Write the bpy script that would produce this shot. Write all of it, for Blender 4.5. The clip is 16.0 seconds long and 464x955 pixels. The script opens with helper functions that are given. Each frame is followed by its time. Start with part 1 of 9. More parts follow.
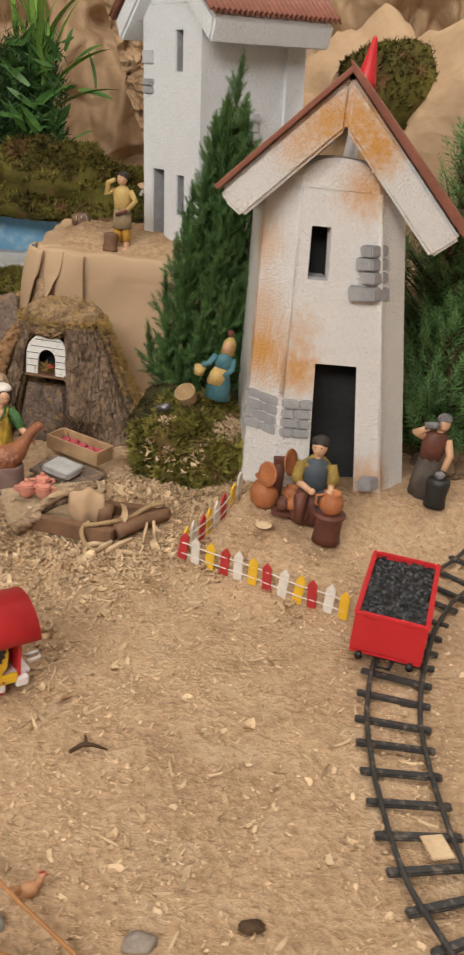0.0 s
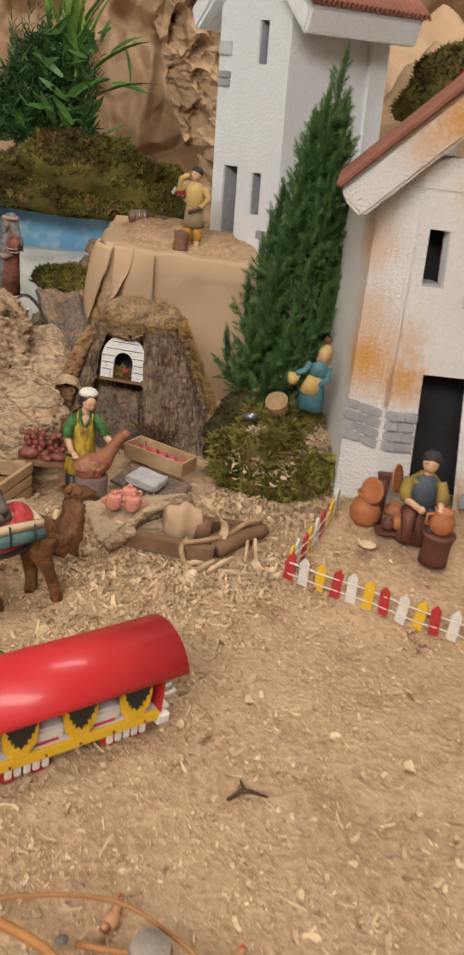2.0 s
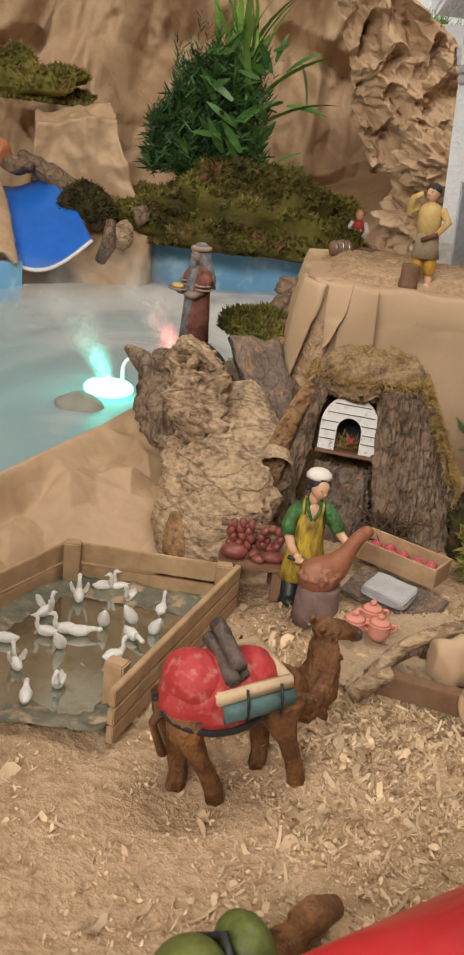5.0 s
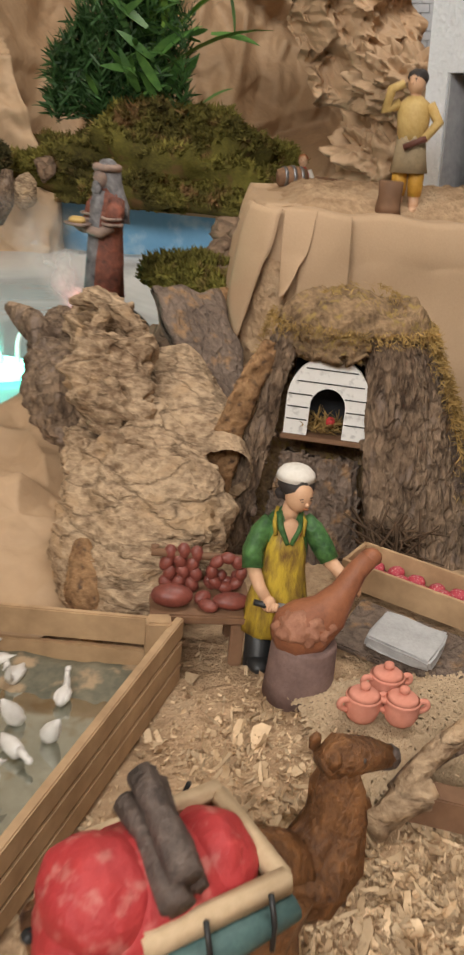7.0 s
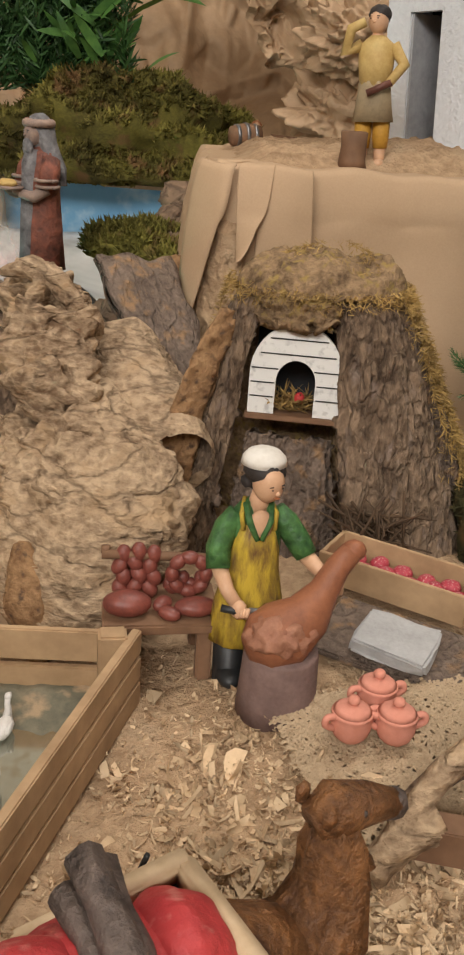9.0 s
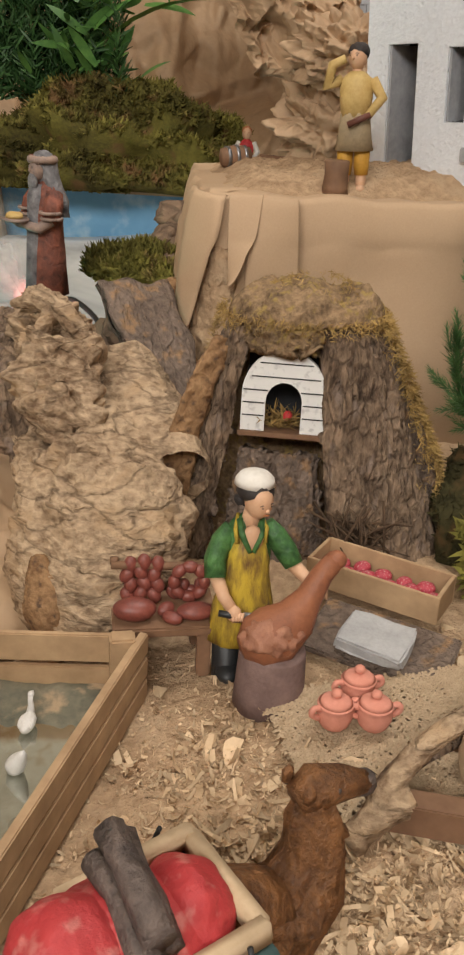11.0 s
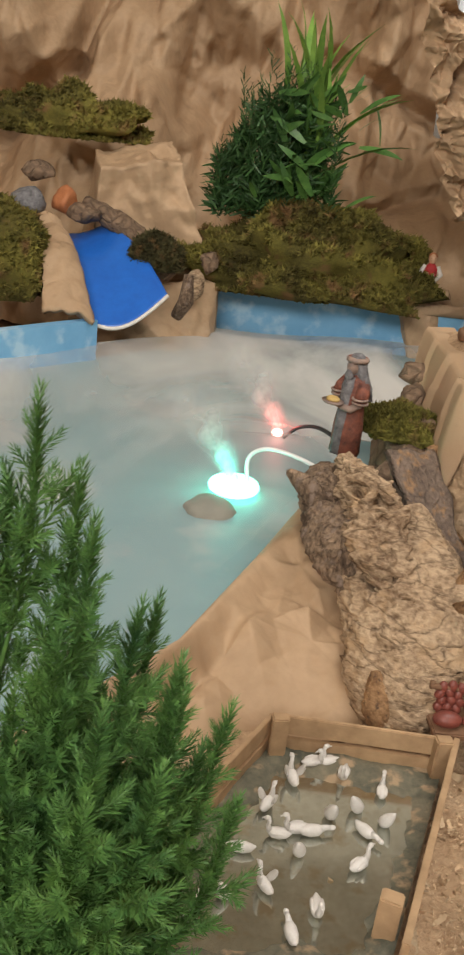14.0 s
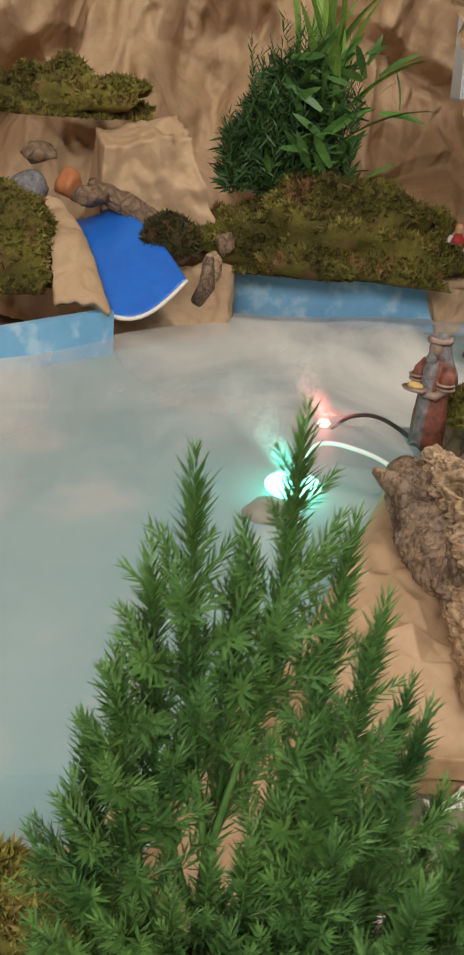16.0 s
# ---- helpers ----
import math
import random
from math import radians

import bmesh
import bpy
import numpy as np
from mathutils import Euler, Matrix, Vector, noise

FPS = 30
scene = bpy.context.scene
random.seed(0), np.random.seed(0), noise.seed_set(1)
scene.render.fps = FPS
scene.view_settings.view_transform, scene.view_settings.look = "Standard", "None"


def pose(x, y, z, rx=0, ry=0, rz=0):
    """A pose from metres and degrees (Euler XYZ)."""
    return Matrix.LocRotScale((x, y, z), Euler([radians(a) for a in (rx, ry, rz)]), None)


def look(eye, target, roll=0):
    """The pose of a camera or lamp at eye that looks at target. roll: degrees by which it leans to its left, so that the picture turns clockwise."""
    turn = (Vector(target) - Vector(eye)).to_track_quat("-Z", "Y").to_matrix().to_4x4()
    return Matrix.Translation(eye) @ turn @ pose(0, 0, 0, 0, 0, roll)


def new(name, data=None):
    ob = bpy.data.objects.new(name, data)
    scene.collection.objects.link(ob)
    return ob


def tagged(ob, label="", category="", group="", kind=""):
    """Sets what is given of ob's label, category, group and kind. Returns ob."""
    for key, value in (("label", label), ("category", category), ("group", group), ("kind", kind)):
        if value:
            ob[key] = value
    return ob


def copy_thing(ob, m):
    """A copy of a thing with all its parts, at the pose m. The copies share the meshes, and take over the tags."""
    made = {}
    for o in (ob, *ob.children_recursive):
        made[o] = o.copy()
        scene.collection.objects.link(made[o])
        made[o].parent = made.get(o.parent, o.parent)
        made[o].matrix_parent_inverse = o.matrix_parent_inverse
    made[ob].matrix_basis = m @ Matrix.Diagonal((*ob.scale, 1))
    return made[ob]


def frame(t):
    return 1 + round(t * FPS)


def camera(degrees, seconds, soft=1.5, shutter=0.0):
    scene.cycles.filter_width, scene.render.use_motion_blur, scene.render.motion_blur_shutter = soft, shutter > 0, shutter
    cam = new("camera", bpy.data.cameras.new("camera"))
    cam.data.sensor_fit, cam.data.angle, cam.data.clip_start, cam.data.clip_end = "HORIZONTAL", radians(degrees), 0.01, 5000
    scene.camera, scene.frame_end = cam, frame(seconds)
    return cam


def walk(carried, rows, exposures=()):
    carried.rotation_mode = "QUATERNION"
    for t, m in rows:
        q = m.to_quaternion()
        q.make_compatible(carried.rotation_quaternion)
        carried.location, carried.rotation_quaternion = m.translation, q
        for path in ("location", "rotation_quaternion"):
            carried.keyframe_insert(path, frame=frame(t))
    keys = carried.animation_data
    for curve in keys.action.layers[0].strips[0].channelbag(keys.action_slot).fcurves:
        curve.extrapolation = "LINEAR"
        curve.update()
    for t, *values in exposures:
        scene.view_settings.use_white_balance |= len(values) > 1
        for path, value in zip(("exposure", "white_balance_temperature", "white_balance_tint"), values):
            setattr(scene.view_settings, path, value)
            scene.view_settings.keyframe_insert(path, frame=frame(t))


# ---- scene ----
cam = camera(29.0, 16.0, soft=2.3, shutter=0.5)
PATH = [
    (0, (-0.089, 0.154, 0.494), (0.128, 1.974, -0.307), 6.6),
    (0.5, (-0.13, 0.161, 0.488), (0.086, 1.981, -0.312), 6.4),
    (1, (-0.172, 0.178, 0.473), (0.08, 1.996, -0.322), 7.1),
    (1.5, (-0.214, 0.182, 0.464), (0.079, 1.997, -0.321), 8.0),
    (2, (-0.235, 0.229, 0.462), (0.059, 2.045, -0.322), 8.6),
    (2.5, (-0.244, 0.301, 0.446), (-0.114, 2.131, -0.349), 7.1),
    (3, (-0.256, 0.371, 0.432), (-0.251, 2.209, -0.357), 6.4),
    (3.5, (-0.263, 0.427, 0.417), (-0.385, 2.267, -0.358), 5.9),
    (5.8, (-0.368, 0.563, 0.382), (-0.232, 2.426, -0.334), 6.5),
    (6, (-0.368, 0.589, 0.377), (-0.23, 2.449, -0.346), 6.0),
    (6.5, (-0.353, 0.666, 0.342), (-0.197, 2.521, -0.39), 6.4),
    (7, (-0.331, 0.751, 0.306), (-0.16, 2.602, -0.431), 5.4),
    (7.5, (-0.321, 0.799, 0.279), (-0.092, 2.644, -0.457), 4.9),
    (8, (-0.318, 0.807, 0.275), (-0.078, 2.643, -0.48), 4.6),
    (8.5, (-0.317, 0.811, 0.279), (-0.068, 2.644, -0.482), 4.2),
    (9, (-0.322, 0.814, 0.283), (-0.073, 2.645, -0.483), 4.0),
    (11.3, (-0.329, 0.754, 0.338), (-0.074, 2.569, -0.463), 3.2),
    (11.5, (-0.345, 0.739, 0.358), (-0.093, 2.552, -0.446), 3.4),
    (12, (-0.398, 0.701, 0.406), (-0.163, 2.52, -0.391), 4.8),
    (12.5, (-0.44, 0.667, 0.453), (-0.31, 2.511, -0.312), 5.4),
    (13, (-0.491, 0.636, 0.489), (-0.379, 2.487, -0.259), 6.6),
    (13.5, (-0.531, 0.614, 0.498), (-0.39, 2.462, -0.253), 7.1),
    (14, (-0.55, 0.605, 0.495), (-0.452, 2.45, -0.272), 6.9),
    (14.5, (-0.569, 0.616, 0.497), (-0.478, 2.457, -0.281), 7.9),
    (15, (-0.607, 0.646, 0.499), (-0.519, 2.483, -0.287), 5.6),
    (15.5, (-0.621, 0.69, 0.482), (-0.508, 2.529, -0.294), 4.6),
    (16, (-0.633, 0.709, 0.464), (-0.492, 2.539, -0.33), 4.5),
]
walk(cam, [(t, look(eye, target, roll)) for t, eye, target, roll in PATH])

# ---- world and light ----
world = bpy.data.worlds.new("world")
scene.world = world
world.use_nodes = True
world.node_tree.nodes["Background"].inputs[0].default_value = (1.0, 0.95, 0.88, 1)
world.node_tree.nodes["Background"].inputs[1].default_value = 0.3


def area(name, eye, target, sx, sy, watts, colour):
    la = bpy.data.lights.new(name, "AREA")
    la.shape, la.size, la.size_y, la.energy, la.color = "RECTANGLE", sx, sy, watts, colour
    ob = new(name, la)
    ob.matrix_world = look(eye, target)
    return ob


area("ceiling_light_front", (-1.22, -1.35, 2.15), (-0.1, 1.5, 0.1), 2.4, 1.3, 147, (1.0, 0.965, 0.92))
area("ceiling_light_back", (0.25, 1.30, 2.25), (0.10, 1.75, 0.2), 1.3, 0.35, 27, (1.0, 0.965, 0.92))


# ---- materials ----
def mk(name, c1, c2=None, scale=20.0, rough=0.8, bump=0.3, bscale=None, dist=0.002, spec=0.3, metal=0.0, stretch=(1, 1, 1), c3=None,
       fine=0.35, rnd=0.0, lo=0.35, hi=0.65, coat=0.0):
    """A procedural material: two scales of noise between c1 and c2, specks of c3, bump, and variation from piece to piece."""
    m = bpy.data.materials.new(name)
    m.use_nodes = True
    nt = m.node_tree
    N, L = nt.nodes, nt.links
    b = N["Principled BSDF"]
    c2 = c2 or tuple(v * 0.75 for v in c1)
    tc = N.new("ShaderNodeTexCoord")
    mp = N.new("ShaderNodeMapping")
    mp.inputs["Scale"].default_value = stretch
    L.new(tc.outputs["Object"], mp.inputs[0])
    n1, n2 = N.new("ShaderNodeTexNoise"), N.new("ShaderNodeTexNoise")
    for n, sc, det in ((n1, scale, 5), (n2, bscale or scale * 7, 6)):
        n.inputs["Scale"].default_value = sc
        n.inputs["Detail"].default_value = det
        n.inputs["Roughness"].default_value = 0.6
        L.new(mp.outputs[0], n.inputs["Vector"])
    mix = N.new("ShaderNodeMath")
    mix.operation = "MULTIPLY_ADD"
    mix.inputs[1].default_value = fine
    sc1 = N.new("ShaderNodeMath")
    sc1.operation = "MULTIPLY"
    sc1.inputs[1].default_value = 1 - fine
    L.new(n1.outputs["Fac"], sc1.inputs[0])
    L.new(n2.outputs["Fac"], mix.inputs[0])
    L.new(sc1.outputs[0], mix.inputs[2])
    ramp = N.new("ShaderNodeValToRGB")
    ramp.color_ramp.elements[0].position, ramp.color_ramp.elements[1].position = lo, hi
    ramp.color_ramp.elements[0].color, ramp.color_ramp.elements[1].color = (*c2, 1), (*c1, 1)
    L.new(mix.outputs[0], ramp.inputs[0])
    col = ramp.outputs[0]
    if c3:
        n3 = N.new("ShaderNodeTexNoise")
        n3.inputs["Scale"].default_value = scale * 2.7
        n3.inputs["Detail"].default_value = 4
        L.new(mp.outputs[0], n3.inputs["Vector"])
        r3 = N.new("ShaderNodeValToRGB")
        r3.color_ramp.elements[0].position, r3.color_ramp.elements[1].position = 0.55, 0.68
        L.new(n3.outputs["Fac"], r3.inputs[0])
        mx = N.new("ShaderNodeMixRGB")
        mx.inputs[2].default_value = (*c3, 1)
        L.new(r3.outputs[0], mx.inputs[0])
        L.new(col, mx.inputs[1])
        col = mx.outputs[0]
    if rnd:
        ge, oi = N.new("ShaderNodeNewGeometry"), N.new("ShaderNodeObjectInfo")
        ad = N.new("ShaderNodeMath")
        ad.operation = "ADD"
        L.new(ge.outputs["Random Per Island"], ad.inputs[0])
        L.new(oi.outputs["Random"], ad.inputs[1])
        hs = N.new("ShaderNodeHueSaturation")
        mr = N.new("ShaderNodeMapRange")
        mr.inputs[1].default_value, mr.inputs[2].default_value = 0, 2
        mr.inputs[3].default_value, mr.inputs[4].default_value = 1 - rnd, 1 + rnd
        L.new(ad.outputs[0], mr.inputs[0])
        L.new(mr.outputs[0], hs.inputs["Value"])
        L.new(col, hs.inputs["Color"])
        col = hs.outputs[0]
    L.new(col, b.inputs["Base Color"])
    b.inputs["Roughness"].default_value, b.inputs["Metallic"].default_value = rough, metal
    b.inputs["Specular IOR Level"].default_value = spec
    b.inputs["Coat Weight"].default_value = coat
    if bump:
        bp = N.new("ShaderNodeBump")
        bp.inputs["Strength"].default_value, bp.inputs["Distance"].default_value = bump, dist
        L.new(mix.outputs[0], bp.inputs["Height"])
        L.new(bp.outputs[0], b.inputs["Normal"])
    return m


M_SAND = mk("sand_and_sawdust", (0.60, 0.415, 0.255), (0.35, 0.225, 0.13), 8, 0.95, 1.0, 130, 0.012, 0.1, fine=0.55, lo=0.36, hi=0.60, c3=(0.54, 0.385, 0.245))
M_KRAFT = mk("kraft_paper", (0.51, 0.352, 0.215), (0.41, 0.272, 0.16), 6, 0.62, 0.25, 90, 0.002, 0.3, fine=0.3)
M_LINEN = mk("smooth_kraft_paper", (0.52, 0.36, 0.225), (0.45, 0.305, 0.185), 7, 0.7, 0.3, 700, 0.0008, 0.25, fine=0.4)
M_KRAFT_DARK = mk("crumpled_brown_paper", (0.53, 0.36, 0.22), (0.43, 0.285, 0.17), 9, 0.6, 0.35, 120, 0.002, 0.3)
M_PLASTER = mk("white_painted_foam", (0.83, 0.855, 0.885), (0.74, 0.765, 0.795), 30, 0.75, 0.9, 230, 0.006, 0.25, fine=0.6)
M_GREY = mk("grey_paint", (0.40, 0.40, 0.41), (0.27, 0.27, 0.28), 40, 0.8, 0.5, 200, 0.002)
M_GREY_LIGHT = mk("light_grey_paint", (0.56, 0.57, 0.59), (0.46, 0.47, 0.49), 30, 0.8, 0.4, 160, 0.002)
# black that stands in for the shade inside house, tower and hive
M_DARK = mk("black_inside_shade", (0.035, 0.035, 0.038), (0.02, 0.02, 0.02), 20, 0.9, 0.2)
M_TERRA = mk("brown_red_roof_paint", (0.30, 0.115, 0.075), (0.20, 0.075, 0.05), 25, 0.6, 0.3, 150, 0.001, 0.4)
M_BARK = mk("tree_bark", (0.36, 0.25, 0.165), (0.10, 0.066, 0.044), 38, 0.9, 1.0, 260, 0.008, 0.2, c3=(0.27, 0.20, 0.155), stretch=(1, 1, 0.45), fine=0.5, lo=0.40, hi=0.60)
M_BARK_GREY = mk("grey_bark", (0.30, 0.222, 0.170), (0.12, 0.086, 0.066), 32, 0.9, 1.0, 240, 0.008, 0.2, c3=(0.36, 0.22, 0.12), fine=0.5)
M_CORK = mk("cork_bark", (0.56, 0.405, 0.26), (0.19, 0.120, 0.072), 15, 0.95, 1.0, 170, 0.009, 0.1, c3=(0.50, 0.34, 0.20), stretch=(0.8, 0.8, 1.4), fine=0.55, lo=0.38, hi=0.58)
M_TORN = mk("torn_orange_bark", (0.47, 0.285, 0.145), (0.18, 0.095, 0.048), 60, 0.95, 1.0, 220, 0.006, 0.1, c3=(0.12, 0.075, 0.05), fine=0.5)
M_MOSS = mk("moss", (0.23, 0.20, 0.045), (0.05, 0.04, 0.018), 9, 0.95, 0.8, 200, 0.004, 0.1, c3=(0.2, 0.115, 0.05), rnd=0.55)
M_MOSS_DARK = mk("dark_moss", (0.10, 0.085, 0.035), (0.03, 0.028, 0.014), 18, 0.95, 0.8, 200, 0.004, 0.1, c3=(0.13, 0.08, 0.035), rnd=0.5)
M_NEEDLE = mk("conifer_needles", (0.155, 0.285, 0.078), (0.050, 0.130, 0.040), 30, 0.5, 0.0, spec=0.4, rnd=0.4)
M_NEEDLE_NEAR = mk("fresh_conifer_needles", (0.132, 0.262, 0.060), (0.035, 0.105, 0.030), 30, 0.5, 0.0, spec=0.35, rnd=0.4)
M_LEAF = mk("long_green_leaves", (0.27, 0.43, 0.08), (0.11, 0.25, 0.04), 15, 0.45, 0.0, spec=0.4, rnd=0.4)
M_TWIG = mk("brown_twig", (0.11, 0.065, 0.035), (0.05, 0.03, 0.018), 60, 0.9, 0.5)
M_WOOD = mk("pale_wood", (0.50, 0.335, 0.19), (0.31, 0.195, 0.105), 26, 0.7, 0.3, 90, 0.001, 0.3, stretch=(1, 1, 1), rnd=0.12)
M_WOOD_BROWN = mk("brown_stained_wood", (0.25, 0.14, 0.08), (0.15, 0.08, 0.045), 25, 0.7, 0.5, 120, 0.001, 0.3, rnd=0.15)
M_SHAVE = mk("wood_shavings", (0.70, 0.53, 0.345), (0.49, 0.345, 0.205), 30, 0.85, 0.2, 200, 0.001, 0.2, rnd=0.35)
M_RED = mk("red_plastic", (0.58, 0.028, 0.032), (0.50, 0.022, 0.027), 14, 0.42, 0.05, 60, 0.0005, 0.35, coat=0.2)
M_REDPAINT = mk("red_paint", (0.52, 0.050, 0.050), (0.40, 0.030, 0.032), 30, 0.55, 0.5, 160, 0.002, 0.3)
M_SADDLE = mk("dusty_red_saddle_cloth", (0.50, 0.055, 0.055), (0.37, 0.030, 0.034), 45, 0.52, 0.8, 170, 0.003, 0.35, c3=(0.52, 0.15, 0.13), fine=0.5)
M_YELLOW = mk("yellow_plastic", (0.80, 0.50, 0.035), (0.74, 0.44, 0.03), 10, 0.35, 0.05, spec=0.45)
M_WHITE = mk("white_plastic", (0.78, 0.74, 0.72), (0.7, 0.65, 0.63), 12, 0.4, 0.05, spec=0.45)
M_BLACK = mk("black_plastic", (0.03, 0.03, 0.03), (0.018, 0.018, 0.018), 30, 0.45, 0.2, spec=0.4)
M_TRACK = mk("worn_black_track", (0.05, 0.047, 0.044), (0.025, 0.024, 0.023), 60, 0.55, 0.4, c3=(0.16, 0.13, 0.1), spec=0.4)
M_COAL = mk("black_coal_bits", (0.025, 0.025, 0.027), (0.012, 0.012, 0.013), 60, 0.45, 0.4, spec=0.5, rnd=0.5)
M_CLAY = mk("terracotta_clay", (0.48, 0.185, 0.075), (0.33, 0.115, 0.045), 40, 0.6, 0.3, spec=0.35)
M_PINK = mk("pink_clay", (0.70, 0.31, 0.23), (0.58, 0.23, 0.16), 60, 0.8, 0.4, 300, 0.001, 0.2)
M_BROWN = mk("dark_brown_paint", (0.17, 0.065, 0.045), (0.10, 0.04, 0.028), 50, 0.5, 0.4)
M_SAUSAGE = mk("dark_red_glaze", (0.27, 0.072, 0.050), (0.13, 0.036, 0.028), 70, 0.45, 0.3, spec=0.5)
M_MEAT = mk("brown_meat", (0.36, 0.14, 0.068), (0.20, 0.075, 0.04), 45, 0.5, 0.5)
M_SKIN = mk("painted_skin", (0.66, 0.41, 0.255), (0.56, 0.32, 0.19), 60, 0.45, 0.1)
M_HAIR = mk("dark_painted_hair", (0.05, 0.04, 0.036), (0.025, 0.02, 0.018), 80, 0.6, 0.5)
M_GREEN = mk("green_painted_cloth", (0.10, 0.24, 0.07), (0.02, 0.06, 0.022), 90, 0.45, 0.9, 260, 0.003)
M_APRON = mk("yellow_brown_apron", (0.58, 0.41, 0.05), (0.17, 0.095, 0.035), 110, 0.5, 1.0, 330, 0.003, stretch=(1, 1, 0.3), lo=0.4, hi=0.58)
M_CAP = mk("off_white_paint", (0.78, 0.74, 0.68), (0.62, 0.57, 0.5), 60, 0.6, 0.3)
M_BLUEC = mk("teal_blue_cloth", (0.10, 0.25, 0.29), (0.04, 0.11, 0.14), 60, 0.5, 0.3)
M_YCLOTH = mk("ochre_cloth", (0.62, 0.45, 0.18), (0.44, 0.28, 0.09), 60, 0.55, 0.3)
M_TUNIC = mk("greyish_tan_cloth", (0.38, 0.29, 0.17), (0.24, 0.18, 0.11), 60, 0.7, 0.4)
M_ROBE = mk("red_brown_robe", (0.30, 0.10, 0.06), (0.09, 0.04, 0.032), 90, 0.6, 0.9, 260, 0.004)
M_GREYC = mk("grey_cloth", (0.27, 0.26, 0.26), (0.08, 0.075, 0.078), 90, 0.7, 0.9, 260, 0.004)
M_SMITH = mk("dark_grey_brown_cloth", (0.13, 0.105, 0.085), (0.055, 0.045, 0.038), 50, 0.7, 0.4)
M_CAMEL = mk("brown_painted_hide", (0.33, 0.145, 0.05), (0.055, 0.024, 0.013), 38, 0.45, 1.0, 240, 0.009, spec=0.35)
M_SACK = mk("green_painted_sack", (0.17, 0.20, 0.045), (0.07, 0.085, 0.025), 40, 0.5, 0.3)
M_BLUEGREEN = mk("blue_green_roll", (0.09, 0.16, 0.15), (0.045, 0.085, 0.085), 60, 0.55, 0.3)
M_STONE = mk("grey_stone_slab", (0.46, 0.45, 0.44), (0.33, 0.32, 0.31), 60, 0.85, 0.6)
M_ROCK = mk("brown_rock", (0.29, 0.19, 0.12), (0.15, 0.1, 0.065), 25, 0.9, 0.8, 120, 0.004)
M_BLUEPAINT = mk("light_blue_painted_wood", (0.22, 0.47, 0.70), (0.16, 0.38, 0.62), 8, 0.45, 0.2, c3=(0.4, 0.6, 0.75))
M_SLIDE = mk("bright_blue_paint", (0.02, 0.16, 0.62), (0.015, 0.11, 0.48), 9, 0.3, 0.2, spec=0.5)
M_METAL = mk("steel_blade", (0.35, 0.35, 0.36), (0.16, 0.16, 0.17), 60, 0.35, 0.2, metal=0.8)
M_ROPE = mk("jute_rope", (0.45, 0.31, 0.17), (0.3, 0.2, 0.1), 150, 0.9, 0.6)
M_POOLFLOOR = mk("green_grey_moss_mat", (0.24, 0.21, 0.145), (0.08, 0.085, 0.064), 26, 0.95, 1.0, 150, 0.004, c3=(0.40, 0.29, 0.18))
M_WALLPAINT = mk("cream_wall_paint", (0.72, 0.66, 0.56), (0.68, 0.62, 0.52), 3, 0.9, 0.1)
M_ROCKGREY = mk("grey_green_pebble", (0.27, 0.25, 0.2), (0.18, 0.165, 0.13), 60, 0.85, 0.4)
M_DUCK = mk("white_glazed_clay", (0.82, 0.79, 0.75), (0.66, 0.62, 0.57), 80, 0.45, 0.1, spec=0.45)



def folded(m, scale, strength, dist, seed=1):
    """Adds the flat facets and sharp folds of creased paper: triangle waves along many directions, bent by noise."""
    N, L = m.node_tree.nodes, m.node_tree.links
    b = N["Principled BSDF"]
    rng = random.Random(seed)
    tc, nz, bend = N.new("ShaderNodeTexCoord"), N.new("ShaderNodeTexNoise"), N.new("ShaderNodeVectorMath")
    nz.inputs["Scale"].default_value, nz.inputs["Detail"].default_value = scale * 0.55, 3
    bend.operation = "MULTIPLY_ADD"
    bend.inputs[1].default_value = (1.1 / scale,) * 3
    L.new(tc.outputs["Object"], nz.inputs["Vector"])
    L.new(nz.outputs["Color"], bend.inputs[0])
    L.new(tc.outputs["Object"], bend.inputs[2])
    total = None
    for i in range(9):
        k = scale * rng.uniform(0.4, 1.7) if i < 6 else scale * rng.uniform(2.2, 4.0)
        d = Vector((rng.gauss(0, 1), rng.gauss(0, 1), rng.gauss(0, 1))).normalized() * k
        dot, pp, ad = N.new("ShaderNodeVectorMath"), N.new("ShaderNodeMath"), N.new("ShaderNodeMath")
        dot.operation, pp.operation, ad.operation = "DOT_PRODUCT", "PINGPONG", "MULTIPLY_ADD"
        dot.inputs[1].default_value = d
        pp.inputs[1].default_value = 0.5
        ad.inputs[1].default_value = scale / k * (1 if i < 6 else 0.6)
        L.new(bend.outputs[0], dot.inputs[0])
        L.new(dot.outputs["Value"], pp.inputs[0])
        L.new(pp.outputs[0], ad.inputs[0])
        if total is None:
            ad.inputs[2].default_value = 0
        else:
            L.new(total, ad.inputs[2])
        total = ad.outputs[0]
    bp = N.new("ShaderNodeBump")
    bp.inputs["Strength"].default_value, bp.inputs["Distance"].default_value = strength, dist
    L.new(total, bp.inputs["Height"])
    if b.inputs["Normal"].links:
        L.new(b.inputs["Normal"].links[0].from_socket, bp.inputs["Normal"])
    L.new(bp.outputs[0], b.inputs["Normal"])


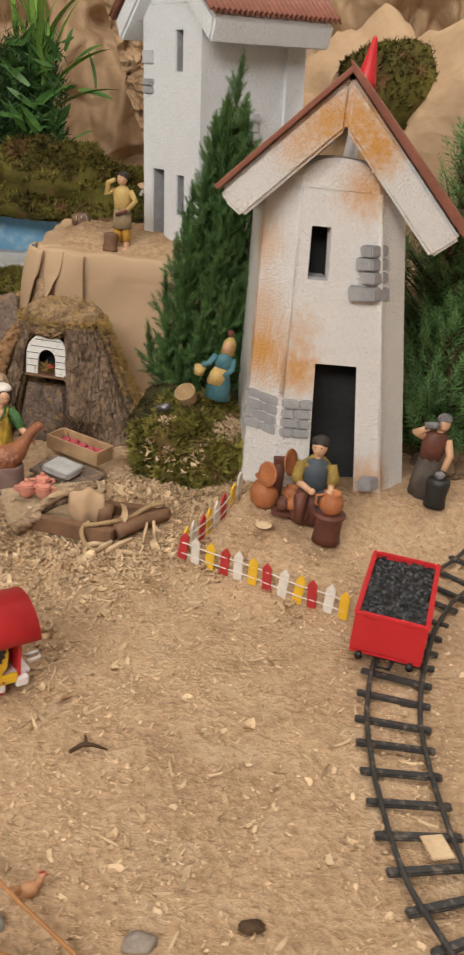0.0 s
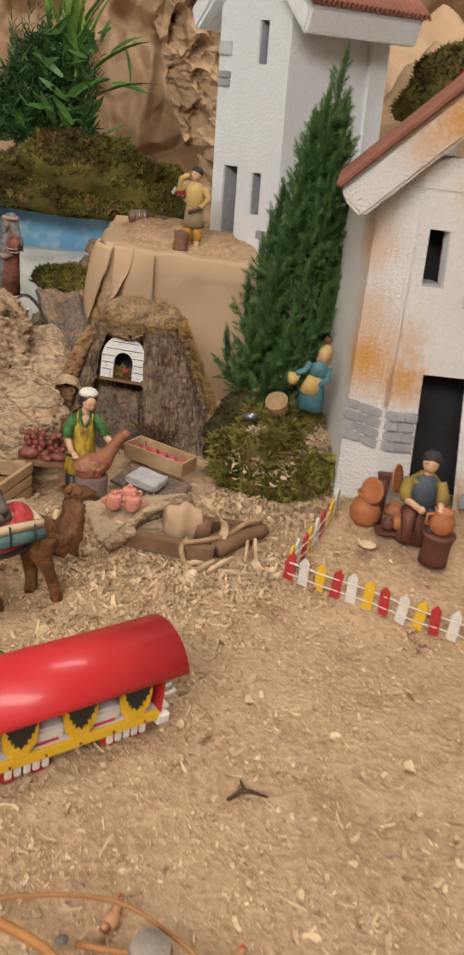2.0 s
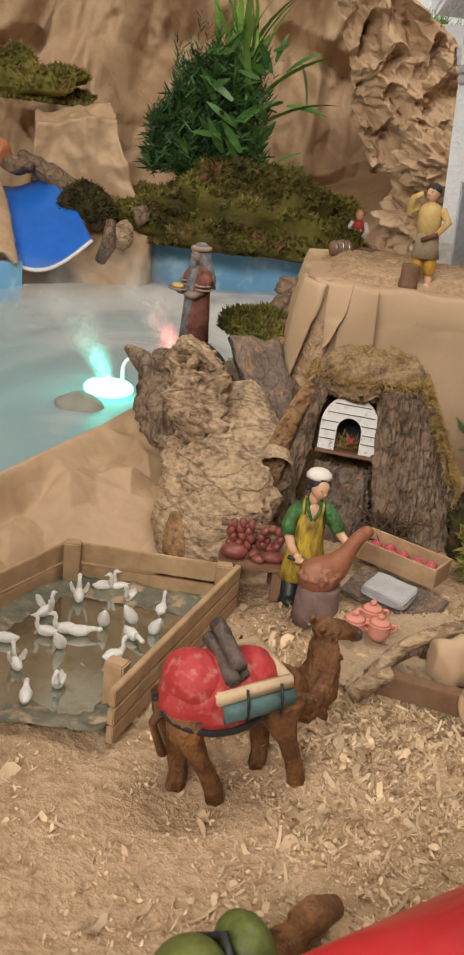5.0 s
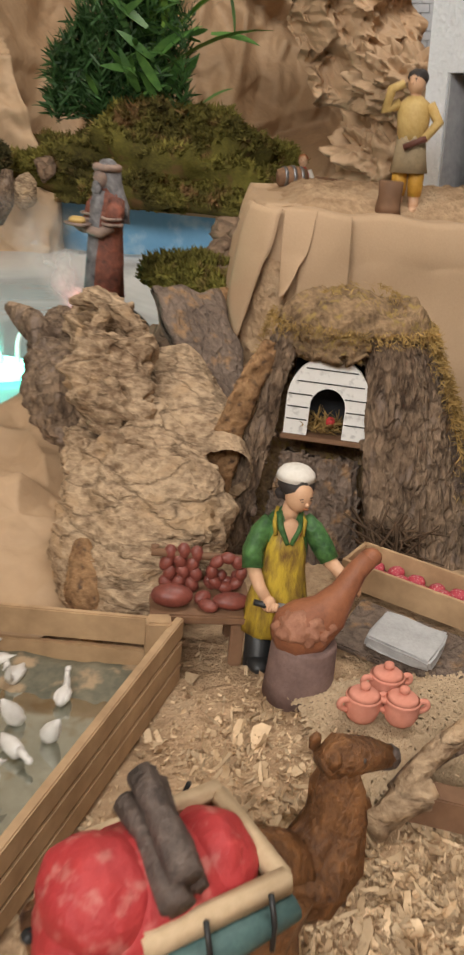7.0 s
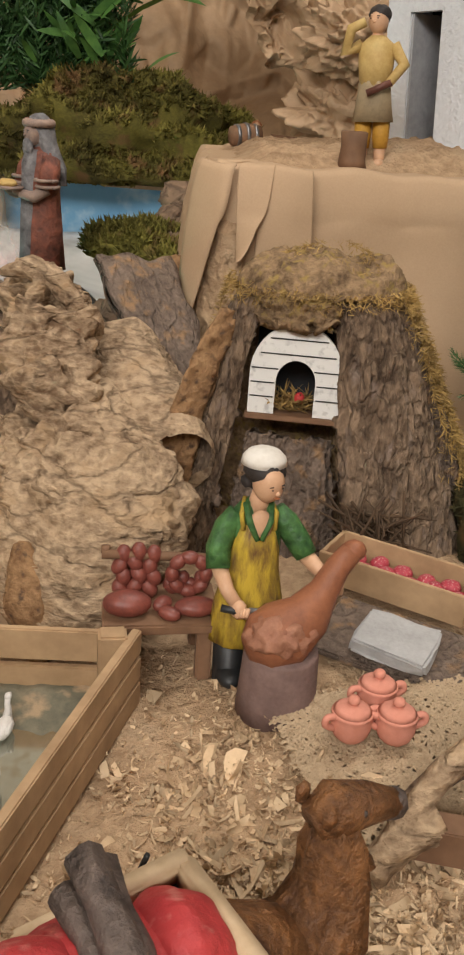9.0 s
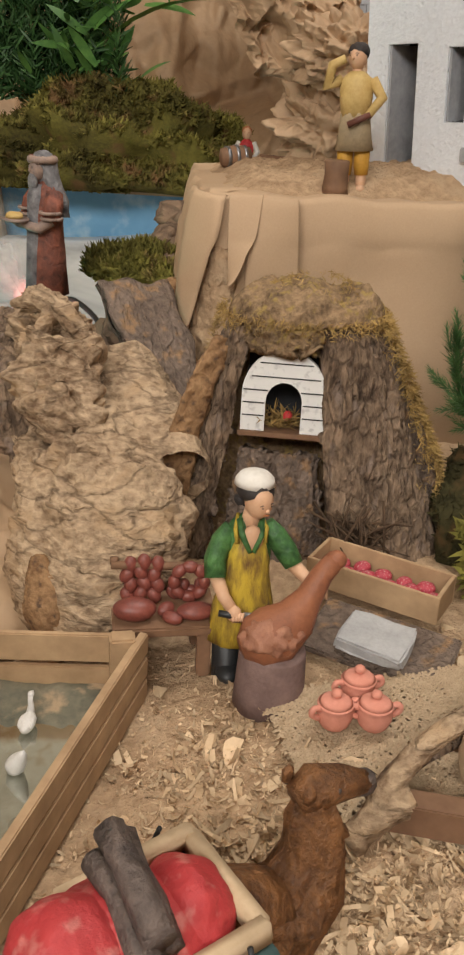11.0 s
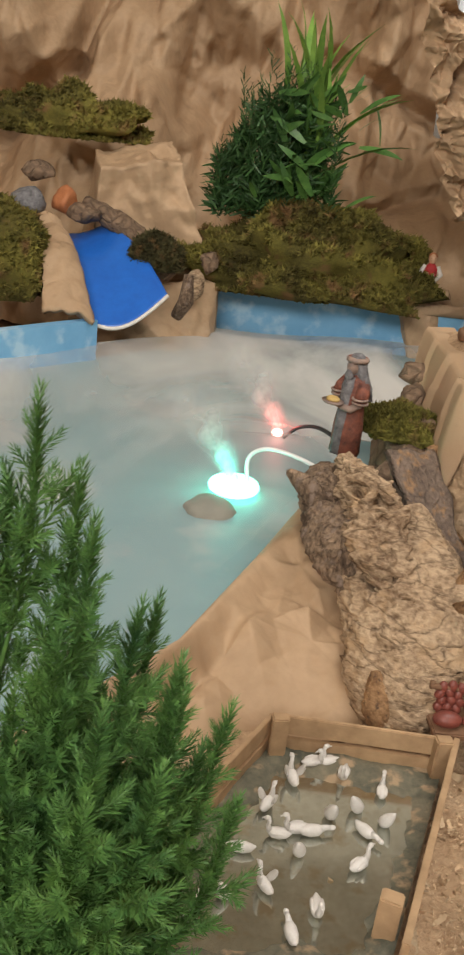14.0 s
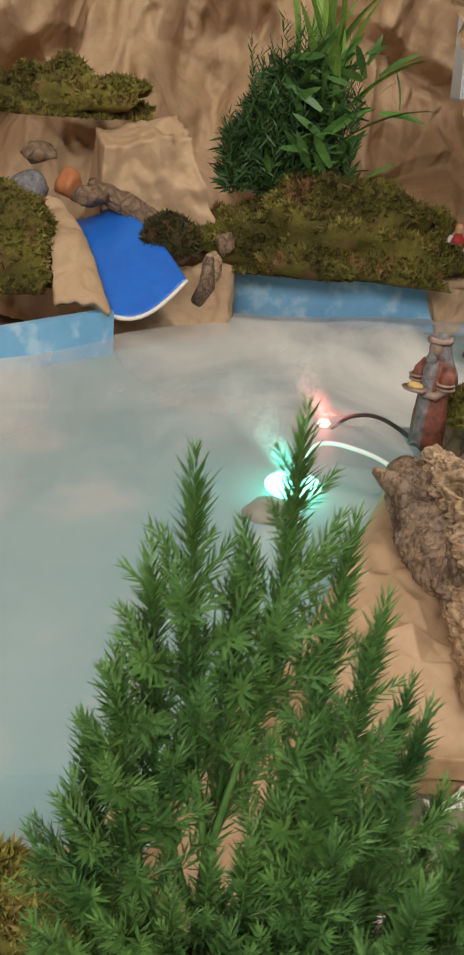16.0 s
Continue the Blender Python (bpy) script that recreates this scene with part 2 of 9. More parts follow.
def cracked(m, scale, dark, strength, dist, stretch=(1, 1, 1), amount=0.5, width=0.16):
    """Adds the rough plates of bark to a material, its fissures darkened for dirt and for shade."""
    N, L = m.node_tree.nodes, m.node_tree.links
    b = N["Principled BSDF"]
    tc, mp, nz, ad, v, mr, bp, mx = [N.new("ShaderNode" + k) for k in ("TexCoord", "Mapping", "TexNoise", "VectorMath", "TexVoronoi", "MapRange", "Bump", "MixRGB")]
    mp.inputs["Scale"].default_value = stretch
    nz.inputs["Scale"].default_value, nz.inputs["Detail"].default_value = scale * 0.9, 5
    sc = N.new("ShaderNodeVectorMath")
    sc.operation = "SCALE"
    sc.inputs["Scale"].default_value = 1.6 / scale
    v.feature = "DISTANCE_TO_EDGE"
    v.inputs["Scale"].default_value = scale
    L.new(tc.outputs["Object"], mp.inputs[0])
    L.new(mp.outputs[0], nz.inputs["Vector"])
    L.new(nz.outputs["Color"], sc.inputs[0])
    L.new(mp.outputs[0], ad.inputs[0])
    L.new(sc.outputs[0], ad.inputs[1])
    L.new(ad.outputs[0], v.inputs["Vector"])
    mr.inputs[1].default_value, mr.inputs[2].default_value = 0.0, width
    L.new(v.outputs["Distance"], mr.inputs[0])
    inv = N.new("ShaderNodeMapRange")
    inv.inputs[3].default_value, inv.inputs[4].default_value = amount, 0.0
    L.new(mr.outputs[0], inv.inputs[0])
    col = b.inputs["Base Color"].links[0].from_socket
    # crack colour: dirt and dark grooves, with their shade painted in
    mx.inputs[2].default_value = (*dark, 1)
    L.new(inv.outputs[0], mx.inputs[0])
    L.new(col, mx.inputs[1])
    L.new(mx.outputs[0], b.inputs["Base Color"])
    bp.inputs["Strength"].default_value, bp.inputs["Distance"].default_value = strength, dist
    L.new(mr.outputs[0], bp.inputs["Height"])
    L.new(b.inputs["Normal"].links[0].from_socket, bp.inputs["Normal"])
    L.new(bp.outputs[0], b.inputs["Normal"])


cracked(M_BARK, 95, (0.07, 0.047, 0.033), 0.55, 0.003, (1, 1, 0.5), 0.4, 0.12)
cracked(M_BARK_GREY, 90, (0.08, 0.06, 0.048), 0.45, 0.003, (1, 1, 0.5), 0.28, 0.12)
cracked(M_CORK, 34, (0.10, 0.065, 0.042), 0.45, 0.003, (0.45, 0.4, 1.5), 0.5, 0.045)
cracked(M_ROCK, 40, (0.08, 0.055, 0.04), 0.7, 0.004)
folded(M_KRAFT, 9, 0.5, 0.012, 3)
folded(M_KRAFT, 24, 0.28, 0.006, 8)
folded(M_LINEN, 5, 0.35, 0.014, 5)
folded(M_KRAFT_DARK, 14, 0.6, 0.016, 4)

# ---- building helpers ----
def part(name, bm, material, parent=None, label="", smooth=False):
    """Links a bmesh as one mesh object, under parent where one is given."""
    me = bpy.data.meshes.new(name)
    bm.to_mesh(me)
    bm.free()
    for m in material if isinstance(material, (list, tuple)) else [material]:
        me.materials.append(m)
    if smooth:
        me.shade_smooth()
    ob = new(name, me)
    if parent is not None:
        ob.parent = parent
    if label:
        tagged(ob, label)
    return ob


def thing(name, m, label, category, group="", kind=""):
    ob = new(name)
    ob.empty_display_size = 0.02
    ob.matrix_world = m
    return tagged(ob, label, category, group, kind)


def box(bm, size, m=None, bevel=0.0, mat=0, taper=(1, 1)):
    """A box centred on m's origin; taper scales its top."""
    r = bmesh.ops.create_cube(bm, size=1)
    vs = r["verts"]
    for v in vs:
        f = taper if v.co.z > 0 else (1, 1)
        v.co = Vector((v.co.x * size[0] * f[0], v.co.y * size[1] * f[1], v.co.z * size[2]))
    faces = list({f for v in vs for f in v.link_faces})
    if bevel:
        bv = bmesh.ops.bevel(bm, geom=list({e for v in vs for e in v.link_edges}), offset=bevel, segments=2, affect="EDGES")
        vs = list({v for f in bv["faces"] for v in f.verts})
        faces = list({f for v in vs for f in v.link_faces})
    for f in faces:
        f.material_index = mat
    if m is not None:
        bmesh.ops.transform(bm, matrix=m, verts=vs)
    return vs


def tube(bm, pts, radii, seg=10, mat=0, caps=True, flat=1.0, jit=0.0):
    """A tapered tube along pts; flat squeezes its section."""
    pts = [Vector(p) for p in pts]
    if not isinstance(radii, (list, tuple)):
        radii = [radii] * len(pts)
    rings, up = [], None
    for i, p in enumerate(pts):
        d = (pts[min(i + 1, len(pts) - 1)] - pts[max(i - 1, 0)])
        d = d.normalized() if d.length > 1e-9 else Vector((0, 0, 1))
        if up is None:
            up = Vector((0, 1, 0)) if abs(d.y) < 0.8 else Vector((1, 0, 0))
        a = (up - d * up.dot(d))
        a = a.normalized() if a.length > 1e-6 else d.orthogonal().normalized()
        up = a
        b = d.cross(a)
        ring = []
        for k in range(seg):
            t = 2 * math.pi * k / seg
            r = radii[i] * (1 + jit * noise.noise(Vector((p.x * 90 + k * 1.7, p.y * 90, p.z * 90 + i))))
            ring.append(bm.verts.new(p + a * (r * flat * math.cos(t)) + b * (r * math.sin(t))))
        rings.append(ring)
    made = []
    for r0, r1 in zip(rings, rings[1:]):
        for k in range(seg):
            made.append(bm.faces.new((r0[k], r0[(k + 1) % seg], r1[(k + 1) % seg], r1[k])))
    if caps:
        made.append(bm.faces.new(list(reversed(rings[0]))))
        made.append(bm.faces.new(rings[-1]))
    for f in made:
        f.material_index = mat
        f.smooth = True
    return rings


def ball(bm, c, r, mat=0, sub=2, amp=0.0, freq=60.0, m=None):
    """An ellipsoid of radii r at c, roughened by noise."""
    r = (r, r, r) if not isinstance(r, (tuple, list)) else r
    vs = bmesh.ops.create_icosphere(bm, subdivisions=sub, radius=1)["verts"]
    for v in vs:
        n = v.co.normalized()
        p = Vector((v.co.x * r[0], v.co.y * r[1], v.co.z * r[2]))
        if m is not None:
            p = m @ p
        p = p + Vector(c)
        if amp:
            p += n * amp * (noise.noise(p * freq) + 0.5 * noise.noise(p * freq * 2.3))
        v.co = p
        for f in v.link_faces:
            f.material_index = mat
            f.smooth = True
    return vs


def lathe(bm, profile, c=(0, 0, 0), seg=20, mat=0, m=None):
    """A turned body from (radius, height) pairs."""
    m = m or Matrix()
    rings = []
    for r, z in profile:
        rings.append([bm.verts.new(m @ (Vector((r * math.cos(2 * math.pi * k / seg), r * math.sin(2 * math.pi * k / seg), z)) + Vector(c))) for k in range(seg)])
    for r0, r1 in zip(rings, rings[1:]):
        for k in range(seg):
            f = bm.faces.new((r0[k], r0[(k + 1) % seg], r1[(k + 1) % seg], r1[k]))
            f.material_index, f.smooth = mat, True
    for ring in (rings[0][::-1], rings[-1]):
        f = bm.faces.new(ring)
        f.material_index = mat


def prism(bm, outline, y0, y1, mat=0, m=None):
    """An outline of (x, z) points drawn out from y0 to y1."""
    m = m or Matrix()
    a = [bm.verts.new(m @ Vector((x, y0, z))) for x, z in outline]
    b = [bm.verts.new(m @ Vector((x, y1, z))) for x, z in outline]
    fs = [bm.faces.new(a), bm.faces.new(b[::-1])]
    n = len(a)
    for k in range(n):
        fs.append(bm.faces.new((a[k], b[k], b[(k + 1) % n], a[(k + 1) % n])))
    for f in fs:
        f.material_index = mat
    bmesh.ops.recalc_face_normals(bm, faces=fs)
    return fs


def sheet(nu, nv, fn, mat=0, bm=None):
    """A grid of nu x nv cells whose points fn(u, v) gives."""
    bm = bm or bmesh.new()
    g = [[bm.verts.new(fn(i / nu, j / nv)) for j in range(nv + 1)] for i in range(nu + 1)]
    for i in range(nu):
        for j in range(nv):
            f = bm.faces.new((g[i][j], g[i + 1][j], g[i + 1][j + 1], g[i][j + 1]))
            f.smooth, f.material_index = True, mat
    return bm


def holed_wall(us, zs, holes, d0, d1, put):
    """One connected wall of cells between the cuts us and zs, with thickness d0 to d1 and openings through it."""
    bm = bmesh.new()
    us = sorted({*us, *[h[0] for h in holes], *[h[1] for h in holes]})
    zs = sorted({*zs, *[h[2] for h in holes], *[h[3] for h in holes]})
    V = [[[bm.verts.new(put((u, d, z))) for z in zs] for u in us] for d in (d0, d1)]

    def full(i, j):
        if not (0 <= i < len(us) - 1 and 0 <= j < len(zs) - 1):
            return False
        u, z = (us[i] + us[i + 1]) / 2, (zs[j] + zs[j + 1]) / 2
        return not any(h[0] < u < h[1] and h[2] < z < h[3] for h in holes)
    for i in range(len(us) - 1):
        for j in range(len(zs) - 1):
            if not full(i, j):
                continue
            A, B = V
            bm.faces.new((A[i][j], A[i + 1][j], A[i + 1][j + 1], A[i][j + 1]))
            bm.faces.new((B[i][j], B[i][j + 1], B[i + 1][j + 1], B[i + 1][j]))
            for p, q, near in (((i, j), (i + 1, j), (i, j - 1)), ((i + 1, j), (i + 1, j + 1), (i + 1, j)), ((i + 1, j + 1), (i, j + 1), (i, j + 1)), ((i, j + 1), (i, j), (i - 1, j))):
                if not full(*near):
                    bm.faces.new((A[p[0]][p[1]], B[p[0]][p[1]], B[q[0]][q[1]], A[q[0]][q[1]]))
    bmesh.ops.delete(bm, geom=[v for v in bm.verts if not v.link_faces], context="VERTS")
    bmesh.ops.recalc_face_normals(bm, faces=bm.faces)
    return bm


def solid(ob, t):
    md = ob.modifiers.new("thickness", "SOLIDIFY")
    md.thickness, md.offset = t, -1
    return ob


def smoothstep(a, b, x):
    t = min(1.0, max(0.0, (x - a) / (b - a)))
    return t * t * (3 - 2 * t)


def bumpy(p, f, octaves=4):
    s, a = 0.0, 1.0
    for _ in range(octaves):
        s += a * noise.noise(p * f)
        f, a = f * 2.1, a * 0.5
    return s


FOLDS = [(Vector((random.gauss(0, 1), random.gauss(0, 1), random.gauss(0, 1))).normalized(), random.random(), random.uniform(0.45, 1.5)) for _ in range(9)]


def crumple(p, f):
    """Sharp-edged flat folds, as in creased paper: triangle waves along many directions, bent by noise."""
    q = p * f
    q = q + Vector((noise.noise(q * 0.6), noise.noise(q * 0.6 + Vector((9, 3, 1))), noise.noise(q * 0.6 + Vector((2, 7, 5))))) * 0.4
    s = 0.0
    for d, o, k in FOLDS:
        t = q.dot(d) * k + o
        s += (abs(t - math.floor(t) - 0.5) - 0.25) / k
    return s * 0.55


def facets(a, b, seed):
    """Flat triangles of random height with sharp creases between them, -1 to 1."""
    a, b = a + 0.35 * noise.noise(Vector((a * 0.7, b * 0.7, seed))), b + 0.35 * noise.noise(Vector((a * 0.7, b * 0.7, seed + 9)))
    i, j = math.floor(a), math.floor(b)
    f, g = a - i, b - j

    def h(p, q):
        return 2 * noise.cell(Vector((i + p + 0.5, j + q + 0.5, seed + 0.5))) - 1
    if (i + j) % 2:
        if f + g < 1:
            return h(0, 0) * (1 - f - g) + h(1, 0) * f + h(0, 1) * g
        return h(1, 1) * (f + g - 1) + h(0, 1) * (1 - f) + h(1, 0) * (1 - g)
    if f > g:
        return h(0, 0) * (1 - f) + h(1, 0) * (f - g) + h(1, 1) * g
    return h(0, 0) * (1 - g) + h(0, 1) * (g - f) + h(1, 1) * f


def paper(a, b, seed):
    """Creased paper: facets at three scales along turned axes."""
    return facets(a, b, seed) + 0.45 * facets(1.9 * a + 1.3 * b, 1.9 * b - 1.3 * a, seed + 3) + 0.16 * facets(5.2 * a - 2.1 * b, 5.2 * b + 2.1 * a, seed + 5)


def from_arrays(name, verts, faces, material, parent=None, label="", smooth=False):
    """One mesh from vertex and face arrays (all faces with the same number of corners)."""
    me = bpy.data.meshes.new(name)
    n, k = faces.shape
    me.vertices.add(len(verts))
    me.vertices.foreach_set("co", np.ascontiguousarray(verts, dtype=np.float32).ravel())
    me.loops.add(n * k)
    me.loops.foreach_set("vertex_index", np.ascontiguousarray(faces, dtype=np.int32).ravel())
    me.polygons.add(n)
    me.polygons.foreach_set("loop_start", np.arange(0, n * k, k, dtype=np.int32))
    me.update(calc_edges=True)
    me.validate()
    me.materials.append(material)
    if smooth:
        me.shade_smooth()
    ob = new(name, me)
    if parent is not None:
        ob.parent = parent
    if label:
        tagged(ob, label)
    return ob


def scatter(template_v, template_f, mats):
    """Copies of a template's points and faces at the 4 x 4 matrices mats, as joined arrays."""
    k = len(template_v)
    hv = np.c_[template_v, np.ones(k)]
    V = np.einsum("nij,kj->nki", np.asarray(mats), hv)[:, :, :3].reshape(-1, 3)
    F = (np.asarray(template_f)[None] + (np.arange(len(mats)) * k)[:, None, None]).reshape(-1, np.shape(template_f)[1])
    return V, F


def mat4(p, z, roll, s):
    """A pose at p with its z axis along z, turned by roll, scaled by s."""
    q = Vector(z).to_track_quat("Z", "Y").to_matrix().to_4x4()
    return np.array(Matrix.Translation(p) @ q @ Matrix.Rotation(roll, 4, "Z") @ Matrix.Diagonal((s, s, s, 1)))


def ground_z(x, y):
    """The height of the sandy ground."""
    z = 0.006 * noise.noise(Vector((x * 7, y * 7, 0))) + 0.003 * noise.noise(Vector((x * 22, y * 22, 3)))
    z += 0.045 * smoothstep(1.04, 1.17, y) * smoothstep(-0.03, 0.08, x)
    z += 0.012 * smoothstep(1.06, 1.2, y) * (1 - smoothstep(-0.05, 0.06, x)) * smoothstep(-0.3, -0.2, x)
    z += 0.03 * smoothstep(1.25, 1.5, y)
    z += 0.006 * math.exp(-((x + 0.245) / 0.10) ** 2 - ((y - 0.77) / 0.08) ** 2)
    z -= 0.014 * math.exp(-((x + 0.3) / 0.1) ** 2 - ((y - 0.95) / 0.08) ** 2)
    return z


def bez(pts, n):
    """A smooth line through pts (Catmull-Rom), n steps a span."""
    P = [Vector(p) for p in pts]
    P = [P[0] * 2 - P[1]] + P + [P[-1] * 2 - P[-2]]
    out = []
    for i in range(1, len(P) - 2):
        for k in range(n):
            t = k / n
            a, b, c, d = P[i - 1:i + 3]
            out.append(0.5 * ((2 * b) + (c - a) * t + (2 * a - 5 * b + 4 * c - d) * t * t + (3 * b - a - 3 * c + d) * t ** 3))
    return out + [P[-2]]


# ---- the room round the display ----
def room():
    for name, size, at in (("wall_north", (6.2, 0.1, 3.2), (0, 3.4, 0.7)), ("wall_south", (6.2, 0.1, 3.2), (0, -2.6, 0.7)),
                           ("wall_west", (0.1, 6.0, 3.2), (-3.1, 0.4, 0.7)), ("wall_east", (0.1, 6.0, 3.2), (3.1, 0.4, 0.7))):
        bm = bmesh.new()
        box(bm, size, pose(*at))
        tagged(part(name, bm, M_WALLPAINT), "plain cream painted wall of the room", "wall", kind="structure")
    bm = bmesh.new()
    box(bm, (6.3, 6.1, 0.1), pose(0, 0.4, 2.35))
    tagged(part("ceiling", bm, M_WALLPAINT), "plain cream painted ceiling of the room", "ceiling", kind="structure")
    bm = bmesh.new()
    box(bm, (6.3, 6.1, 0.1), pose(0, 0.4, -0.95))
    tagged(part("floor", bm, M_WOOD_BROWN), "brown wooden floor under the display table", "floor", kind="structure")
    bm = bmesh.new()
    box(bm, (3.4, 3.0, 0.82), pose(-0.2, 1.72, -0.475))
    tagged(part("display_table", bm, M_WOOD_BROWN), "large brown wooden table carrying the whole display", "table")


room()


# ---- ground, pool and paper slopes ----
def ground():
    bm = sheet(330, 200, lambda u, v: Vector((-1.75 + 3.1 * u, 0.25 + 1.75 * v, ground_z(-1.75 + 3.1 * u, 0.25 + 1.75 * v) + 0.0035 * bumpy(Vector((u * 80, v * 50, 1)), 1.0, 3))))
    tagged(part("ground", bm, M_SAND, smooth=True), "sandy ground strewn with pale sawdust", "ground", kind="structure")


ground()


def water_material():
    m = mk("milky_pool_water", (0.275, 0.395, 0.405), (0.21, 0.325, 0.34), 3.0, 0.52, 0.35, 26, 0.003, 0.3, fine=0.2, c3=(0.36, 0.40, 0.40))
    return m


M_WATER = water_material()


def pool():
    bm = bmesh.new()
    pts = [(-1.75, 0.7), (-0.86, 0.75), (-0.60, 1.17), (-0.52, 1.27), (-0.385, 1.58), (-0.30, 1.62), (-0.28, 1.8), (0.25, 1.82), (0.25, 2.42), (-0.48, 2.47), (-0.6, 2.32), (-1.6, 1.37)]
    bm.faces.new([bm.verts.new((x, y, 0.045)) for x, y in pts])
    tagged(part("water", bm, M_WATER), "milky turquoise water in the pool", "water", kind="structure")
    for nm, a, b, top0, top1 in (("pool_wall_left", (-1.6, 1.35), (-0.735, 2.17), 0.10, 0.117), ("pool_wall_back", (-0.56, 2.49), (0.3, 2.41), 0.140, 0.146)):
        d = Vector((b[0] - a[0], b[1] - a[1], 0))
        n = Vector((-d.y, d.x, 0)).normalized() * 0.02
        bm = bmesh.new()
        P = [Vector((*a, 0)), Vector((*b, 0)), Vector((*b, 0)) + n, Vector((*a, 0)) + n]
        lo = [bm.verts.new((p.x, p.y, 0.0)) for p in P]
        hi = [bm.verts.new((p.x, p.y, top0 if i in (0, 3) else top1)) for i, p in enumerate(P)]
        bm.faces.new(lo[::-1]), bm.faces.new(hi)
        for k in range(4):
            bm.faces.new((lo[k], lo[(k + 1) % 4], hi[(k + 1) % 4], hi[k]))
        tagged(part(nm, bm, M_BLUEPAINT), "light blue painted board round the pool", "pool wall", kind="structure")


pool()


def mist_material(name, cut0, cut1, most, scale):
    m = bpy.data.materials.new(name)
    m.use_nodes = True
    N, L = m.node_tree.nodes, m.node_tree.links
    N.remove(N["Principled BSDF"])
    tr, df, mx = N.new("ShaderNodeBsdfTransparent"), N.new("ShaderNodeBsdfDiffuse"), N.new("ShaderNodeMixShader")
    df.inputs[0].default_value = (0.78, 0.75, 0.70, 1)
    tc, nz, rp = N.new("ShaderNodeTexCoord"), N.new("ShaderNodeTexNoise"), N.new("ShaderNodeMapRange")
    mp = N.new("ShaderNodeMapping")
    mp.inputs["Scale"].default_value = (1.0, 0.42, 1.0)
    nz.inputs["Scale"].default_value, nz.inputs["Detail"].default_value = scale, 5
    nz.inputs["Distortion"].default_value = 0.8
    rp.inputs[1].default_value, rp.inputs[2].default_value, rp.inputs[3].default_value, rp.inputs[4].default_value = cut0, cut1, 0, most
    rp.interpolation_type = "SMOOTHSTEP"
    sep, fr, mu = N.new("ShaderNodeSeparateXYZ"), N.new("ShaderNodeMapRange"), N.new("ShaderNodeMath")
    fr.inputs[1].default_value, fr.inputs[2].default_value, fr.inputs[3].default_value, fr.inputs[4].default_value = 1.35, 2.0, 0.12, 1
    fr.interpolation_type = "SMOOTHSTEP"
    mu.operation = "MULTIPLY"
    L.new(tc.outputs["Object"], mp.inputs[0])
    L.new(mp.outputs[0], nz.inputs["Vector"])
    L.new(tc.outputs["Object"], sep.inputs[0])
    L.new(sep.outputs["Y"], fr.inputs[0])
    L.new(nz.outputs["Fac"], rp.inputs[0])
    L.new(rp.outputs[0], mu.inputs[0])
    L.new(fr.outputs[0], mu.inputs[1])
    L.new(mu.outputs[0], mx.inputs[0])
    L.new(tr.outputs[0], mx.inputs[1])
    L.new(df.outputs[0], mx.inputs[2])
    L.new(mx.outputs[0], N["Material Output"].inputs[0])
    return m


def mist():
    for z, m in ((0.068, mist_material("low_mist", 0.28, 0.72, 0.78, 3.4)),):
        def at(u, v, z=z):
            x, y = -1.7 + 1.75 * u, 1.15 + 1.3 * v
            lim = -0.615 + (y - 1.15) * 0.47 if y < 1.62 else (-0.33 if y < 1.8 else 0.2)
            x = -1.7 + (lim - 0.01 + 1.7) * u
            top = (1.37 + (x + 1.6) * 0.95 if x < -0.6 else 2.46) - 0.015
            return Vector((x, min(y, top), z + 0.012 * noise.noise(Vector((x * 4, y * 4, z * 50)))))
        bm = sheet(40, 30, at)
        tagged(part("mist", bm, m, smooth=True), "thin white mist drifting over the water", "mist", kind="stuff")


mist()


def backdrop():
    # deep folds between the sheets: (x, z) to (x, z), width, depth
    seams = [((-1.10, 0.36), (-0.92, 0.52), 0.05, 0.16), ((-0.92, 0.52), (-0.83, 0.78), 0.04, 0.14), ((-0.66, 0.45), (-0.62, 0.85), 0.03, 0.06), ((-0.28, 0.62), (0.02, 0.50), 0.04, 0.10), ((-0.20, 0.24), (0.02, 0.32), 0.04, 0.08)]

    def at(u, v):
        x, z = -1.75 + 3.1 * u, -0.05 + 1.5 * v
        p = Vector((x, 0, z))
        hang = Vector((x * 1.7, 0, z * 0.55))
        y = 2.74 - 0.06 * crumple(p + Vector((3, 0, 1)), 1.7) - 0.100 * paper(hang.x * 3.2, hang.z * 4.6, 2) - 0.013 * facets(x * 17 + z * 6, z * 15 - x * 4, 11) - 0.06 * noise.noise(p * 1.6) + 0.12 * v
        for (ax, az), (bx, bz), wide, deep in seams:
            t = max(0.0, min(1.0, ((x - ax) * (bx - ax) + (z - az) * (bz - az)) / ((bx - ax) ** 2 + (bz - az) ** 2)))
            far = math.hypot(x - ax - t * (bx - ax), z - az - t * (bz - az))
            y += deep * max(0.0, 1 - far / wide)
        y -= 0.12 * smoothstep(0.45, 0.0, z)
        return Vector((x, y, z))
    bm = sheet(420, 220, at)
    ob = part("backdrop", bm, M_KRAFT, smooth=True)
    tagged(ob, "crumpled brown kraft paper hung as a rock face", "paper backdrop", kind="structure")


backdrop()


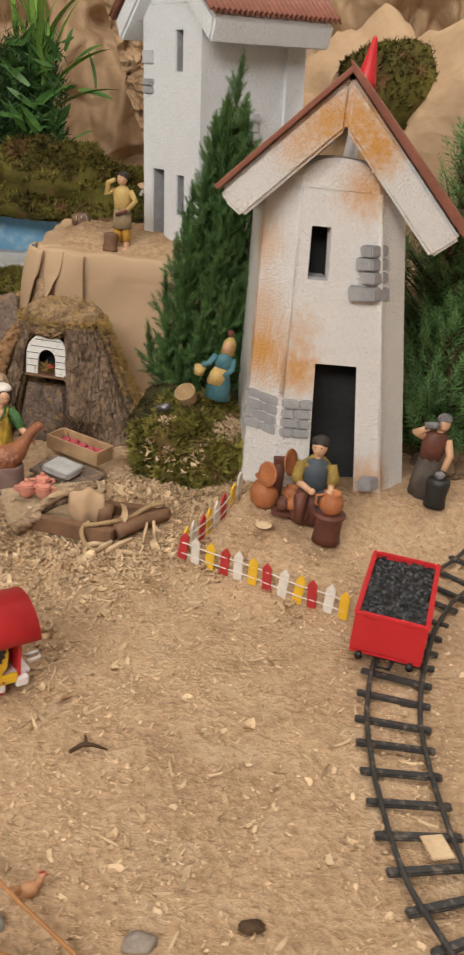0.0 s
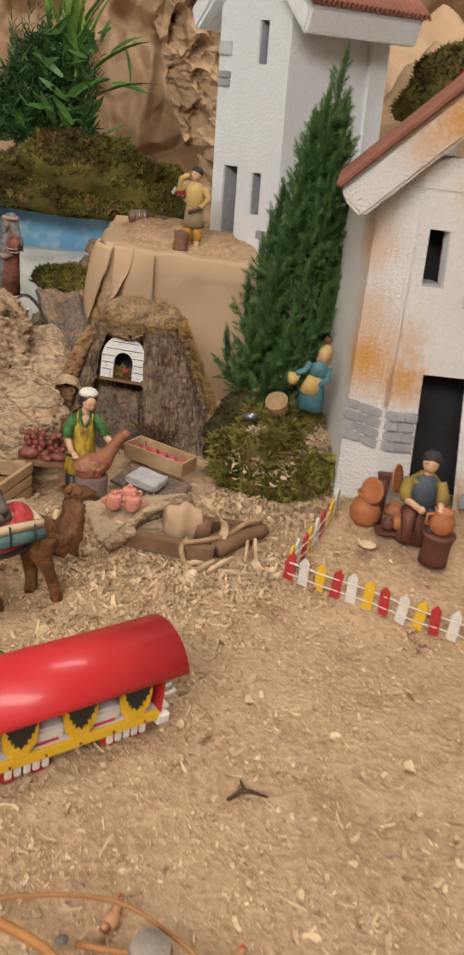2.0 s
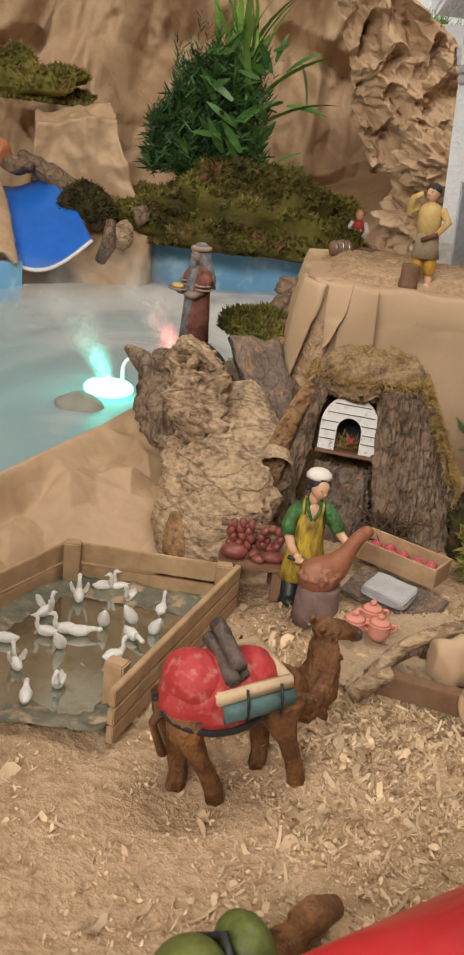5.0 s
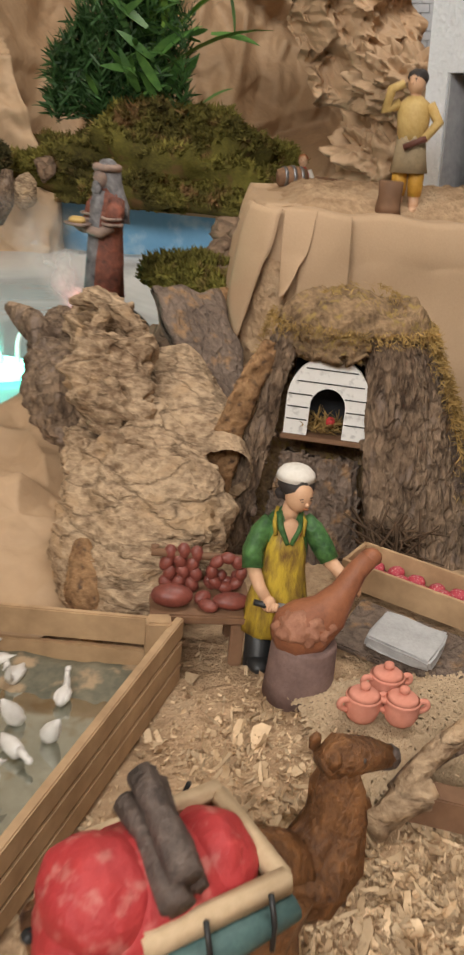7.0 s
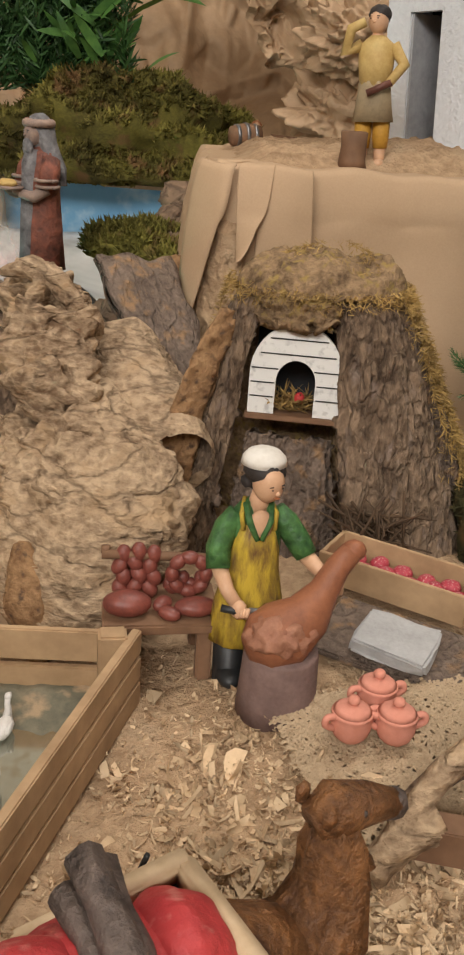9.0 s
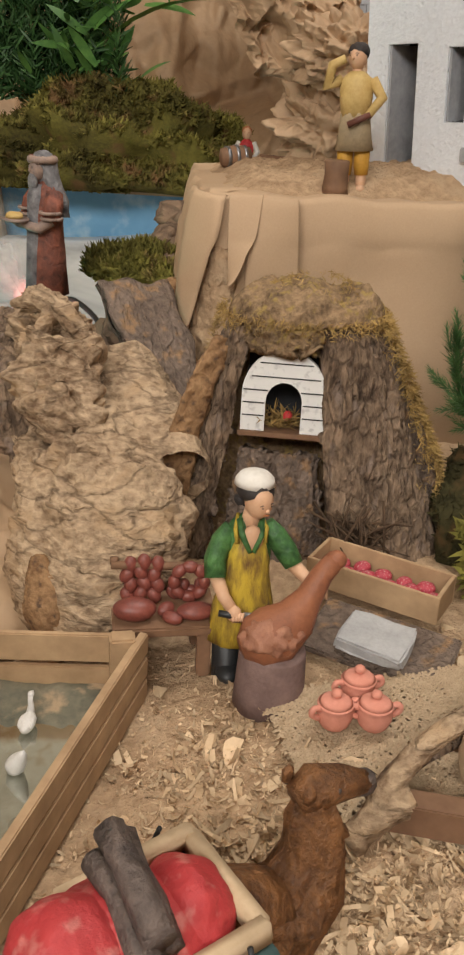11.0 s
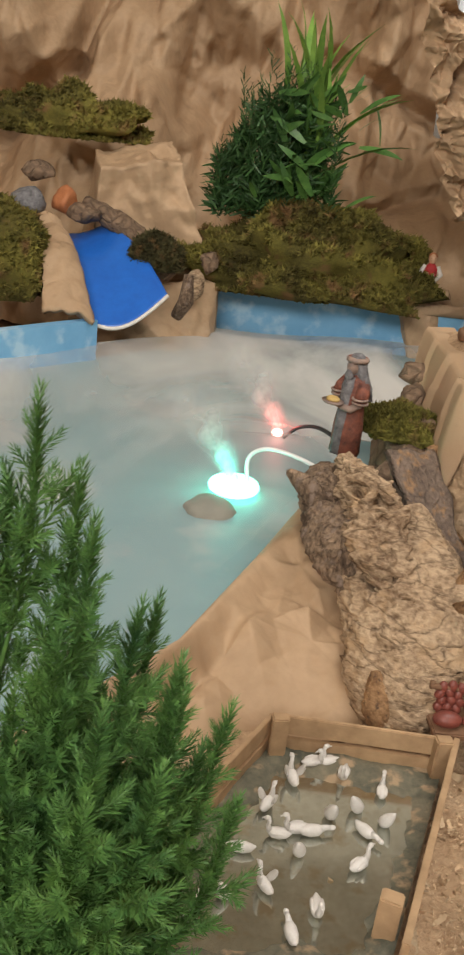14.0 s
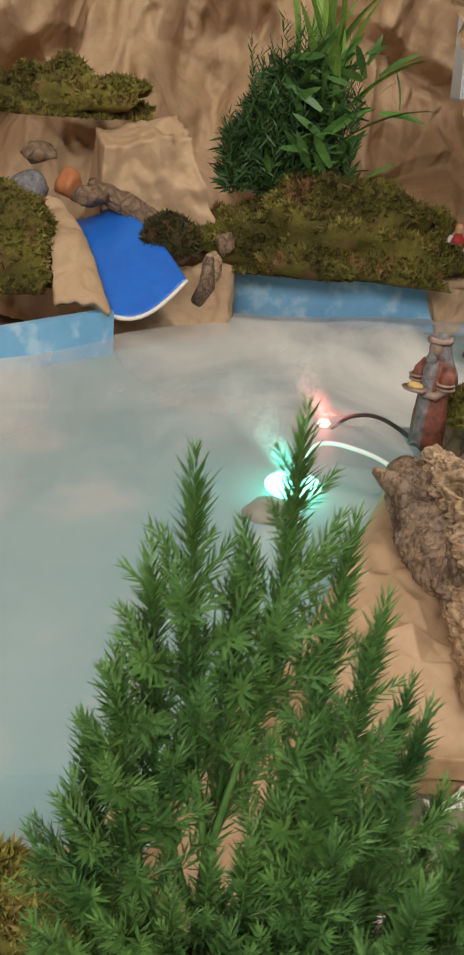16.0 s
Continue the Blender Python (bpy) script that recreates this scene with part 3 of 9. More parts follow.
def paper_rock(name, c, r, seed, f=6.0, amp=0.25, m=M_KRAFT, label="crumpled kraft paper shaped as a boulder", sub=5, rot=None):
    bm = bmesh.new()
    vs = bmesh.ops.create_icosphere(bm, subdivisions=sub, radius=1)["verts"]
    rng = random.Random(seed)
    planes = []
    count = 9 if sub > 4 else 13
    for i in range(count):
        z = 1 - 2 * (i + 0.5) / count
        a = i * 2.39996 + rng.uniform(-0.5, 0.5) + seed
        planes.append((Vector((math.sqrt(1 - z * z) * math.cos(a), math.sqrt(1 - z * z) * math.sin(a), z + rng.uniform(-0.25, 0.25))).normalized(), rng.uniform(0.66, 0.95)))
    o = Vector((seed * 3.7, seed * 1.3, seed))
    for v in vs:
        n = v.co.normalized()
        cut = min([h / n.dot(d) for d, h in planes if n.dot(d) > 0.05] + [1.35])
        k = cut + amp * 0.30 * crumple(n * 0.5 + o, f * 0.5) + amp * 0.16 * paper((n.x + 0.6 * n.y) * 2.6 + seed, n.z * 2.6 + 0.4 * n.y, seed)
        v.co = Vector((n.x * r[0], n.y * r[1], n.z * r[2])) * k
    if rot:
        bmesh.ops.rotate(bm, cent=(0, 0, 0), matrix=Euler([radians(a) for a in rot]).to_matrix(), verts=vs)
    ob = part(name, bm, m, smooth=True)
    ob.location = c
    return tagged(ob, label, "paper rock" if "paper" in label else "rock")


def folded_boulder():
    """A block of folded paper with flat sides and sharp edges."""
    bm = bmesh.new()
    box(bm, (0.20, 0.16, 0.24), pose(0, 0, 0, 8, -7, 14))
    bmesh.ops.subdivide_edges(bm, edges=list(bm.edges), cuts=34, use_grid_fill=True)
    for v in bm.verts:
        p = v.co.copy()
        k = 0.80 + 0.34 * smoothstep(0.12, -0.12, p.z) + 0.05 * noise.noise(p * 9)
        v.co = Vector((p.x * k, p.y * k, p.z)) + Vector((0.3, -1, 0.5)).normalized() * (0.014 * paper(p.x * 11 + p.y * 4, p.z * 10 + p.y * 5, 4) + 0.003 * facets(p.x * 50, p.z * 46 + p.y * 30, 5))
    ob = part("paper_boulder", bm, M_KRAFT, smooth=True)
    ob.location = (-0.695, 2.49, 0.275)
    tagged(ob, "angular boulder of folded kraft paper above the blue slide", "paper rock")


folded_boulder()
paper_rock("paper_boulder", (-0.66, 2.375, 0.05), (0.15, 0.10, 0.12), 9, 4, 0.25)
paper_rock("paper_boulder", (-1.05, 2.30, 0.13), (0.12, 0.1, 0.09), 4, 4, 0.3)


def ridged(p):
    """Sharp crests between hollows, 0 to 1, as in paper crushed by hand."""
    p = p + Vector((noise.noise(p * 0.5), noise.noise(p * 0.5 + Vector((5, 1, 3))), noise.noise(p * 0.5 + Vector((2, 8, 4))))) * 0.5
    return 1 - 2 * abs(noise.noise(p)) - 0.6 * abs(noise.noise(p * 2.1 + Vector((1, 4, 2)))) - 0.25 * abs(noise.noise(p * 4.3))


def hanging_paper():
    def at(u, v):
        x = -0.245 + 0.235 * u + 0.10 * (1 - v) + 0.03 * (1 - v) ** 2
        z = 0.34 + (0.375 - 0.13 * u) * v
        crest = ridged(Vector((x * 17 + z * 9, 3, z * 15 - x * 8)))
        y = 2.29 - 0.05 * math.sin(math.pi * u) - 0.042 * crest - 0.014 * paper(x * 24, z * 22, 6) - 0.006 * facets(x * 80, z * 85, 3)
        return Vector((x + 0.010 * crest, y, z - 0.008 * crest))
    ob = part("hanging_paper", sheet(190, 240, at), M_KRAFT_DARK, smooth=True)
    tagged(ob, "strip of twisted and crumpled brown paper hanging over the rocks", "crumpled paper")
    for i, (c, r) in enumerate((((-0.005, 2.12, 0.370), (0.105, 0.075, 0.068)), ((-0.005, 2.15, 0.270), (0.115, 0.075, 0.100)))):
        bm = bmesh.new()
        for v in bmesh.ops.create_icosphere(bm, subdivisions=6, radius=1)["verts"]:
            n = v.co.normalized()
            k = 0.80 + 0.24 * ridged(n * 2.0 + Vector((i * 4, 1, 0))) + 0.09 * paper(n.x * 5 + n.y * 2, n.z * 5 - n.y * 2, i + 3)
            v.co = Vector((n.x * r[0], n.y * r[1], n.z * r[2])) * k
        ob = part("paper_lump", bm, M_KRAFT_DARK, smooth=True)
        ob.location = c
        tagged(ob, "crumpled lump of brown paper beside the white tower", "crumpled paper")


hanging_paper()


def paper_bank():
    """The paper slope that hides the near edge of the pool."""
    top_line = [Vector(p) for p in ((-0.90, 0.82, 0.052), (-0.622, 1.168, 0.055), (-0.545, 1.256, 0.058), (-0.470, 1.42, 0.064), (-0.392, 1.60, 0.072))]
    low_line = [Vector(p) for p in ((-0.66, 0.84, -0.006), (-0.545, 1.085, -0.006), (-0.472, 1.222, -0.006), (-0.40, 1.225, -0.006), (-0.328, 1.262, -0.006))]

    def along(L, t):
        s = t * (len(L) - 1)
        i = min(int(s), len(L) - 2)
        return L[i].lerp(L[i + 1], s - i)

    def at(u, v):
        top, low = along(top_line, u), along(low_line, u)
        p = top.lerp(low, v)
        p.z = top.z + (low.z - top.z) * v ** 1.5 + 0.045 * math.sin(math.pi * v ** 0.8) * (0.5 + 0.6 * u)
        q = p + Vector((2, 1, 0))
        hold = smoothstep(0.0, 0.30, v) * smoothstep(1.0, 0.85, v)
        p.z += (0.014 * crumple(q, 4.2) + 0.025 * paper(q.x * 6 + q.y * 2.6, q.y * 7 - q.x * 3.5, 4) + 0.004 * facets(q.x * 34 + q.y * 11, q.y * 30 - q.x * 9, 8)) * hold + 0.010
        if v == 0:
            p.z -= 0.05
        return p
    ob = part("paper_bank", sheet(280, 150, at), M_KRAFT, smooth=True)
    tagged(ob, "slope of creased kraft paper along the pool's edge", "paper slope")


paper_bank()


# ---- the cloth-covered ledge with the tower ----
def ledge():
    hz = 0.243
    # the way round the ledge's foot: back corner, near corner, along the front
    way = [Vector((-0.248, 1.82, 0)), Vector((-0.258, 1.525, 0)), Vector((-0.246, 1.508, 0)), Vector((-0.05, 1.495, 0)), Vector((0.45, 1.50, 0))]
    lens = [(b - a).length for a, b in zip(way, way[1:])]
    total = sum(lens)

    def point(s):
        for a, b, l in zip(way, way[1:], lens):
            if s <= l:
                return a.lerp(b, s / l)
            s -= l
        return way[-1]

    def drape(s, v, proud=0.0):
        p = point(s)
        turn = smoothstep(0.285, 0.335, s)
        n = Vector((-1, -0.2, 0)).lerp(Vector((0, -1, 0)), turn).normalized()
        k = 1 - v
        fold = 0.008 * math.sin(s * 11) * k + proud
        for s0, slant, wid, dep in ((0.07, 0.03, 0.016, 0.012), (0.17, -0.03, 0.02, 0.014), (0.255, 0.01, 0.014, 0.009), (0.62, 0.12, 0.03, 0.007), (0.50, -0.03, 0.05, 0.004)):
            e = (s - s0 - slant * k) / (wid * (0.6 + 0.7 * k))
            fold += dep * (0.35 + 0.65 * k) * max(0.0, 1 - abs(e)) ** 0.8
        p = p + n * (0.018 * k + fold)
        q = Vector((s, 0, v * 0.24))
        p = p + n * (0.007 * crumple(q, 5) + 0.0018 * crumple(q, 16)) * min(1, 4 * k)
        # the rim turns over onto the top
        t = max(0.0, (v - 0.8) / 0.2)
        p = p - n * (0.045 * t ** 1.6)
        p.z = hz * min(1, v / 0.86) - 0.012 * smoothstep(0.35, 0.0, t) * smoothstep(0.7, 0.8, v) + 0.003 * noise.noise(Vector((s * 30, v * 5, 2)))
        return p
    ob = part("paper_ledge", sheet(420, 60, lambda u, v: drape(u * total, v)), M_LINEN, smooth=True)
    tagged(ob, "ledge draped in smooth folded kraft paper", "paper ledge", kind="structure")

    # loose folds hanging over the near corner: (left edge, right edge) along the way at the rim and at the foot
    for l0, l1, r0, r1, lift, label in ((0.255, 0.235, 0.327, 0.286, 0.013, "folded flap of kraft paper hanging from the ledge's corner"),
                                        (0.338, 0.338, 0.377, 0.386, 0.012, "narrow pleat of kraft paper hanging down the ledge"),
                                        (0.322, 0.330, 0.352, 0.345, 0.018, "small turned-over corner of kraft paper on the ledge")):
        small = lift > 0.015

        def at(u, v, l0=l0, l1=l1, r0=r0, r1=r1, lift=lift, small=small):
            v2 = 0.62 + 0.26 * v if small else 0.02 + 0.86 * v
            k = 1 - v2
            left, right = l0 + (l1 - l0) * k, r0 + (r1 - r0) * k
            if small:
                right = left + (right - left) * v ** 0.7
            open_up = (0.75 + 0.25 * k) * (1.0 if not small else 0.5 + 0.5 * (1 - v))
            ridge = math.sin(math.pi * min(1.0, 0.12 + 0.5 * u)) if not small else 0.4 + 0.6 * u
            return drape(left + (right - left) * u, v2, 0.0025 + lift * open_up * ridge)
        ob = solid(part("paper_flap", sheet(24, 60, at), M_LINEN, smooth=True), 0.0012)
        tagged(ob, label, "paper flap")

    # sand stuck to the paper below the rim
    def crust(u, v):
        e = min(u, 1 - u, v, 1 - v) * 4
        grain = 0.0030 * bumpy(Vector((u * 3, v * 6, 2)), 2.0, 4)
        return drape(0.292 + 0.042 * u + 0.012 * noise.noise(Vector((v * 5, 1, 0))) * (1 - e), 0.20 + 0.56 * v, 0.004 * smoothstep(0, 0.5, e) - 0.002 + grain * min(1.0, e))
    tagged(part("sand_crust", sheet(50, 110, crust), M_SAND, smooth=True), "rough crust of sand stuck to the ledge's paper", "sand", kind="stuff")

    def top(u, v):
        x, y = -0.236 + 0.66 * u, 1.522 + 0.275 * v
        rim = smoothstep(0, 0.12, min(u * 2, 1 - u, v, 1 - v))
        z = 0.2350 + (0.012 + 0.007 * noise.noise(Vector((x * 13, y * 13, 0))) + 0.003 * noise.noise(Vector((x * 40, y * 40, 0))) + 0.0034 * bumpy(Vector((x * 90, y * 90, 0)), 1.0, 3)) * rim + 0.008 * smoothstep(-0.2, 0.0, x) * rim + 0.010 * math.exp(-((x + 0.06) / 0.05) ** 2 - ((y - 1.60) / 0.05) ** 2)
        return Vector((x, y, z + 0.006))
    tagged(part("sand_layer", sheet(200, 90, top), M_SAND, smooth=True), "thin layer of sand on top of the ledge", "sand", kind="structure")


ledge()


# ---- the house with the gable roof ----
def stained_plaster(name, stains):
    m = mk(name, (0.90, 0.885, 0.865), (0.82, 0.80, 0.775), 30, 0.7, 1.0, 300, 0.007, 0.3, fine=0.7)
    N, L = m.node_tree.nodes, m.node_tree.links
    b = N["Principled BSDF"]
    col = b.inputs["Base Color"].links[0].from_socket
    tc, nz = N.new("ShaderNodeTexCoord"), N.new("ShaderNodeTexNoise")
    nz.inputs["Scale"].default_value = 25
    for (x, y, z), rad, amount in stains:
        d = N.new("ShaderNodeVectorMath")
        d.operation = "DISTANCE"
        d.inputs[1].default_value = (x, y, z)
        L.new(tc.outputs["Object"], d.inputs[0])
        wob = N.new("ShaderNodeMath")
        wob.operation = "MULTIPLY_ADD"
        wob.inputs[1].default_value = 0.04
        L.new(nz.outputs["Fac"], wob.inputs[0])
        L.new(d.outputs["Value"], wob.inputs[2])
        mr = N.new("ShaderNodeMapRange")
        mr.interpolation_type = "SMOOTHSTEP"
        mr.inputs[1].default_value, mr.inputs[2].default_value, mr.inputs[3].default_value, mr.inputs[4].default_value = rad + 0.02, 0.018, 0, amount
        L.new(wob.outputs[0], mr.inputs[0])
        mx = N.new("ShaderNodeMixRGB")
        mx.inputs[2].default_value = (0.74, 0.34, 0.05, 1)
        L.new(mr.outputs[0], mx.inputs[0])
        L.new(col, mx.inputs[1])
        col = mx.outputs[0]
    L.new(col, b.inputs["Base Color"])
    return m


M_HOUSE = stained_plaster("house_plaster_with_ochre_stains", [((0.050, 1.23, 0.33), 0.055, 0.7), ((0.056, 1.20, 0.205), 0.065, 0.95), ((0.096, 1.168, 0.19), 0.045, 0.85),
                                                              ((0.150, 1.188, 0.40), 0.050, 0.75), ((0.20, 1.16, 0.06), 0.045, 0.7), ((0.055, 1.21, 0.26), 0.05, 0.5), ((0.092, 1.175, 0.24), 0.035, 0.4)])
M_ROOFEND = stained_plaster("roof_edge_with_ochre_stains", [((0.088, 1.16, 0.468), 0.046, 0.85), ((0.148, 1.16, 0.446), 0.046, 0.95), ((0.118, 1.16, 0.482), 0.045, 0.75), ((0.060, 1.16, 0.442), 0.042, 0.55), ((0.128, 1.16, 0.465), 0.03, 0.6)])


def house():
    th = thing("gabled_house", Matrix(), "white painted foam house with ochre stains and a brown gable roof", "model house")

    def warp(p):
        """u runs along the front, d back into the house; the sides splay out behind the front."""
        u, d, z = p
        x0, x1 = 0.0810 - 0.0195 * (z - 0.05), 0.2165 - 0.152 * (z - 0.05)
        splay = min(d, 0.035)
        return Vector((x0 + u * (x1 - x0) + splay * (-0.97 * (1 - u) + 1.10 * u), 1.155 + 0.08 * z + d, z))

    def block(name, u0, u1, d0, d1, z0, z1, mat=M_HOUSE, label="", bevel=0.0):
        bm = bmesh.new()
        vs = box(bm, (u1 - u0, d1 - d0, z1 - z0), pose((u0 + u1) / 2, (d0 + d1) / 2, (z0 + z1) / 2), 0.0)
        for v in vs:
            v.co = warp(v.co)
        if bevel:
            bmesh.ops.bevel(bm, geom=list(bm.edges), offset=bevel, segments=2, affect="EDGES")
        return part(name, bm, mat, th, label)

    T, TOP = 0.016, 0.397
    front = holed_wall((0, 0.1, 0.9, 1), (0.0, 0.1, TOP), [(0.325, 0.757, -0.01, 0.201), (0.170, 0.412, 0.297, 0.357)], 0, T, warp)
    part("front_wall", front, M_HOUSE, th)
    for nm, u0, u1 in (("side_wall", 0.0, 0.07), ("side_wall", 0.93, 1.0)):
        block(nm, u0, u1, T + 0.0005, 0.035, 0.0, TOP)
        block(nm, u0, u1, 0.0355, 0.16, 0.0, TOP)
    block("back_wall", 0, 1, 0.1605, 0.172, 0.0, TOP)
    # the gable's rounded top
    n = 14
    arch = [(0.5 - 0.5 * math.cos(math.pi * i / n), TOP + 0.0005 + 0.034 * math.sin(math.pi * i / n) ** 0.7) for i in range(n + 1)]
    bm = bmesh.new()
    fs = prism(bm, arch, 0, 0.03)
    for v in {v for f in fs for v in f.verts}:
        v.co = warp(v.co)
    part("gable", bm, M_HOUSE, th)
    # the raised edge down the front's corner
    for u, w in ((0.0, 0.03), (0.985, 0.03)):
        bm = bmesh.new()
        pts = [warp((u + w * 0.5, 0.001, z)) for z in (0.16 if u == 0 else 0.0, 0.24, 0.32, TOP)]
        tube(bm, pts, 0.0030, 8, jit=0.15)
        part("corner_bead", bm, M_HOUSE, th)
    # added black sheet behind door and window: the indoor shade as colour
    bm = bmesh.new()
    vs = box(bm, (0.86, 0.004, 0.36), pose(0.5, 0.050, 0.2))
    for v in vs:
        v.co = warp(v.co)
    part("backing_sheet", bm, M_DARK, th, "black sheet standing in for the shade inside the house")
    # grey jambs of door and window
    for nm, u0, u1, z0, z1 in (("door_jamb", 0.313, 0.327, 0.0, 0.203), ("door_jamb", 0.755, 0.765, 0.0, 0.203), ("window_jamb", 0.155, 0.174, 0.294, 0.360), ("window_sill", 0.174, 0.412, 0.289, 0.300)):
        block(nm, u0, u1, 0.003 if nm != "window_sill" else 0.005, 0.029 if nm != "window_sill" else 0.031, z0, z1, M_GREY, "grey painted reveal")
    # roof: two thick slabs with thin painted sheets on them
    A, LT, LB, I, RT, RB = (0.1080, 0.5150), (-0.0173, 0.3887), (0.0085, 0.3610), (0.1090, 0.4610), (0.2575, 0.3612), (0.2265, 0.3367)
    RUN = Matrix(((1, 0.24, 0, -0.24 * 1.16), (0, 1, 0, 0), (0, 0, 1, 0), (0, 0, 0, 1)))
    for o in ((A, LT, (-0.0130, 0.3765), LB, I), (A, I, RB, RT)):
        bm = bmesh.new()
        prism(bm, o, 1.160, 1.355, m=RUN)
        bmesh.ops.bevel(bm, geom=list(bm.edges), offset=0.004, segments=3, affect="EDGES")
        part("roof_slab", bm, M_ROOFEND, th)
    for o in (((0.108, 0.5250), (-0.0240, 0.3920), (-0.0190, 0.3885), (0.108, 0.5165)), ((0.1035, 0.5300), (0.1085, 0.5165), (0.2590, 0.3630), (0.2690, 0.3690))):
        bm = bmesh.new()
        prism(bm, o, 1.152, 1.365, m=RUN)
        bmesh.ops.bevel(bm, geom=list(bm.edges), offset=0.001, segments=1, affect="EDGES")
        part("roof_sheet", bm, M_TERRA, th, "brown-red painted roof sheet")
    # stones let into the plaster
    rng = random.Random(3)

    def stone(u, d, z, du, dd, dz, name="stone"):
        bm = bmesh.new()
        vs = box(bm, (du, dd, dz), pose(u, d, z), 0.0)
        for v in vs:
            v.co = warp(v.co) + Vector((rng.uniform(-1, 1), 0, rng.uniform(-1, 1))) * 0.0008
        bmesh.ops.bevel(bm, geom=list(bm.edges), offset=0.0014, segments=2, affect="EDGES")
        part(name, bm, M_GREY, th)

    for r, z in enumerate((0.1505, 0.1385, 0.1265, 0.1145)):
        off = 0.0 if r % 2 else 0.06
        for u0, u1 in ((0.02, 0.11 + off), (0.125 + off, 0.29 + (0.0 if r else 0.02))):
            stone((u0 + u1) / 2, -0.001, z, u1 - u0, 0.008, 0.0105, "brick")
        for d0, d1 in ((0.002, 0.015 + off * 0.1), (0.017 + off * 0.1, 0.034)):
            stone(-0.008, (d0 + d1) / 2, z, 0.04, d1 - d0, 0.0105, "brick")
    for u0, u1, z, dz in ((0.83, 1.03, 0.3365, 0.012), (0.76, 1.03, 0.3215, 0.0135), (0.83, 1.04, 0.3065, 0.013), (0.66, 1.04, 0.2880, 0.0160)):
        stone((u0 + u1) / 2, -0.002, z, u1 - u0, 0.020, dz)
    stone(0.925, -0.006, 0.058, 0.15, 0.014, 0.016)
    return th


house()


def tower():
    th = thing("white_tower", Matrix.Translation((-0.016, 1.515, 0.245)) @ Euler((0, radians(-4.0), 0)).to_matrix().to_4x4() @ Euler((0, 0, radians(34))).to_matrix().to_4x4(),
               "tall white painted tower with grey openings and a brown corrugated roof", "model tower")
    X, Y, H, T = 0.184, 0.146, 0.345, 0.012
    # gable side with its openings: door, slit, window; u runs back along it
    holes = [(0.090, 0.122, -0.03, 0.122), (0.038, 0.058, 0.060, 0.118), (0.044, 0.063, 0.258, 0.312)]
    part("gable_wall", holed_wall((0, Y), (-0.02, H), holes, 0, T, lambda p: Vector((p[1], p[0], p[2]))), M_PLASTER, th)
    S = Matrix(((0, 1, 0, 0), (1, 0, 0, 0), (0, 0, 1, 0), (0, 0, 0, 1)))

    def block(name, x0, x1, y0, y1, z0, z1):
        bm = bmesh.new()
        box(bm, (x1 - x0, y1 - y0, z1 - z0), pose((x0 + x1) / 2, (y0 + y1) / 2, (z0 + z1) / 2))
        part(name, bm, M_PLASTER, th)
    block("side_wall", T + 0.0003, X, 0, T, -0.02, H), block("side_wall", T + 0.0003, X, Y - T, Y, -0.02, H), block("back_wall", X - T, X, T + 0.0003, Y - T - 0.0003, -0.02, H)
    block("pilaster", X - 0.032, X + 0.004, -0.006, -0.0003, -0.02, H)
    bm = bmesh.new()
    prism(bm, [(0, H + 0.0005), (Y, H + 0.0005), (Y / 2, H + 0.078)], 0, X, m=S)
    part("gable", bm, M_PLASTER, th)
    # sheets close off the openings; the black ones paint the shade inside
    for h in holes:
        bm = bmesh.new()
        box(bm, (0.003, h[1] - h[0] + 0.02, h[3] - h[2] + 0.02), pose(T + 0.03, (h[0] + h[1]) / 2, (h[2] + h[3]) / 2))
        part("backing_sheet", bm, M_GREY if h[2] > 0.2 else M_DARK, th)
        bm = bmesh.new()
        box(bm, (T + 0.028, 0.002, h[3] - h[2] - 0.002), pose((T + 0.03) / 2 + 0.001, h[1] - 0.0015, (h[2] + h[3]) / 2))
        part("reveal", bm, M_GREY, th)
    for y, z, w, hgt in ((0.131, 0.277, 0.026, 0.018), (0.131, 0.243, 0.027, 0.009), (0.131, 0.232, 0.025, 0.009), (0.022, 0.035, 0.03, 0.012)):
        bm = bmesh.new()
        box(bm, (0.006, w, hgt), pose(-0.001, y, z), 0.001)
        part("stone", bm, M_GREY_LIGHT if z > 0.25 else M_GREY, th)
    for z in (0.160, 0.173, 0.186, 0.200):
        bm = bmesh.new()
        box(bm, (0.024 - abs(z - 0.175) * 0.3, 0.008, 0.012), pose(0.094 + (z * 1000 % 3) * 0.002, -0.001, z), 0.0015)
        part("stone", bm, M_GREY_LIGHT, th)
    ap = (Y / 2, 0.440)
    for e, i in (((-0.056, 0.325), (-0.046, 0.292)), ((Y + 0.045, 0.325), (Y + 0.032, 0.296))):
        bm = bmesh.new()
        prism(bm, [ap, e, i, (Y / 2, 0.405)], -0.022, X + 0.012, m=S)
        bmesh.ops.bevel(bm, geom=list(bm.edges), offset=0.004, segments=2, affect="EDGES")
        part("roof_slab", bm, M_PLASTER, th)

        def at(u, v, e=e):
            y = ap[0] + (e[0] - ap[0]) * v * 1.03
            z = ap[1] + (e[1] - ap[1]) * v * 1.03 + 0.009 + 0.0035 * math.sin(u * 2 * math.pi * 26)
            return Vector((-0.030 + (X + 0.050) * u, y, z))
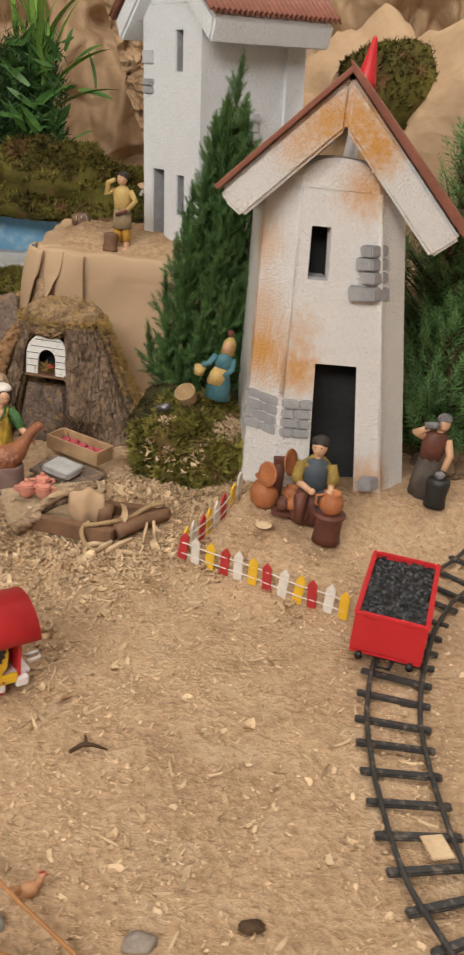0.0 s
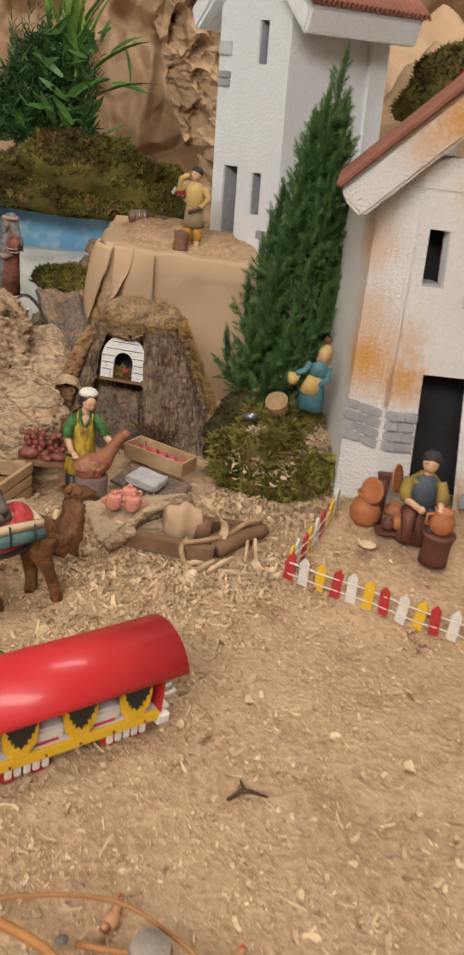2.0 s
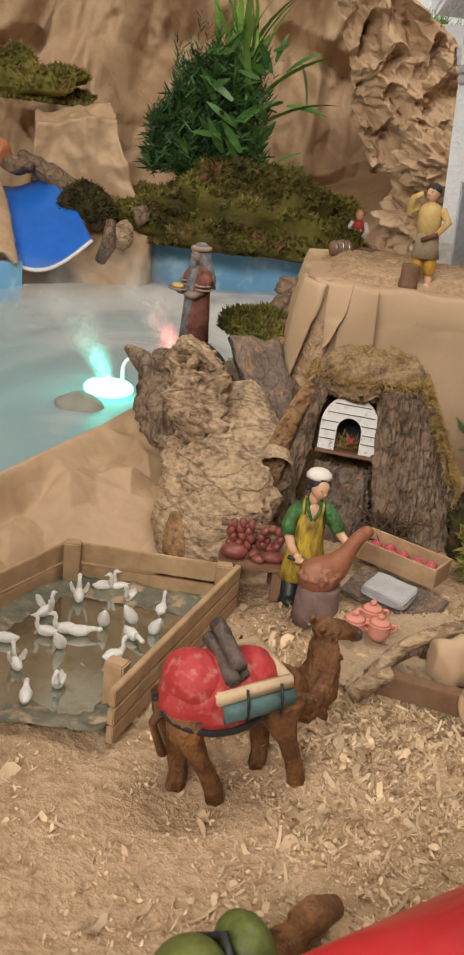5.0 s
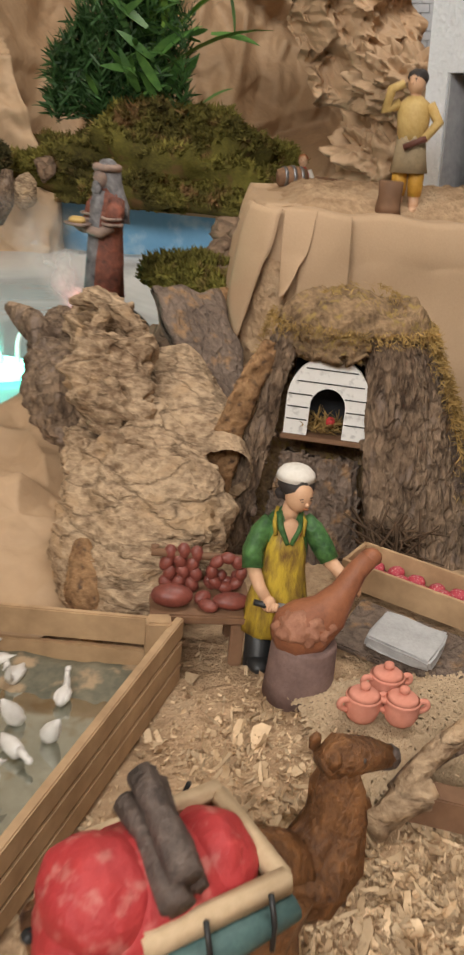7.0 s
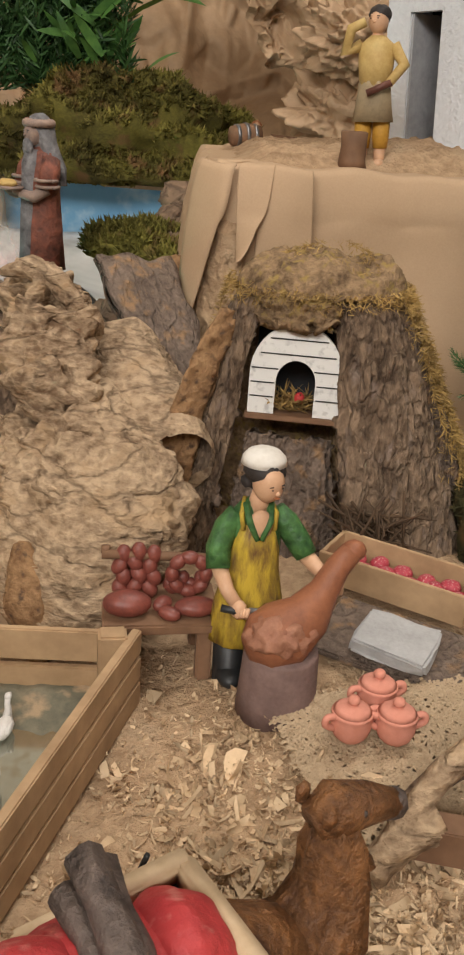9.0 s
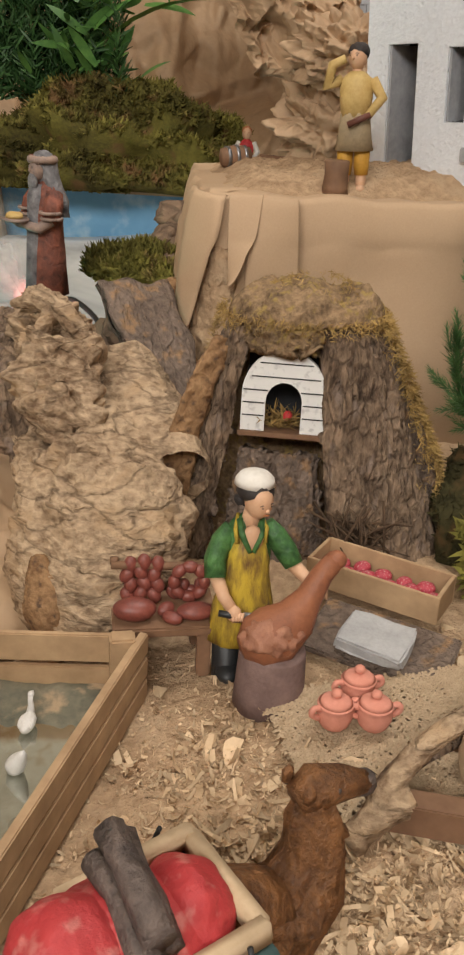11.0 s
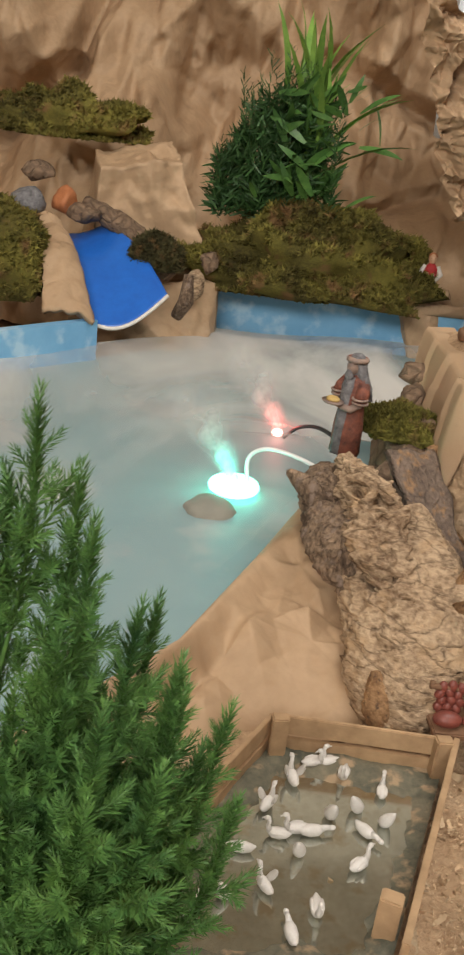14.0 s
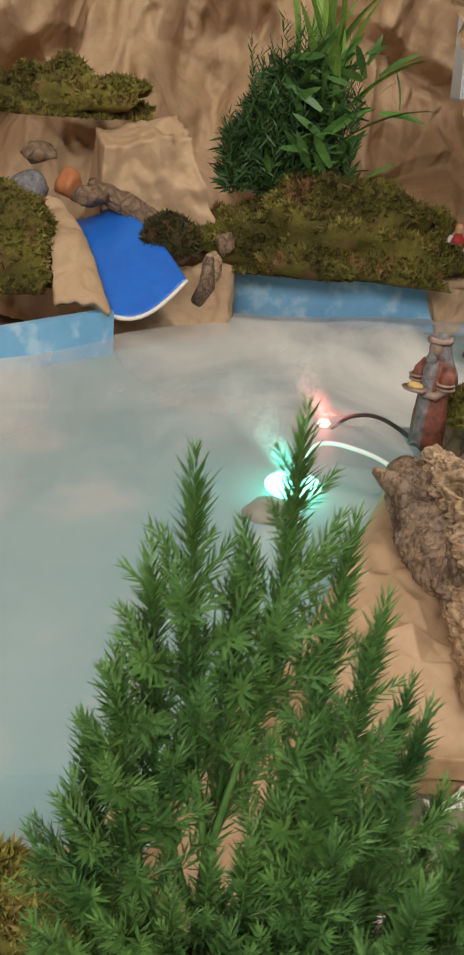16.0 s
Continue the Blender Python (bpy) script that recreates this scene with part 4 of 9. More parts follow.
        solid(part("roof_sheet", sheet(208, 4, at), M_TERRA, th, "brown-red corrugated roof sheet", smooth=True), 0.003)
    return th


tower()


def brick_house():
    th = thing("grey_brick_block", pose(0.10, 2.42, 0.35, 0, -6, 12), "grey block house painted with brick lines", "model house")
    bm = bmesh.new()
    box(bm, (0.26, 0.10, 0.5), pose(0, 0, 0.02))
    part("wall", bm, M_GREY_LIGHT, th)
    for r in range(20):
        z = -0.02 + r * 0.0135
        for k in range(9):
            x = -0.118 + k * 0.029 + (0.0145 if r % 2 else 0)
            if x > 0.12:
                continue
            bm = bmesh.new()
            box(bm, (0.027, 0.004, 0.0118), pose(x, -0.0505, z), 0.0)
            part("brick", bm, M_GREY_LIGHT, th)


brick_house()


def white_block():
    th = thing("white_block", pose(0.035, 2.68, 0.66, 0, -3, 6), "white painted block house behind the crumpled paper", "model house")
    bm = bmesh.new()
    box(bm, (0.27, 0.06, 0.36), None, 0.004)
    part("wall", bm, M_PLASTER, th)
    bm = bmesh.new()
    box(bm, (0.30, 0.08, 0.012), pose(0, 0, 0.186), 0.003)
    part("coping", bm, M_PLASTER, th)


white_block()


# ---- trees, plants, moss ----
def twig_template(n, length, needle, lean, rng, width=0.16):
    """A twig along z with n narrow needles round it."""
    V, F = [], []
    for i in range(n):
        t = (i + 0.5) / n
        a = i * 2.39996 + rng.uniform(-0.3, 0.3)
        p = Vector((0, 0, length * t))
        out = Vector((math.cos(a), math.sin(a), 0))
        L = needle * (1.0 - 0.55 * t ** 3) * rng.uniform(0.75, 1.15)
        d = (out * (1 - lean * (0.6 + 0.4 * t)) + Vector((0, 0, lean + 0.25 * t))).normalized()
        w = d.cross(Vector((0, 0, 1))).normalized() * (L * width * 0.5)
        k = len(V)
        V += [p, p + d * L * 0.45 + w, p + d * L, p + d * L * 0.45 - w]
        F.append((k, k + 1, k + 2, k + 3))
    return np.array([tuple(v) for v in V]), np.array(F)


def conifer(name, base, height, radius, seed, count, twig_len, needle, material, label, lean=0.4, leaders=3, trunk=0.009, start=0.06, power=0.85, n=46, density=1.0, squash=1.0, tops_at=None, width=0.16):
    rng = random.Random(seed)
    th = thing(name, Matrix.Translation(base), label, "tree")
    bm = bmesh.new()
    tube(bm, [(0, 0, -0.02), (0.003, 0, height * 0.3), (-0.002, 0.002, height * 0.6), (0, 0, height * 0.92)], [trunk, trunk * 0.8, trunk * 0.5, trunk * 0.12], 8)
    part("trunk", bm, M_TWIG, th)
    tv, tf = twig_template(n, 1.0, needle / twig_len, lean, rng, width)
    mats = []
    limbs = bmesh.new()
    tops = [(Vector((0, 0, 0)), 1.0)] + [(Vector((rng.uniform(-1, 1), rng.uniform(-1, 1), 0)) * radius * 0.45, rng.uniform(0.72, 0.93)) for _ in range(leaders - 1)]
    if tops_at:
        tops = [(Vector((x, y, 0)), k) for x, y, k in tops_at]
    for i in range(count):
        c, hk = tops[i % len(tops)] if rng.random() < 0.5 else tops[0]
        h = height * hk
        t = start + (1 - start) * rng.random() ** 1.15
        r = radius * ((1 - t) ** power) * (0.65 + 0.35 * rng.random()) * (1.15 if t > 0.12 else 0.8)
        a = rng.uniform(0, 2 * math.pi)
        out = Vector((math.cos(a), math.sin(a) * squash, 0))
        p0 = c * smoothstep(0.0, 0.6, t) + Vector((0, 0, h * t * 0.93))
        up = 0.55 + 0.55 * t + rng.uniform(-0.2, 0.25)
        tip = p0 + out * r + Vector((0, 0, r * up))
        tube(limbs, [p0, p0.lerp(tip, 0.5) - Vector((0, 0, r * 0.08)), tip], [trunk * 0.22, trunk * 0.14, trunk * 0.05], 4)
        steps = max(2, int(density * r / (twig_len * 0.30)))
        for s in range(steps):
            f = (s + 1) / steps
            q = p0.lerp(tip, f) - Vector((0, 0, r * 0.08 * math.sin(math.pi * f)))
            side = Vector((rng.uniform(-1, 1), rng.uniform(-1, 1), rng.uniform(-0.3, 0.8)))
            d = (out * 0.6 + Vector((0, 0, 0.75 + 0.4 * t)) + side * (0.75 if s < steps - 1 else 0.15)).normalized()
            mats.append(mat4(q - d * twig_len * 0.3, d, rng.uniform(0, 6), twig_len * rng.uniform(0.7, 1.2)))
    for c, hk in tops:
        tip = c + Vector((0, 0, height * hk))
        for k in range(3):
            mats.append(mat4(tip - Vector((rng.uniform(-1, 1) * 0.004, rng.uniform(-1, 1) * 0.004, twig_len * (0.9 + 0.5 * k))), Vector((rng.uniform(-0.1, 0.1), rng.uniform(-0.1, 0.1), 1)), rng.random(), twig_len * 1.2))
    part("branchwork", limbs, M_TWIG, th)
    V, F = scatter(tv, tf, mats)
    crown = from_arrays("crown", V, F, material, th)
    tagged(crown, kind="stuff")
    return th




def juniper(name, base, label, material, seed, given, count, low, high, girth, k=1.0, off=0.0, left=1.0):
    """A juniper: upright leading shoots, each with side shoots dressed in pointed needles; k scales its shoots."""
    rng = random.Random(seed)
    th = thing(name, Matrix.Translation(base), label, "tree")
    bm = bmesh.new()
    tube(bm, [(0, 0, -0.02), (0.002, 0, 0.1), (-0.002, 0.002, 0.2), (0, 0.004, high * 0.95)], [0.006, 0.005, 0.0035, 0.0012], 8)
    part("trunk", bm, M_TWIG, th)
    tv, tf = twig_template(40, 1.0, 0.46, 0.58, rng, 0.125)
    tips = list(given)
    for i in range(count):
        z = low + (high - low) * (i + rng.random()) / count
        r = girth(z) * rng.uniform(0.55, 1.0)
        a = i * 2.39996 + rng.uniform(-0.4, 0.4)
        tips.append((r * math.cos(a) * (left if math.cos(a) < 0 else 1) + off, r * math.sin(a), z))
    limbs, mats = bmesh.new(), []
    for i, tip in enumerate(tips):
        tip = Vector(tip)
        r = Vector((tip.x, tip.y, 0)).length
        lo = Vector((0, 0, max(0.0, tip.z - 0.11 * k - 0.5 * r)))
        mid = lo.lerp(tip, 0.5) + Vector((tip.x, tip.y, 0)) * 0.28
        line = bez([lo, mid, tip], 10)
        tube(limbs, line, [0.0013 * k * (1 - 0.75 * q / (len(line) - 1)) for q in range(len(line))], 5)
        length = sum((b - a).length for a, b in zip(line, line[1:]))
        n = max(6, int(length / (0.0064 * k)))
        for s in range(n):
            f = (s + 0.5) / n
            if f < 0.22:
                continue
            q = f * (len(line) - 1)
            j = min(int(q), len(line) - 2)
            p, d = line[j].lerp(line[j + 1], q - j), (line[j + 1] - line[j]).normalized()
            if f < 0.95:
                mats.append(mat4(p, d, rng.uniform(0, 6), 0.020 * k))
            az = s * 2.39996 + i
            side = d.orthogonal().normalized()
            side = side * math.cos(az) + d.cross(side) * math.sin(az)
            L = 0.021 * k * min(1.0, 0.30 + 1.9 * (1 - f)) * rng.uniform(0.8, 1.25)
            sd = (d * 0.8 + side * 0.62).normalized()
            if f < 0.97:
                mats.append(mat4(p, sd, rng.uniform(0, 6), L))
            if f < 0.72:
                p2, up = p + sd * L * 0.65, (sd + d * 0.8).normalized()
                mats.append(mat4(p2, up, rng.uniform(0, 6), L * rng.uniform(0.6, 0.85)))
                mats.append(mat4(p + sd * L * 0.5, (sd * 0.7 + side.cross(d) * rng.choice((-0.6, 0.6))).normalized(), rng.uniform(0, 6), L * 0.75))
        mats.append(mat4(tip - d * 0.014 * k, d, rng.uniform(0, 6), 0.017 * k))
    tagged(part("branchwork", limbs, material, th), kind="stuff")
    tagged(from_arrays("crown", *scatter(tv, tf, mats), material, th), kind="stuff")


juniper("juniper", (-0.617, 0.893, -0.008), "small bright green juniper with upright feathery tips near the pool", M_NEEDLE_NEAR, 21,
        [(-0.010, 0.0, 0.388), (0.014, 0.004, 0.398), (0.036, -0.004, 0.355), (0.003, 0.01, 0.365), (-0.026, -0.006, 0.340), (-0.034, 0.006, 0.310), (-0.036, -0.004, 0.298), (-0.020, -0.010, 0.262), (0.000, -0.004, 0.276), (0.010, -0.008, 0.286), (0.020, -0.012, 0.270), (-0.010, -0.010, 0.270), (0.030, -0.012, 0.290), (0.006, -0.016, 0.262), (-0.002, -0.018, 0.240), (0.012, -0.020, 0.246), (0.004, -0.012, 0.250), (0.054, 0.004, 0.318),
         (0.071, -0.004, 0.300), (0.092, 0.002, 0.276), (0.100, -0.006, 0.243), (-0.019, 0.004, 0.362), (0.029, 0.008, 0.370)],
        60, 0.05, 0.31, lambda z: 0.058 - 0.14 * max(0, z - 0.19), off=0.042, left=0.6)
juniper("conifer", (-0.012, 1.375, 0.055), "dense green conifer with upright feathery tips, beside the house", M_NEEDLE, 11, [(0.022, 0, 0.465), (0.008, -0.01, 0.42), (0.035, 0.0, 0.40)],
        64, 0.06, 0.42, lambda z: 0.094 - 0.235 * max(0, z - 0.10), k=1.25, off=0.016)
conifer("background_conifer", (0.36, 1.42, 0.08), 0.44, 0.13, 31, 260, 0.05, 0.013, M_NEEDLE, "dark green conifer standing behind the house", n=36)
conifer("background_conifer", (0.33, 1.30, 0.02), 0.26, 0.10, 33, 170, 0.045, 0.012, M_NEEDLE, "dark low conifer in the shade behind the house", n=36)


def moss_mound(c, r, seed, m=M_MOSS, blades=5000, label="rounded cushion of green and brown moss", blade=0.006, amp=0.18):
    rng = random.Random(seed)
    th = thing("moss_cushion", Matrix.Translation(c), label, "moss")
    bm = bmesh.new()
    o = Vector((seed * 2.1, seed, 0))
    vs = bmesh.ops.create_icosphere(bm, subdivisions=4, radius=1)["verts"]
    for v in vs:
        n = v.co.normalized()
        k = 1 + amp * bumpy(n + o, 2.2, 4)
        v.co = Vector((n.x * r[0], n.y * r[1], n.z * r[2])) * k
        v.co.z = max(v.co.z, -0.25 * r[2])
    bm.normal_update()
    faces = [f for f in bm.faces if f.normal.z > -0.2]
    areas = [f.calc_area() for f in faces]
    mats = []
    for f in rng.choices(faces, areas, k=blades):
        a, b = rng.random(), rng.random()
        if a + b > 1:
            a, b = 1 - a, 1 - b
        p = f.verts[0].co * (1 - a - b) + f.verts[1].co * a + f.verts[2].co * b
        d = f.normal + Vector((rng.uniform(-1, 1), rng.uniform(-1, 1), rng.uniform(-0.4, 0.9))) * 0.9
        mats.append(mat4(p - f.normal * 0.002, d, rng.uniform(0, 6), blade * rng.uniform(0.5, 1.5)))
    part("cushion", bm, m, th, smooth=True)
    tv = np.array([(-0.16, 0, 0), (0.16, 0, 0), (0.12, 0.1, 0.6), (0.02, 0.28, 1.0), (-0.35, 0.1, 0.45), (0.4, -0.1, 0.5), (0.0, 0.0, 0.35)])
    tf = np.array([(0, 1, 2), (0, 2, 3), (0, 6, 4), (1, 5, 6)])
    V, F = scatter(tv, tf, mats)
    tagged(from_arrays("moss_fuzz", V, F, m, th), kind="stuff")
    return th


M_MOSS_FRESH = mk("yellow_green_moss", (0.30, 0.27, 0.06), (0.07, 0.06, 0.02), 14, 0.95, 0.8, 200, 0.004, 0.1, c3=(0.25, 0.16, 0.07), rnd=0.6)
moss_mound((-0.015, 1.262, 0.03), (0.075, 0.055, 0.075), 1, M_MOSS_FRESH, 9000, "mossy mound with curled shavings in front of the conifer", 0.011, 0.5)
moss_mound((0.0, 1.34, 0.03), (0.10, 0.06, 0.085), 2, M_MOSS_DARK, 4500, "dark brown-green moss under the conifer")
moss_mound((-0.35, 2.475, 0.180), (0.235, 0.115, 0.125), 3, M_MOSS, 14000, "large brownish green moss cushion at the pool's far edge", 0.013, 0.62)
moss_mound((-0.86, 2.60, 0.41), (0.15, 0.07, 0.065), 4, M_MOSS, 5500, "flat moss cushion on the paper rocks", 0.012, 0.55)
moss_mound((-0.94, 2.24, 0.17), (0.11, 0.10, 0.13), 5, M_MOSS, 4000, "moss cushion beside the blue waterfall", 0.010)
moss_mound((-0.652, 2.32, 0.205), (0.052, 0.042, 0.050), 6, M_MOSS_DARK, 2200, "small dark clump of moss hanging over the waterfall", 0.009)
moss_mound((-0.305, 1.61, 0.163), (0.048, 0.050, 0.020), 7, M_MOSS_FRESH, 3500, "low clump of moss behind the cork bark", 0.008, 0.4)
moss_mound((-0.71, 1.00, 0.06), (0.07, 0.07, 0.06), 8, M_MOSS_FRESH, 6000, "yellow-green moss at the foot of the small conifer", 0.007)
moss_mound((0.30, 1.72, 0.48), (0.12, 0.08, 0.10), 9, M_MOSS, 3500, "moss cushion on the rocks behind the house", 0.009)
moss_mound((0.34, 1.36, 0.03), (0.14, 0.08, 0.09), 10, M_MOSS_DARK, 3500, "dark brown-green moss beside the house", 0.008)


# ---- painted figures: each one plain mesh ----
def figure(name, m, mats, build, label, category="figurine", group=""):
    bm = bmesh.new()
    build(bm, lambda x: mats.index(x))
    bmesh.ops.recalc_face_normals(bm, faces=bm.faces)
    ob = part(name, bm, mats, smooth=True)
    ob.matrix_world = m
    return tagged(ob, label, category, group)


def profile(bm, rings, mat, seg=16, folds=0.0, nf=7):
    """A body of stacked ellipses: (x, y, z, rx, ry), with folds in its outline."""
    rows = []
    for x, y, z, rx, ry in rings:
        row = []
        for k in range(seg):
            a = 2 * math.pi * k / seg
            f = 1 + folds * math.sin(a * nf + z * 90)
            row.append(bm.verts.new((x + rx * f * math.cos(a), y + ry * f * math.sin(a), z)))
        rows.append(row)
    for r0, r1 in zip(rows, rows[1:]):
        for k in range(seg):
            f = bm.faces.new((r0[k], r0[(k + 1) % seg], r1[(k + 1) % seg], r1[k]))
            f.material_index, f.smooth = mat, True
    for row in (rows[0][::-1], rows[-1]):
        bm.faces.new(row).material_index = mat


def head(bm, c, r, skin, hair, nose=(0, -1, 0), lip=None):
    n = Vector(nose).normalized()
    ball(bm, c, (r * 0.86, r * 0.92, r * 1.12), skin, 3)
    ball(bm, Vector(c) + n * r * 0.92 - Vector((0, 0, r * 0.1)), r * 0.17, skin, 1)
    ball(bm, Vector(c) - n * r * 0.26 + Vector((0, 0, r * 0.40)), (r * 0.92, r * 0.92, r * 0.90), hair, 3, r * 0.08, 400)
    for s in (-1, 1):
        e = Vector(c) + n * r * 0.85 + Vector((-n.y, n.x, 0)) * s * r * 0.34 + Vector((0, 0, r * 0.13))
        ball(bm, e, (r * 0.085, r * 0.06, r * 0.055), hair, 1)
        side = Vector((-n.y, n.x, 0)) * s
        tube(bm, [e + Vector((0, 0, r * 0.15)) - side * r * 0.10, e + Vector((0, 0, r * 0.19)) + n * r * 0.03, e + Vector((0, 0, r * 0.13)) + side * r * 0.16 - n * r * 0.06], r * 0.035, 5, hair)
    if lip is not None:
        ball(bm, Vector(c) + n * r * 0.84 - Vector((0, 0, r * 0.40)), (r * 0.19, r * 0.09, r * 0.065), lip, 2)


def butcher(bm, ix):
    gr, ap, sk, ha, cp, bt, me = ix(M_GREEN), ix(M_APRON), ix(M_SKIN), ix(M_HAIR), ix(M_CAP), ix(M_BLACK), ix(M_METAL)
    for x in (-0.009, 0.007):
        tube(bm, [(x, -0.004, 0.0), (x, 0, 0.006), (x, 0, 0.032)], [0.0085, 0.008, 0.0085], 12, bt)
        ball(bm, (x, -0.006, 0.004), (0.007, 0.011, 0.005), bt, 2)
    profile(bm, [(-0.002, 0, 0.024, 0.0185, 0.0145), (-0.001, 0, 0.045, 0.0172, 0.0135), (0, 0, 0.064, 0.0135, 0.0105), (0, -0.0015, 0.078, 0.0118, 0.0105), (0, -0.002, 0.090, 0.0085, 0.008)], ap, 28, 0.035, 9)
    profile(bm, [(0, 0.003, 0.060, 0.0132, 0.010), (0, 0.003, 0.078, 0.0138, 0.0108), (0, 0.002, 0.091, 0.0138, 0.0092), (0, 0.001, 0.098, 0.0085, 0.0068), (0, 0, 0.1005, 0.0055, 0.005)], gr, 24, 0.03, 8)
    tube(bm, [(0, -0.001, 0.095), (0.001, -0.0025, 0.107)], [0.0058, 0.0042], 12, sk)
    head(bm, (0.0034, -0.0052, 0.1115), 0.0090, sk, ha, (0.42, -0.86, -0.28), ix(M_CLAY))
    ball(bm, (0.0005, -0.0080, 0.0900), (0.0062, 0.0035, 0.0085), sk, 2)
    for q in (-1, 1):
        tube(bm, [(q * 0.0062, -0.0030, 0.1000), (q * 0.0050, -0.0095, 0.0930), (q * 0.0010, -0.0122, 0.0840)], [0.0016, 0.0019, 0.0012], 8, gr)
    tube(bm, [(-0.0062, -0.0015, 0.1105), (-0.0040, 0.0045, 0.1080), (0.003, 0.0062, 0.1080), (0.0090, 0.0025, 0.1100)], 0.0032, 10, ha, jit=0.3)
    ball(bm, (0.0022, -0.0008, 0.1160), (0.0102, 0.0108, 0.0072), ha, 3, 0.0006, 500)
    ball(bm, (0.0020, 0.0020, 0.1112), (0.0088, 0.0062, 0.0072), ha, 3, 0.0006, 500)
    profile(bm, [(0.0018, 0.0008, 0.1192, 0.0112, 0.0112), (0.0018, 0.001, 0.1222, 0.0104, 0.0104), (0.0016, 0.0012, 0.1248, 0.0080, 0.0080), (0.0014, 0.0014, 0.1263, 0.0045, 0.0045), (0.0014, 0.0014, 0.1267, 0.001, 0.001)], cp, 24)
    tube(bm, [(-0.0095, 0.001, 0.0935), (-0.0150, 0.000, 0.086), (-0.0185, -0.003, 0.076), (-0.0185, -0.008, 0.067)], [0.0050, 0.0060, 0.0062, 0.0060], 14, gr, jit=0.2)
    tube(bm, [(-0.0180, -0.008, 0.068), (-0.0145, -0.015, 0.059), (-0.0105, -0.020, 0.054)], [0.0042, 0.0036, 0.0032], 10, sk)
    ball(bm, (-0.0095, -0.0212, 0.052), (0.0042, 0.0042, 0.005), sk, 2)
    for k in range(4):
        tube(bm, [(-0.0095 + 0.0015 * k, -0.0235, 0.0535), (-0.0105 + 0.0015 * k, -0.0255, 0.0505), (-0.0100 + 0.0015 * k, -0.0235, 0.0485)], 0.0011, 6, sk)
    tube(bm, [(-0.018, -0.0225, 0.0535), (-0.005, -0.0235, 0.0505)], 0.0019, 8, bt)
    tube(bm, [(-0.005, -0.0235, 0.0508), (0.005, -0.0245, 0.0495), (0.014, -0.0252, 0.0480)], [0.0034, 0.0040, 0.0006], 10, me, flat=0.3)
    tube(bm, [(0.0095, 0.001, 0.0935), (0.0155, 0.000, 0.088), (0.0210, -0.003, 0.080), (0.0250, -0.007, 0.073)], [0.0050, 0.0060, 0.0062, 0.0056], 14, gr, jit=0.2)
    tube(bm, [(0.0245, -0.007, 0.0735), (0.0315, -0.012, 0.067), (0.0365, -0.015, 0.063)], [0.0042, 0.0036, 0.0034], 10, sk)
    ball(bm, (0.0380, -0.0158, 0.062), (0.0045, 0.004, 0.004), sk, 2)
    for k in range(4):
        tube(bm, [(0.0385 + 0.001 * k, -0.0175, 0.0645 - 0.001 * k), (0.0415, -0.0185, 0.0628 - 0.0014 * k), (0.0420, -0.0165, 0.0605 - 0.0014 * k)], 0.0011, 6, sk)
    # strap and neckline of the apron
    for q in (-1, 1):
        tube(bm, [(q * 0.0075, -0.0088, 0.088), (q * 0.0085, -0.006, 0.0955), (q * 0.006, 0.002, 0.1005)], 0.0013, 6, ap)


figure("butcher_figurine", pose(-0.2555, 1.205, 0.008, 0, 0, 2), [M_GREEN, M_APRON, M_SKIN, M_HAIR, M_CAP, M_BLACK, M_METAL, M_CLAY], butcher,
       "painted butcher figurine in green shirt, yellow apron and white cap")


M_GREYSKIN = mk("worn_greyish_skin", (0.36, 0.25, 0.19), (0.2, 0.15, 0.13), 120, 0.6, 0.3)


